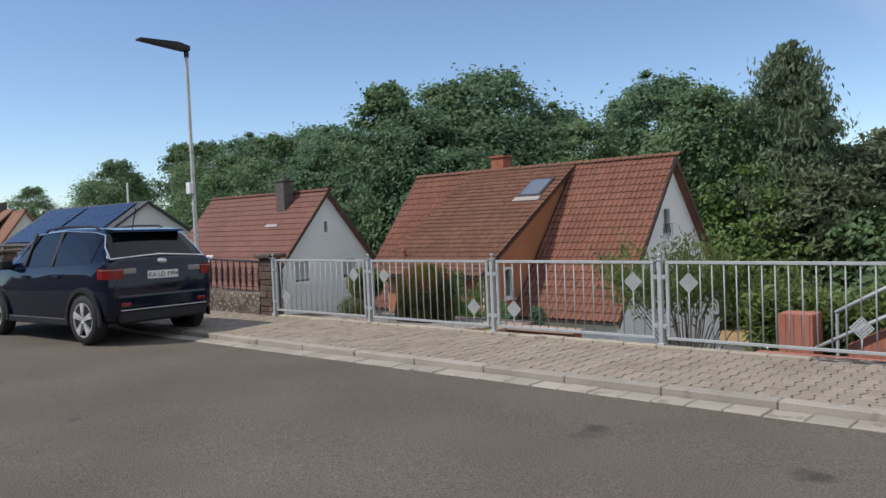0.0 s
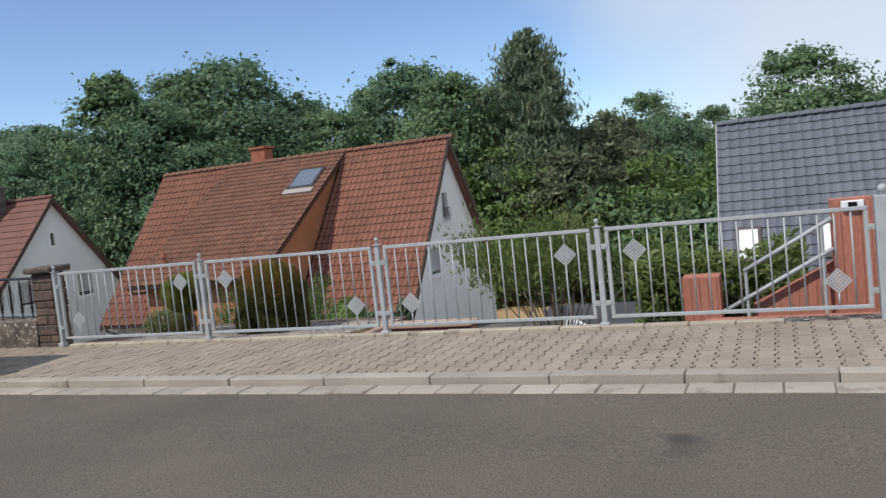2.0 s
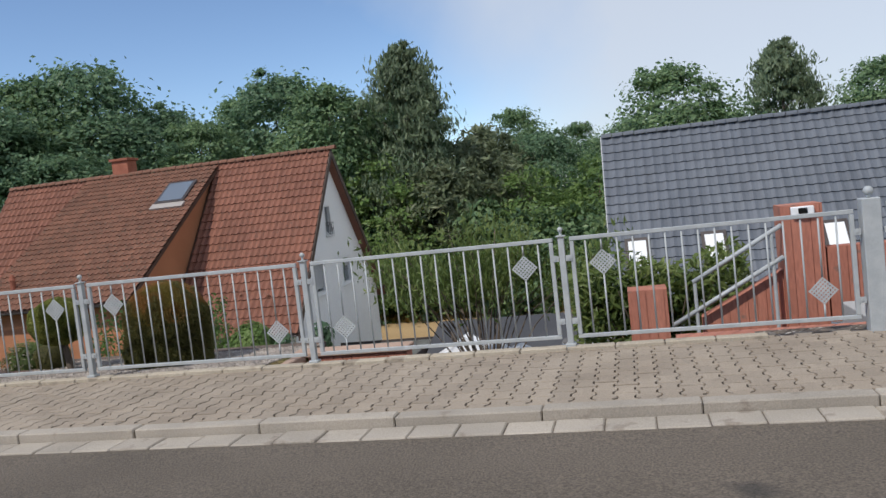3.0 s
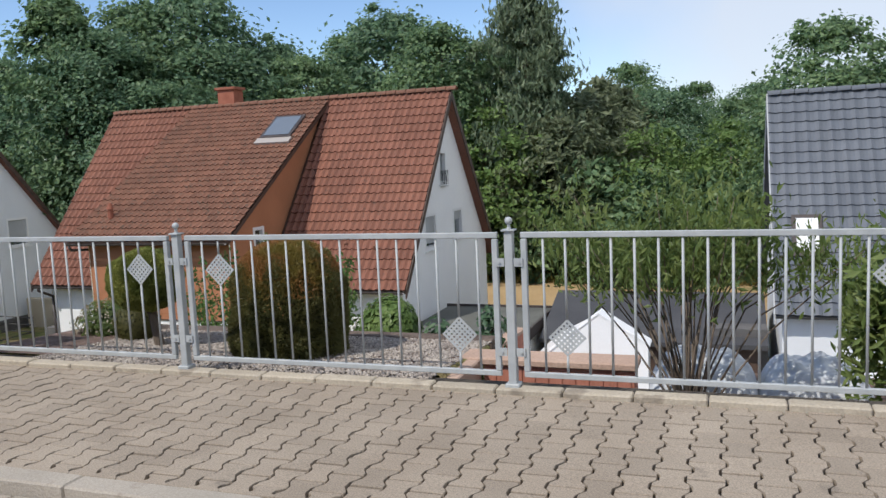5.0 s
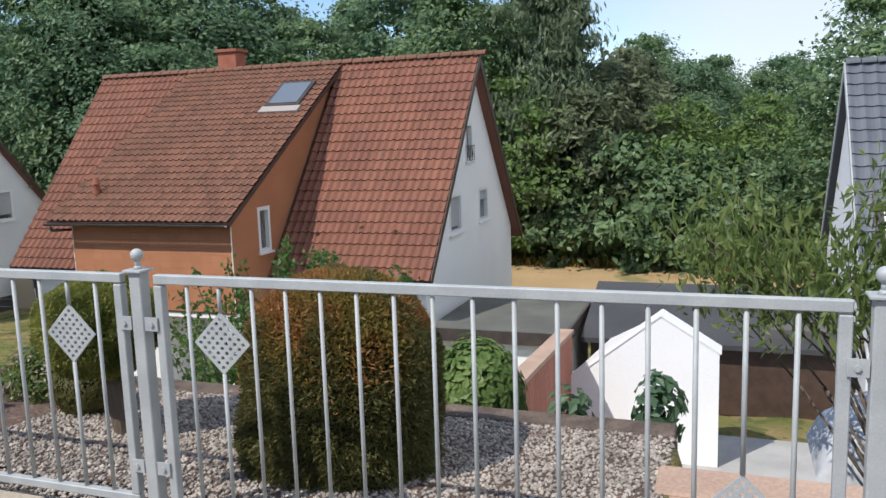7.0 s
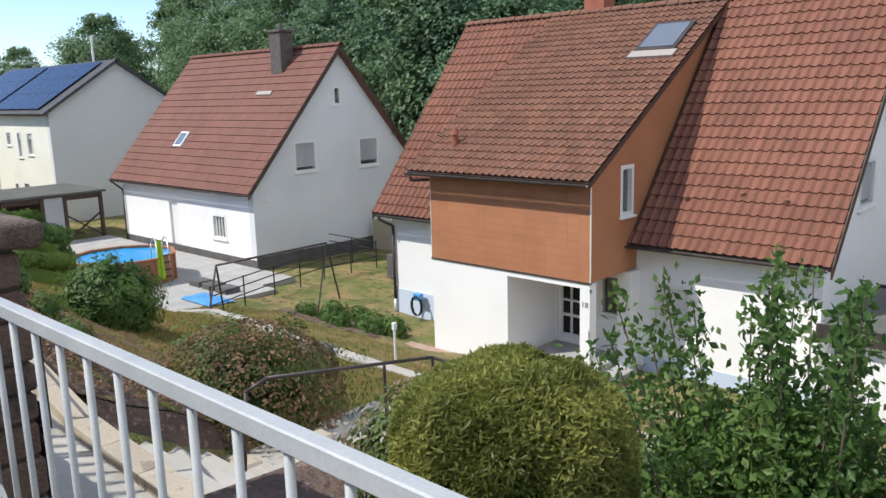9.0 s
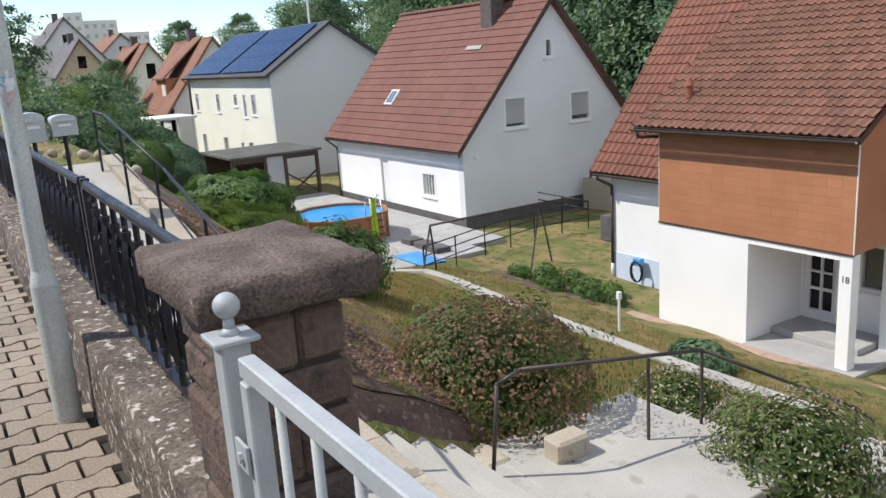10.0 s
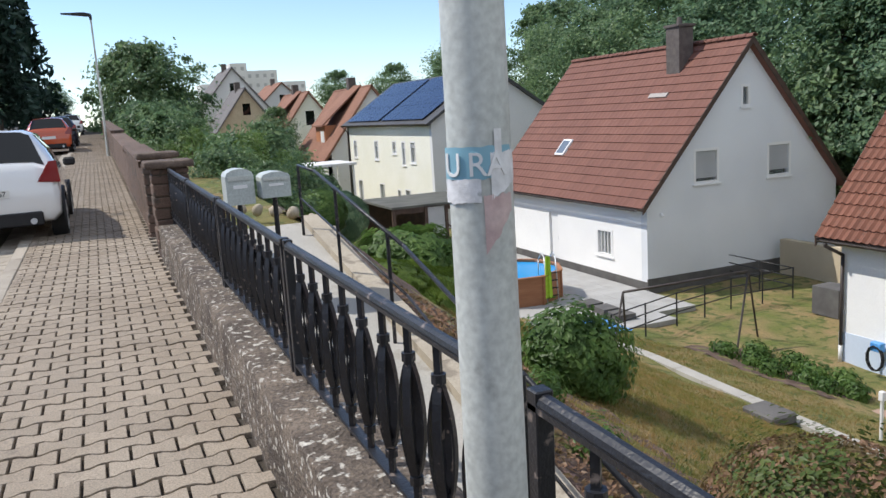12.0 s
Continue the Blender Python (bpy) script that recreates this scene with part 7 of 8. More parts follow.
ROWS = [  # kind, x, y, top
    ("oak", -58, 40, 9.8), ("dark", -51, 38, 6.8), ("dark", -26.5, 31.0, 5.6), ("ash", -33.0, 30.5, 10.8), ("dark", -30.5, 31.0, 8.6), ("oak", -31.5, 35.0, 10.6), ("dark", -28.8, 36.5, 11.3),
    ("oak", -31, 43, 8.4), ("dark", -26.4, 41.1, 8.8), ("oak", -21.8, 37.1, 7.0), ("ash", -23.1, 45.3, 9.7), ("dark", -18.8, 42.9, 10.1), ("oak", -14.3, 39.5, 8.4), ("birch", -9.6, 40.1, 10.2),
    ("grey", -6.2, 43.2, 4.6), ("grey", -6.6, 48, 5.6), ("oak", -7.6, 76.2, 9.0), ("oak", -2, 84, 7.4), ("dark", 4.0, 72, 6.4), ("light", -2.8, 40.5, 2.2), ("grey", -7.5, 38.6, 3.2),
    ("light", 1.5, 42.0, 2.4), ("oak", 5.4, 33.5, 6.0), ("birch", 11.9, 42.0, 7.6), ("oak", 18.5, 47, 6.4), ("oak", 26, 44, 7), ("light", 7.5, 41, 2.6), ("light", -11.5, 38.2, 3.8), ("dark", -12.0, 45, 8.4),
    ("oak", -17, 47, 8.8), ("dark", -36, 38, 9.0), ("oak", -40, 42, 7.5), ("dark", -3.0, 52, 5.0), ("oak", 2.0, 55, 4.2), ("dark", 9.5, 50, 4.8), ("oak", -44, 47, 7.0), ("ash", -88, 47, 12.5),
    ("oak", -92, 40, 10.0), ("dark", -70, 45, 11.2), ("dark", -62, 48, 11.6), ("oak", -77, 44, 11.0), ("oak", -140, 38, 8.6), ("dark", -54, 44, 10.6), ("oak", -104, 48, 9.5), ("dark", -48, 40, 9.4), ("oak", -66, 40, 8.6),
    ("light", -25.0, 36.0, 4.0), ("oak", -150, 52, 10), ("dark", -120, 50, 9),
]
for i, (k, x, y, top) in enumerate(ROWS):
    hh = {"light": 9.0, "grey": 10.0}.get(k, 15.0)
    s = (top + 5.6) / hh
    put(KIND[k], USED, x, y, -5.55, s, i * 1.9, max(s, 0.82) * (1.08 if k != "birch" else 0.95))
srng = random.Random(3)
for i in range(46):
    x = -46 + i * 1.55 + srng.uniform(-0.6, 0.6)
    put(KIND["bush"], USED, x, 38.6 + srng.uniform(-0.8, 1.6) + (3.0 if x < -16 else 0), -5.5, srng.uniform(0.85, 1.5), srng.uniform(0, 6))
for i in range(12):
    put(KIND["bush"], USED, -45 + i * 2.2, 30.5 + srng.uniform(-1, 1) + (4 if i > 6 else 0), -5.5, srng.uniform(0.9, 1.5), srng.uniform(0, 6))
# plants along the street, far off
maple = tree(21, "large round dark green street tree", "leaf_wood", h=12, radius=6.0, base=1.8, clumps=200, per=80, leaf=0.34, group="street trees")
maple.matrix_basis = pose(-80, 3.6, -0.6) @ Matrix.Diagonal((0.72, 0.72, 0.74, 1))
spr = thing("spruce", (0, 0, 0), "tall dark blue-green spruce", "tree", "street trees")
b = bmesh.new()
rod(b, (0, 0, -0.3), (0, 0, 15), 0.3, 0.03, 9)
part("trunk", b, "bark", spr)
rng = np.random.default_rng(5)
pp, oo = [], []
for k in range(60):
    z = 1.2 + 13.4 * k / 60
    q = 3.6 * (1 - k / 62)
    for a in np.linspace(0, math.tau, 9, endpoint=False) + k * 0.7:
        t = rng.uniform(0.1, 1, 26)
        p = np.stack([np.cos(a + rng.normal(0, 0.08, 26)) * q * t, np.sin(a + rng.normal(0, 0.08, 26)) * q * t, z - 0.5 * t * t * q * 0.4 + rng.normal(0, 0.06, 26)], 1)
        pp.append(p)
leaves("crown", np.concatenate(pp), 0.26, "needle", spr, seed=9, long=2.0)
spr.matrix_basis = pose(-78, -7.3, 1.2) @ Matrix.Scale(1.55, 4)
copy_thing_plain(spr, pose(-92, -10.5, 1.4, 0, 0, 40) @ Matrix.Scale(1.4, 4))
put(KIND["dark"], USED, -62, -8.5, -0.3, 0.5, 1.0)
put(KIND["oak"], USED, -90, -3.5, -0.3, 0.42, 2.0)
for i, (k, x, y, z, s) in enumerate((("light", -36, 2.6, -1.2, 0.28), ("light", -33, 4.2, -2.0, 0.34), ("bush", -29, 2.6, -0.8, 0.42), ("bush", -42, 2.4, -0.6, 0.62), ("dark", -55, 2.0, -0.6, 0.24),
                                     ("bush", -38, 5.2, -1.8, 0.75), ("light", -46, 4.0, -1.6, 0.36), ("oak", -84, 15.5, -5, 0.5), ("bush", -47, 7.5, -3.2, 0.8), ("bush", -52, 10.2, -4.2, 0.7), ("bush", -24, 2.8, -0.9, 0.35),
                                     ("dark", -72, 13.5, -5.2, 0.36), ("bush", -60, 6.5, -3.2, 0.9), ("bush", -50, 2.2, -0.8, 0.8), ("oak", -100, 9, -4, 0.6), ("bush", -66, 4, -1.5, 1.1))):
    put(KIND[k], USED, x, y, z, s, i * 1.3, s)


def shrub(name, label, c, rad, material, n, size, seed, group="garden shrubs", core=0.78, lift=0.3, long=1.5, inner=0.72, flatten=0.0, second=None, bumpy=0.10, category="shrub", spike=0.0, square=2.0, crown=-0.25):
    """A rounded bush: a solid core, coloured dark as inner shade, under a shell of single leaves."""
    f = thing(name, (c[0], c[1], c[2] - rad[2]), label, category, group)
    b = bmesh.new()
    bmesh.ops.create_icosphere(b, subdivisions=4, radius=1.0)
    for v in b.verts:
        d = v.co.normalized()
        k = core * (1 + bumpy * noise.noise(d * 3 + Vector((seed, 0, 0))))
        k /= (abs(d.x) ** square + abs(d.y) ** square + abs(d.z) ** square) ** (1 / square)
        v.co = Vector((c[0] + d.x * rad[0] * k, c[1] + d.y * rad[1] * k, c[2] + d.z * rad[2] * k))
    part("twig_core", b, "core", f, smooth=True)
    rng = np.random.default_rng(seed)
    p, d = blob_points(rng, n, (1, 1, 1), inner)
    wob = np.array([1 + bumpy * noise.noise(Vector(q) * 3 + Vector((seed, 0, 0))) for q in d])[:, None]
    full = lambda q: 1 / (np.abs(q) ** square).sum(1, keepdims=True) ** (1 / square)
    p = p * wob * full(d) * np.array(rad) + np.array(c)
    leaves("foliage", p, size, material, f, seed=seed, out=d, lift=lift, long=long, spike=spike)
    if second:
        mat2, n2, size2, lab2 = second
        p2, d2 = blob_points(rng, n2, (1, 1, 1), 0.93)
        up = d2[:, 2] > crown + rng.normal(0, 0.12, n2)
        p2 = (p2 * full(d2))[up] * np.array(rad) * 1.02 + np.array(c)
        leaves("bloom_layer", p2, size2, mat2, f, lab2, seed=seed + 1, out=d2[up], long=long if spike else 1.5, spike=spike)
    return f


# clipped thuja dome, half scorched brown, and the clipped ball on a stem
shrub("thuja", "clipped dome-shaped thuja with scorched brown patches", (-2.05, 0.86, 0.20), (0.455, 0.41, 0.64), "leaf_thuja", 95000, 0.0085, 31, "clipped shrubs", core=0.86, long=4.0, inner=0.84, bumpy=0.12, spike=0.9, square=2.5,
      second=("leaf_scorched", 80000, 0.0085, "scorched rust-brown tips"), crown=0.50)
tb = shrub("topiary", "clipped yellow-green ball shrub on a short stem", (-3.44, 0.88, 0.52), (0.32, 0.315, 0.268), "leaf_box", 70000, 0.0095, 32, "clipped shrubs", core=0.88, long=3.0, inner=0.88, bumpy=0.10, spike=0.4)
b = bmesh.new()
rod(b, (-3.30, 0.88, -0.3), (-3.36, 0.88, 0.02), 0.048, 0.042, 9)
rod(b, (-3.36, 0.88, 0.0), (-3.40, 0.88, 0.22), 0.042, 0.036, 9)
for dx, dy in ((-0.16, 0.05), (0.12, -0.04), (-0.02, 0.14)):
    rod(b, (-3.40, 0.88, 0.20), (-3.42 + dx, 0.88 + dy, 0.42), 0.028, 0.016, 7)
part("stem", b, "bark", tb)
shrub("dwarf_shrub", "low clipped green shrub under the ball shrub", (-3.85, 1.2, 0.06), (0.22, 0.20, 0.20), "leaf_thuja", 9000, 0.014, 33, core=0.85)
shrub("flower_bush", "low bush with faded cream blooms behind the fence", (-4.35, 1.45, -0.02), (0.36, 0.3, 0.26), "leaf_rust", 5000, 0.026, 34, core=0.4, inner=0.2, second=("leaf_white", 500, 0.022, "small cream blooms"), bumpy=0.5)
# tall leafy shrub
rs = thing("leafy_shrub", (-3.5, 3.0, -2.6), "tall open shrub with rounded green leaves", "shrub", "garden shrubs")
rng = np.random.default_rng(41)
b = bmesh.new()
tips = []
for k in range(70):
    a, q = rng.uniform(0, math.tau), rng.uniform(0.1, 1.3)
    p0 = Vector((-3.5 + rng.uniform(-0.2, 0.2), 3.0, -2.5))
    hgt = rng.uniform(2.1, 3.2) * (1 - 0.10 * q)
    p1 = p0 + Vector((math.cos(a) * q * 0.5, math.sin(a) * q * 0.5, hgt * 0.55))
    p2 = p0 + Vector((math.cos(a) * q, math.sin(a) * q, hgt))
    rod(b, p0, p1, 0.014, 0.009, 5)
    rod(b, p1, p2, 0.009, 0.003, 5)
    for t in np.linspace(0.15, 1, 30):
        w = p0.lerp(p1, t * 2) if t < 0.5 else p1.lerp(p2, t * 2 - 1)
        for _ in range(13):
            tips.append(np.array(w) + rng.normal(0, 0.035 + 0.07 * (1 - t), 3))
part("stem", b, "bark", rs)
leaves("foliage", np.array(tips), 0.036, "leaf_bush", rs, seed=42, long=1.5)
pp, _ = blob_points(rng, 26000, (0.95, 0.8, 1.0), 0.2)
leaves("inner_foliage", pp + np.array((-3.5, 3.1, -1.0)), 0.034, "leaf_bush", rs, seed=43)
shrub("low_shrub", "low bright green shrub at the gravel bed's edge", (-1.95, 2.6, -0.32), (0.33, 0.32, 0.42), "leaf_light", 5200, 0.05, 44, core=0.6, inner=0.5)
for i, (x, y, z) in enumerate(((-1.2, 1.95, -0.12), (-0.72, 2.0, 0.0))):
    shrub("laurel_shrub", "small shrub with dark glossy leaves", (x, y, z - 0.1), (0.15, 0.14, 0.27), "leaf_dark", 230, 0.055, 45 + i, core=0.2, inner=0.3)
# peach tree with bare stems
pt = thing("peach_tree", (0.85, 4.0, -1.45), "small peach tree with long drooping leaves and bare stems", "tree", "garden trees")
b = bmesh.new()
rng = np.random.default_rng(51)
pts = []
for k in range(36):
    a = rng.uniform(0, math.tau)
    q = rng.uniform(0.3, 1.75)
    p0 = Vector((0.85 + rng.uniform(-0.1, 0.1), 4.0 + rng.uniform(-0.1, 0.1), -1.5))
    p1 = p0 + Vector((math.cos(a) * q * 0.45, math.sin(a) * q * 0.3, rng.uniform(0.9, 1.4)))
    p2 = p0 + Vector((math.cos(a) * q * 1.15, math.sin(a) * q * 0.5, rng.uniform(1.85, 2.5)))
    rod(b, p0, p1, 0.015, 0.009, 6)
    rod(b, p1, p2, 0.009, 0.003, 5)
    for t in np.linspace(0.45, 1.05, 16):
        w = p1.lerp(p2, t)
        for _ in range(10):
            pts.append(np.array(w) + rng.normal(0, 0.14, 3))
part("stem", b, "bark", pt, smooth=True)
leaves("foliage", np.array(pts), 0.040, "leaf_peach", pt, seed=52, long=2.8, droop=1.2)
rng2 = np.random.default_rng(53)
p3 = np.stack([rng2.uniform(2.2, 4.3, 7000), rng2.normal(3.05, 0.32, 7000), rng2.normal(-0.12, 0.34, 7000)], 1)
p3 = p3[p3[:, 1] > 2.72]
p3 = p3[p3[:, 2] < 0.44 + 0.12 * np.sin(p3[:, 0] * 5.0)]
lt = thing("laurel", (3.2, 3.05, -1.45), "spreading shrub with long green leaves behind the fence", "shrub", "garden shrubs")
for k in range(12):
    b = bmesh.new()
    a = k * 0.52
    rod(b, (3.2, 3.05, -1.5), (3.2 + 0.8 * math.cos(a), 3.05 + 0.4 * math.sin(a), 0.1), 0.02, 0.005, 5)
    part("stem", b, "bark", lt)
leaves("foliage", p3, 0.056, "leaf_peach", lt, seed=54, long=2.5, droop=0.2, lift=0.8)
# left garden
shrub("round_bush", "round leafy green bush on the lawn", (-14.7, 4.75, -1.75), (0.82, 0.82, 0.76), "leaf_bush", 9000, 0.062, 61, core=0.5, inner=0.35, bumpy=0.30)
shrub("flower_bush", "large bush with withered reddish blooms", (-10.35, 4.45, -2.1), (1.25, 1.05, 0.86), "leaf_rust", 24000, 0.038, 62, core=0.4, inner=0.12, second=("leaf_red", 7000, 0.04, "withered reddish blooms"), bumpy=0.95)
shrub("flower_bush", "bush of pale cream blooms beside the steps", (-7.55, 5.9, -2.55), (0.95, 0.85, 0.72), "leaf_rust", 12000, 0.035, 63, core=0.4, inner=0.1, second=("leaf_white", 2200, 0.026, "small cream blooms"), bumpy=0.5, long=2.5)
shrub("flower_bush", "low bush of pale blooms over the steps", (-9.3, 6.4, -2.75), (0.7, 0.6, 0.5), "leaf_rust", 4000, 0.035, 64, core=0.4, inner=0.1, second=("leaf_white", 1200, 0.028, "small cream blooms"), bumpy=0.5, long=2.5)
shrub("plant", "dark green leafy plant by the house wall", (-13.3, 11.6, -4.75), (0.75, 0.5, 0.42), "leaf_dark", 1600, 0.11, 65, core=0.6, inner=0.4, category="plant")
shrub("hedge", "dense green laurel hedge beside the pool", (-26.6, 7.0, -2.85), (2.3, 1.5, 1.15), "leaf_bush", 24000, 0.13, 66, square=2.8, core=0.55, inner=0.55, bumpy=0.35, category="hedge")
shrub("ground_cover", "mounded lime green ground cover", (-20.5, 4.6, -1.95), (2.6, 1.5, 0.42), "leaf_lime", 46000, 0.055, 67, core=0.5, inner=0.62, bumpy=0.45, category="ground cover")
shrub("ground_cover", "low lime green ground cover by the path", (-17.2, 3.1, -1.0), (1.5, 0.7, 0.35), "leaf_lime", 22000, 0.05, 68, core=0.5, inner=0.62, bumpy=0.45, category="ground cover")
shrub("clipped_shrub", "dark clipped rounded shrub near the shed", (-40.5, 9.0, -2.9), (1.5, 1.3, 1.2), "leaf_dark", 16000, 0.13, 69, core=0.84, inner=0.82)
shrub("clipped_shrub", "round clipped green shrub near the mailboxes", (-29.5, 5.4, -1.3), (0.8, 0.8, 0.75), "leaf_bush", 12000, 0.08, 70, core=0.84, inner=0.82)
shrub("clipped_shrub", "dark clipped hedge block beside the carport", (-53.5, 11.0, -2.9), (1.8, 1.8, 1.3), "leaf_dark", 16000, 0.14, 71, core=0.84, inner=0.82)
for i, (x, y, s) in enumerate(((-22.6, 14.4, 0.5), (-21.7, 14.6, 0.45), (-20.8, 14.3, 0.5), (-19.9, 14.5, 0.45), (-19.1, 14.2, 0.4), (-22.2, 15.2, 0.5), (-21.0, 15.3, 0.5), (-20.2, 15.1, 0.5), (-19.4, 15.2, 0.45), (-18.7, 14.7, 0.4), (-12.2, 2.9, 0.25), (-11.2, 2.8, 0.3), (-13.4, 3.0, 0.22))):
    shrub("bed_plant", "small green plant in a garden bed", (x, y, float(ground_z(x, y)) + 0.15), (s, s * 0.8, 0.26), "leaf_bush", 650, 0.075 if y > 10 else 0.04, 80 + i, "bed plants", core=0.2, inner=0.1, bumpy=0.5, category="plant")
# fallen leaves on the beds
rng = np.random.default_rng(91)
q = np.stack([rng.uniform(-14.4, -9.7, 2600), rng.uniform(2.15, 3.5, 2600)], 1)
fl = leaves("fallen_leaves", np.stack([q[:, 0], q[:, 1], ground_z(q[:, 0], q[:, 1]) + 0.11], 1), 0.045, "leaf_red", seed=92, lift=2.0)
tagged(fl, "dry reddish leaves fallen on the beds", "leaves", kind="stuff")
# grass
rng = np.random.default_rng(95)


def grass(name, x0, x1, y0, y1, n, blade, label):
    x, y = rng.uniform(x0, x1, n), rng.uniform(y0, y1, n)
    keep = ~((x > -9.7) & (x < -7.1) & (y < 13)) & ~((x < -9.6) & (y < 3.7) & (x > -15))
    x, y = x[keep], y[keep]
    z = garden_height(x, y)
    n = len(x)
    a, l = rng.uniform(0, math.tau, n), blade * rng.uniform(0.5, 1.4, n)
    v = np.empty((n, 3, 3), np.float32)
    dx, dy = np.cos(a) * blade * 0.12, np.sin(a) * blade * 0.12
    v[:, 0] = np.stack([x - dx, y - dy, z - 0.01], 1)
    v[:, 1] = np.stack([x + dx, y + dy, z - 0.01], 1)
    v[:, 2] = np.stack([x + rng.normal(0, 0.5, n) * l, y + rng.normal(0, 0.5, n) * l, z + l], 1)
    tagged(arrays(name, v.reshape(-1, 3), np.arange(n * 3).reshape(n, 3), "grass"), label, "grass", kind="stuff")


grass("grass", -25, -9.5, 3.6, 10.7, 150000, 0.05, "short half-dry lawn grass")
grass("grass", -26, -9.0, 11.3, 13.5, 22000, 0.055, "short half-dry lawn beside the house")
grass("tall_grass", -40, 25, 36.3, 38.6, 16000, 0.6, "tall grass along the wood's edge")

# ---- distant houses ----
def far_house(x0, x1, yf, yr, zr, ye, ze, roof, wall, label, dormer=False, ground=-5.5):
    f = thing("house", ((x0 + x1) / 2, yr, ground), label, "house", "distant houses")
    s = (zr - ze) / (yr - ye)
    zf = ze + (yf - ye) * s - 0.15
    yb = 2 * yr - yf
    for x, sg in ((x1, -1), (x0, 1)):
        b = bmesh.new()
        holed(b, gable(yf, yb, ground - 0.3, zf, zf, yr, zr - 0.15), [rect(yr - 0.5, zf + (zr - zf) * 0.35, yr + 0.5, zf + (zr - zf) * 0.62)], lambda u, v, d: (x + sg * d, u, v), 0.3)
        part("gable_wall", b, wall, f)
        b = bmesh.new()
        box(b, x + sg * 0.2 - 0.03, yr - 0.6, zf + (zr - zf) * 0.33, x + sg * 0.2 + 0.03, yr + 0.6, zf + (zr - zf) * 0.64)
        part("window", b, "carglass", f)
    b = bmesh.new()
    box(b, x0, yf, ground - 0.3, x1, yf + 0.3, zf)
    part("front_wall", b, wall, f)
    k = x0 + 1.2
    while k < x1 - 1.5:
        b = bmesh.new()
        box(b, k, yf - 0.03, zf - 1.9, k + 1.1, yf + 0.02, zf - 0.6)
        part("window", b, "carglass", f)
        k += 3.0
    for sg in (1, -1):
        roof_slab(f, x0 - 0.3, x1 + 0.3, yr - sg * (yr - ye), ze, yr, zr, 0.18, roof)
    if dormer:
        xm = (x0 + x1) / 2 + 1.0
        b = bmesh.new()
        box(b, xm - 1.6, ye + 1.2, ze + 1.0, xm + 1.6, yr - 0.6, ze + 3.0)
        part("dormer", b, "orange", f)
        b = bmesh.new()
        prism(b, [(0, ye + 0.9, ze + 2.9), (0, yr, zr), (0, yr, zr + 0.15), (0, ye + 0.9, ze + 3.05)], (xm - 1.9, 0, 0), (xm + 1.9, 0, 0))
        part("dormer_roof", b, roof, f)
        b = bmesh.new()
        box(b, xm + 0.2, ye + 1.15, ze + 1.3, xm + 1.3, ye + 1.22, ze + 2.5)
        part("window", b, "frame", f)
    b = bmesh.new()
    box(b, (x0 + x1) / 2 - 0.4, yr - 0.4, zr - 1, (x0 + x1) / 2 + 0.4, yr + 0.3, zr + 0.9)
    part("chimney", b, "greybrick", f)
    return f


far_house(-85, -73.8, 17.7, 22.0, 4.1, 17.2, -2.2, "fartile", "farwall", "white house with an orange tiled roof and a dormer", True)
far_house(-108, -96, 17.7, 22.0, 4.6, 17.2, -1.8, "fartile", "cream", "far house with a brown tiled roof", True)
far_house(-124, -113, 14.0, 18.0, 6.0, 13.5, 0.0, "fartilegrey", "beige", "far house with a grey-brown roof")
far_house(-142, -128, 14.0, 19.0, 9.6, 13.5, 3.0, "fartilegrey", "farwall", "far white house with a steep grey roof")
far_house(-160, -146, 24.0, 30.0, 8.0, 23.5, 2.0, "fartile", "farwall", "far white house with an orange roof")
far_house(-120, -104, -16.0, -12.0, 6.5, -16.5, 1.5, "fartilegrey", "farwall", "far house across the street", ground=-0.2)
far_house(-62, -51, 30, 35.0, 2.6, 29.5, -2.0, "fartilegrey", "farwall", "house with a grey roof behind the cream one")
for i, (x, y0, y1, top) in enumerate(((-262, 40.0, 45.0, 19.5), (-268, 45.5, 55.5, 17.5), (-274, 56.5, 66.0, 14.0), (-280, 33.0, 39.0, 14.5))):
    f = thing("apartment_block", (x - 6, (y0 + y1) / 2, -6), "pale high-rise apartment block on the horizon", "apartment block", "distant houses")
    b = bmesh.new()
    box(b, x - 12, y0, -6, x, y1, top)
    part("wall", b, "farwall", f)
    z = top - 2.2
    while z > 4:
        y = y0 + 0.8
        while y < y1 - 1.4:
            b = bmesh.new()
            box(b, x - 0.02, y, z, x + 0.05, y + 1.0, z + 1.1)
            part("window", b, "shutter", f)
            y += 2.4
        z -= 2.9
# Added block, never in view; closes the street side and shows in reflections.
plain_box("house_row", -40, -30, -0.3, 30, -20, 4.5, "beige", "unseen plain block added across the street", "house", bevel=0.05)

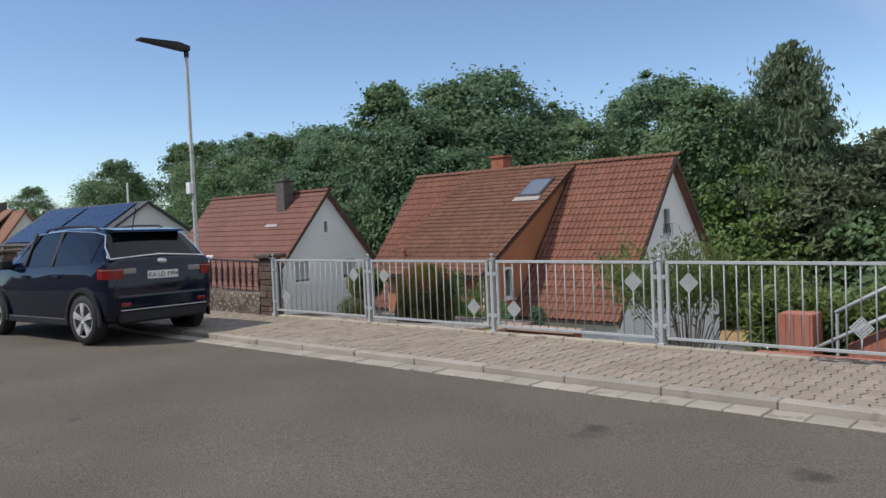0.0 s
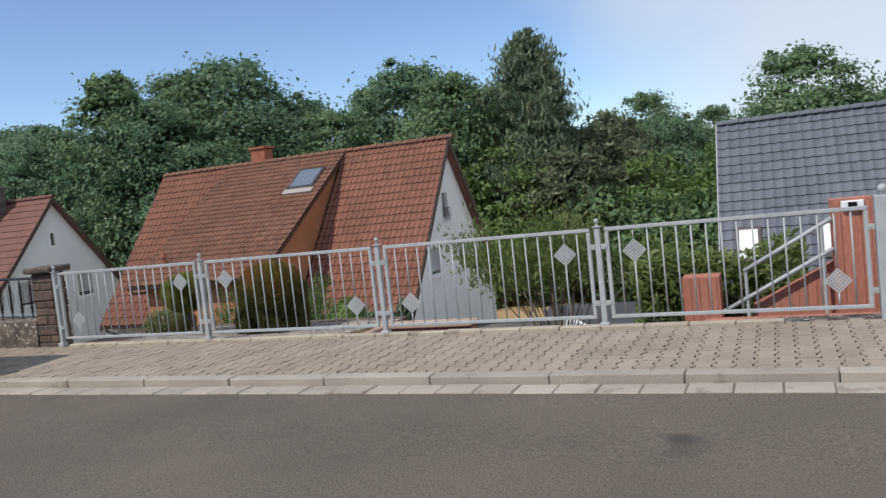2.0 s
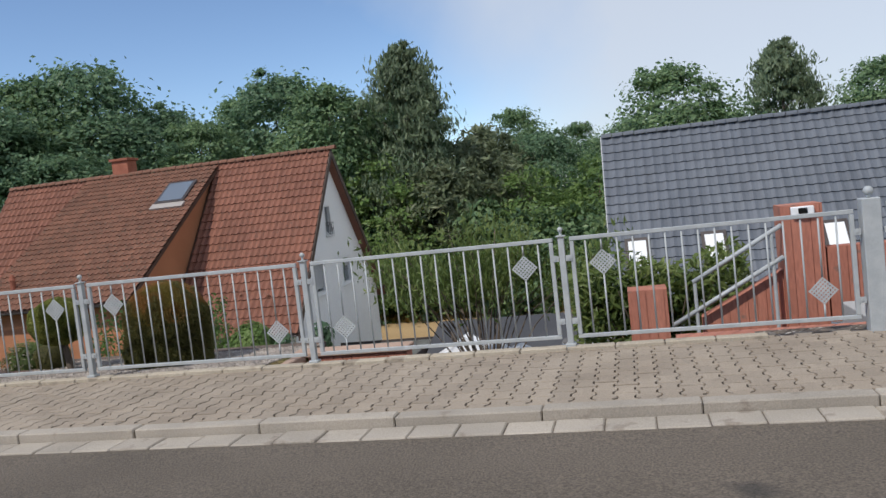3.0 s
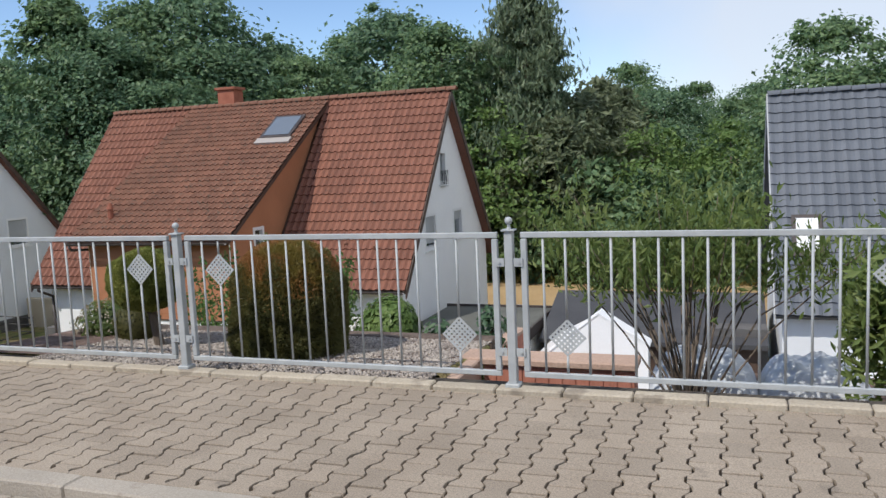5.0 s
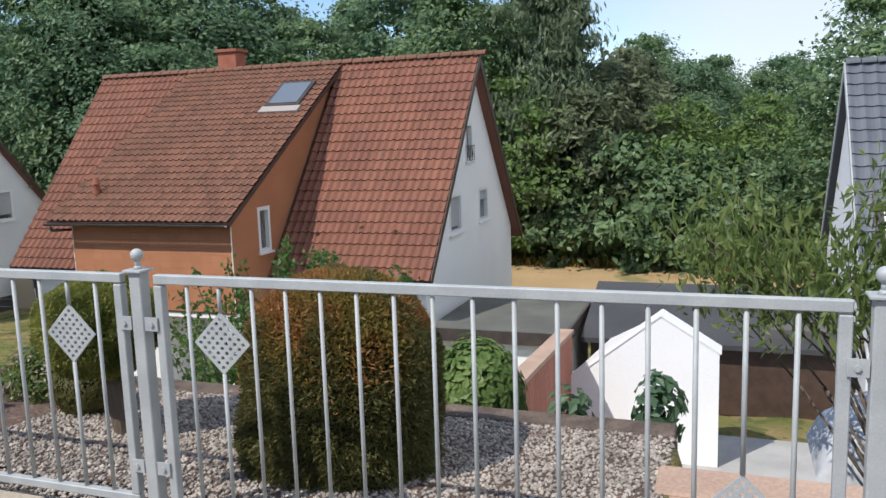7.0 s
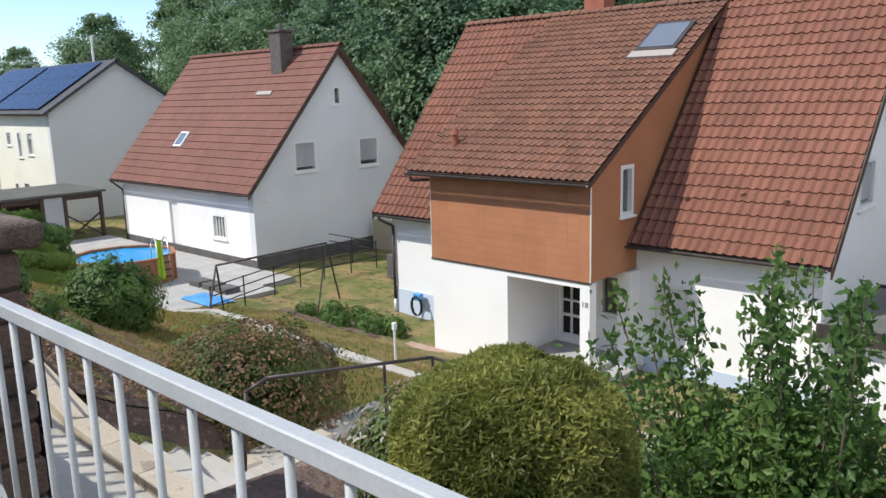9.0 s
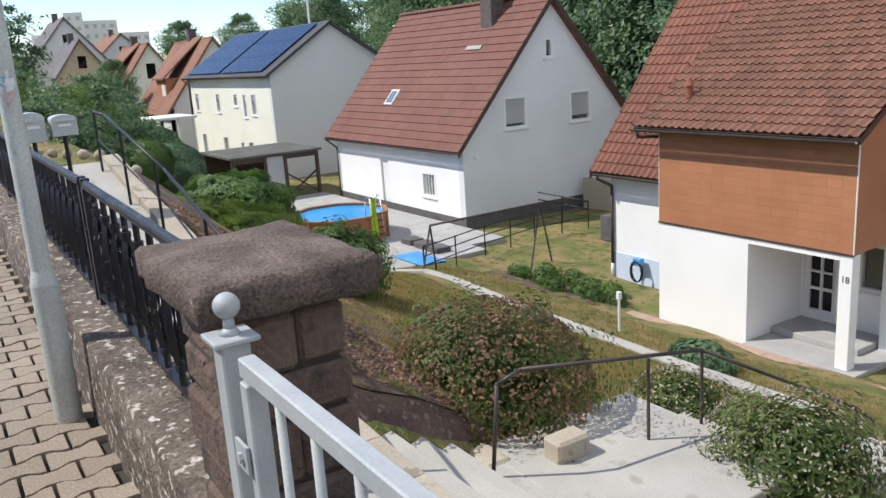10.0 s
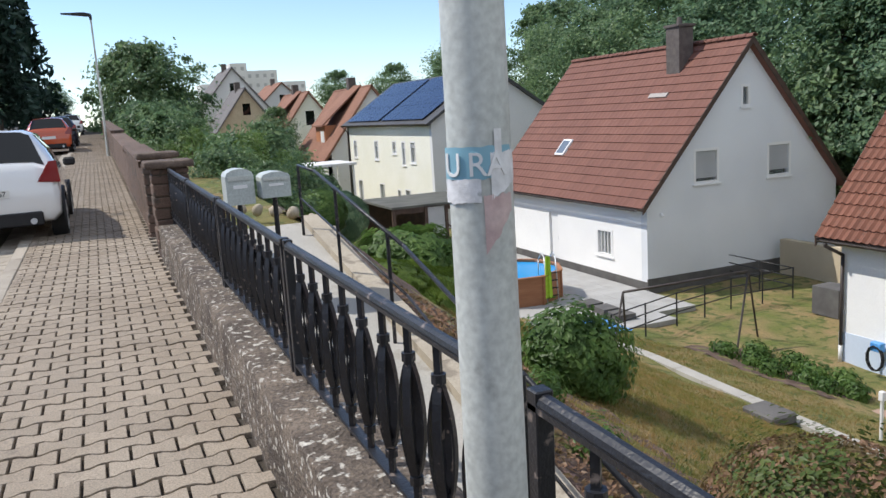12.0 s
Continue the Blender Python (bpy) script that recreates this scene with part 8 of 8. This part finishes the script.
# ---- pavement stones ----
def paver_mesh(px, py, gap=0.014):
    a = 0.014
    ys = np.array([-0.5, -0.36, -0.14, 0.14, 0.36, 0.5]) * (py - gap)
    off = np.array([a, a, -a, -a, a, a])
    right = [(px / 2 - 0.0062 + o, y) for o, y in zip(off, ys)]
    ring = right + [(-x, y) for x, y in reversed(right)]
    cx = [(x * 0.97, y * 0.975) for x, y in ring]
    n = len(ring)
    v = [(x, y, -0.04) for x, y in ring] + [(x, y, -0.003) for x, y in ring] + [(x, y, 0.0) for x, y in cx]
    f = []
    for r in range(2):
        for i in range(n):
            j = (i + 1) % n
            f.append((r * n + i, r * n + j, (r + 1) * n + j, (r + 1) * n + i))
    t = 2 * n
    for i in range(5):
        f.append((t + i, t + i + 1, t + n - 2 - i, t + n - 1 - i))
    return np.array(v), np.array(f)


PX, PY = 0.1433, 0.205
pv, pf = paver_mesh(PX, PY)
pm = bpy.data.meshes.new("paving_stone")
pm.from_pydata([tuple(q) for q in pv], [], [tuple(q) for q in pf])
pm.materials.append(M["paver_one"])
rng = random.Random(12)
rest = []
for i in range(-480, 62):
    x = i * PX
    j = 0
    y = 0.0 - (PY / 2 if i % 2 else 0)
    while True:
        left = y + PY / 2 - float(kerb_y(x))
        if left < 0.03:
            break
        cut = min(1.0, left / PY)
        yc = y + PY / 2 * (1 - cut)
        z = rng.uniform(-0.0035, 0.003) + float(rise(x))
        if -6.4 < x < -0.35:
            ob = new("paving_stone", pm)
            under(ob, PAVEMENT)
            ob.matrix_basis = pose(x, yc, z, rng.uniform(-0.5, 0.5), rng.uniform(-0.5, 0.5), rng.uniform(-0.6, 0.6)) @ Matrix.Diagonal((1, cut, 1, 1))
        else:
            rest.append((x, yc, z, cut))
        y -= PY
rest = np.array(rest)
grown = np.repeat(pv[None], len(rest), 0)
grown[:, :, 1] *= rest[:, 3:]
allv = (grown + rest[:, None, :3]).reshape(-1, 3)
allf = (pf[None] + (np.arange(len(rest)) * len(pv))[:, None, None]).reshape(-1, 4)
ob = arrays("paving_stones", allv, allf, "paver", PAVEMENT)
ob["kind"] = "stuff"
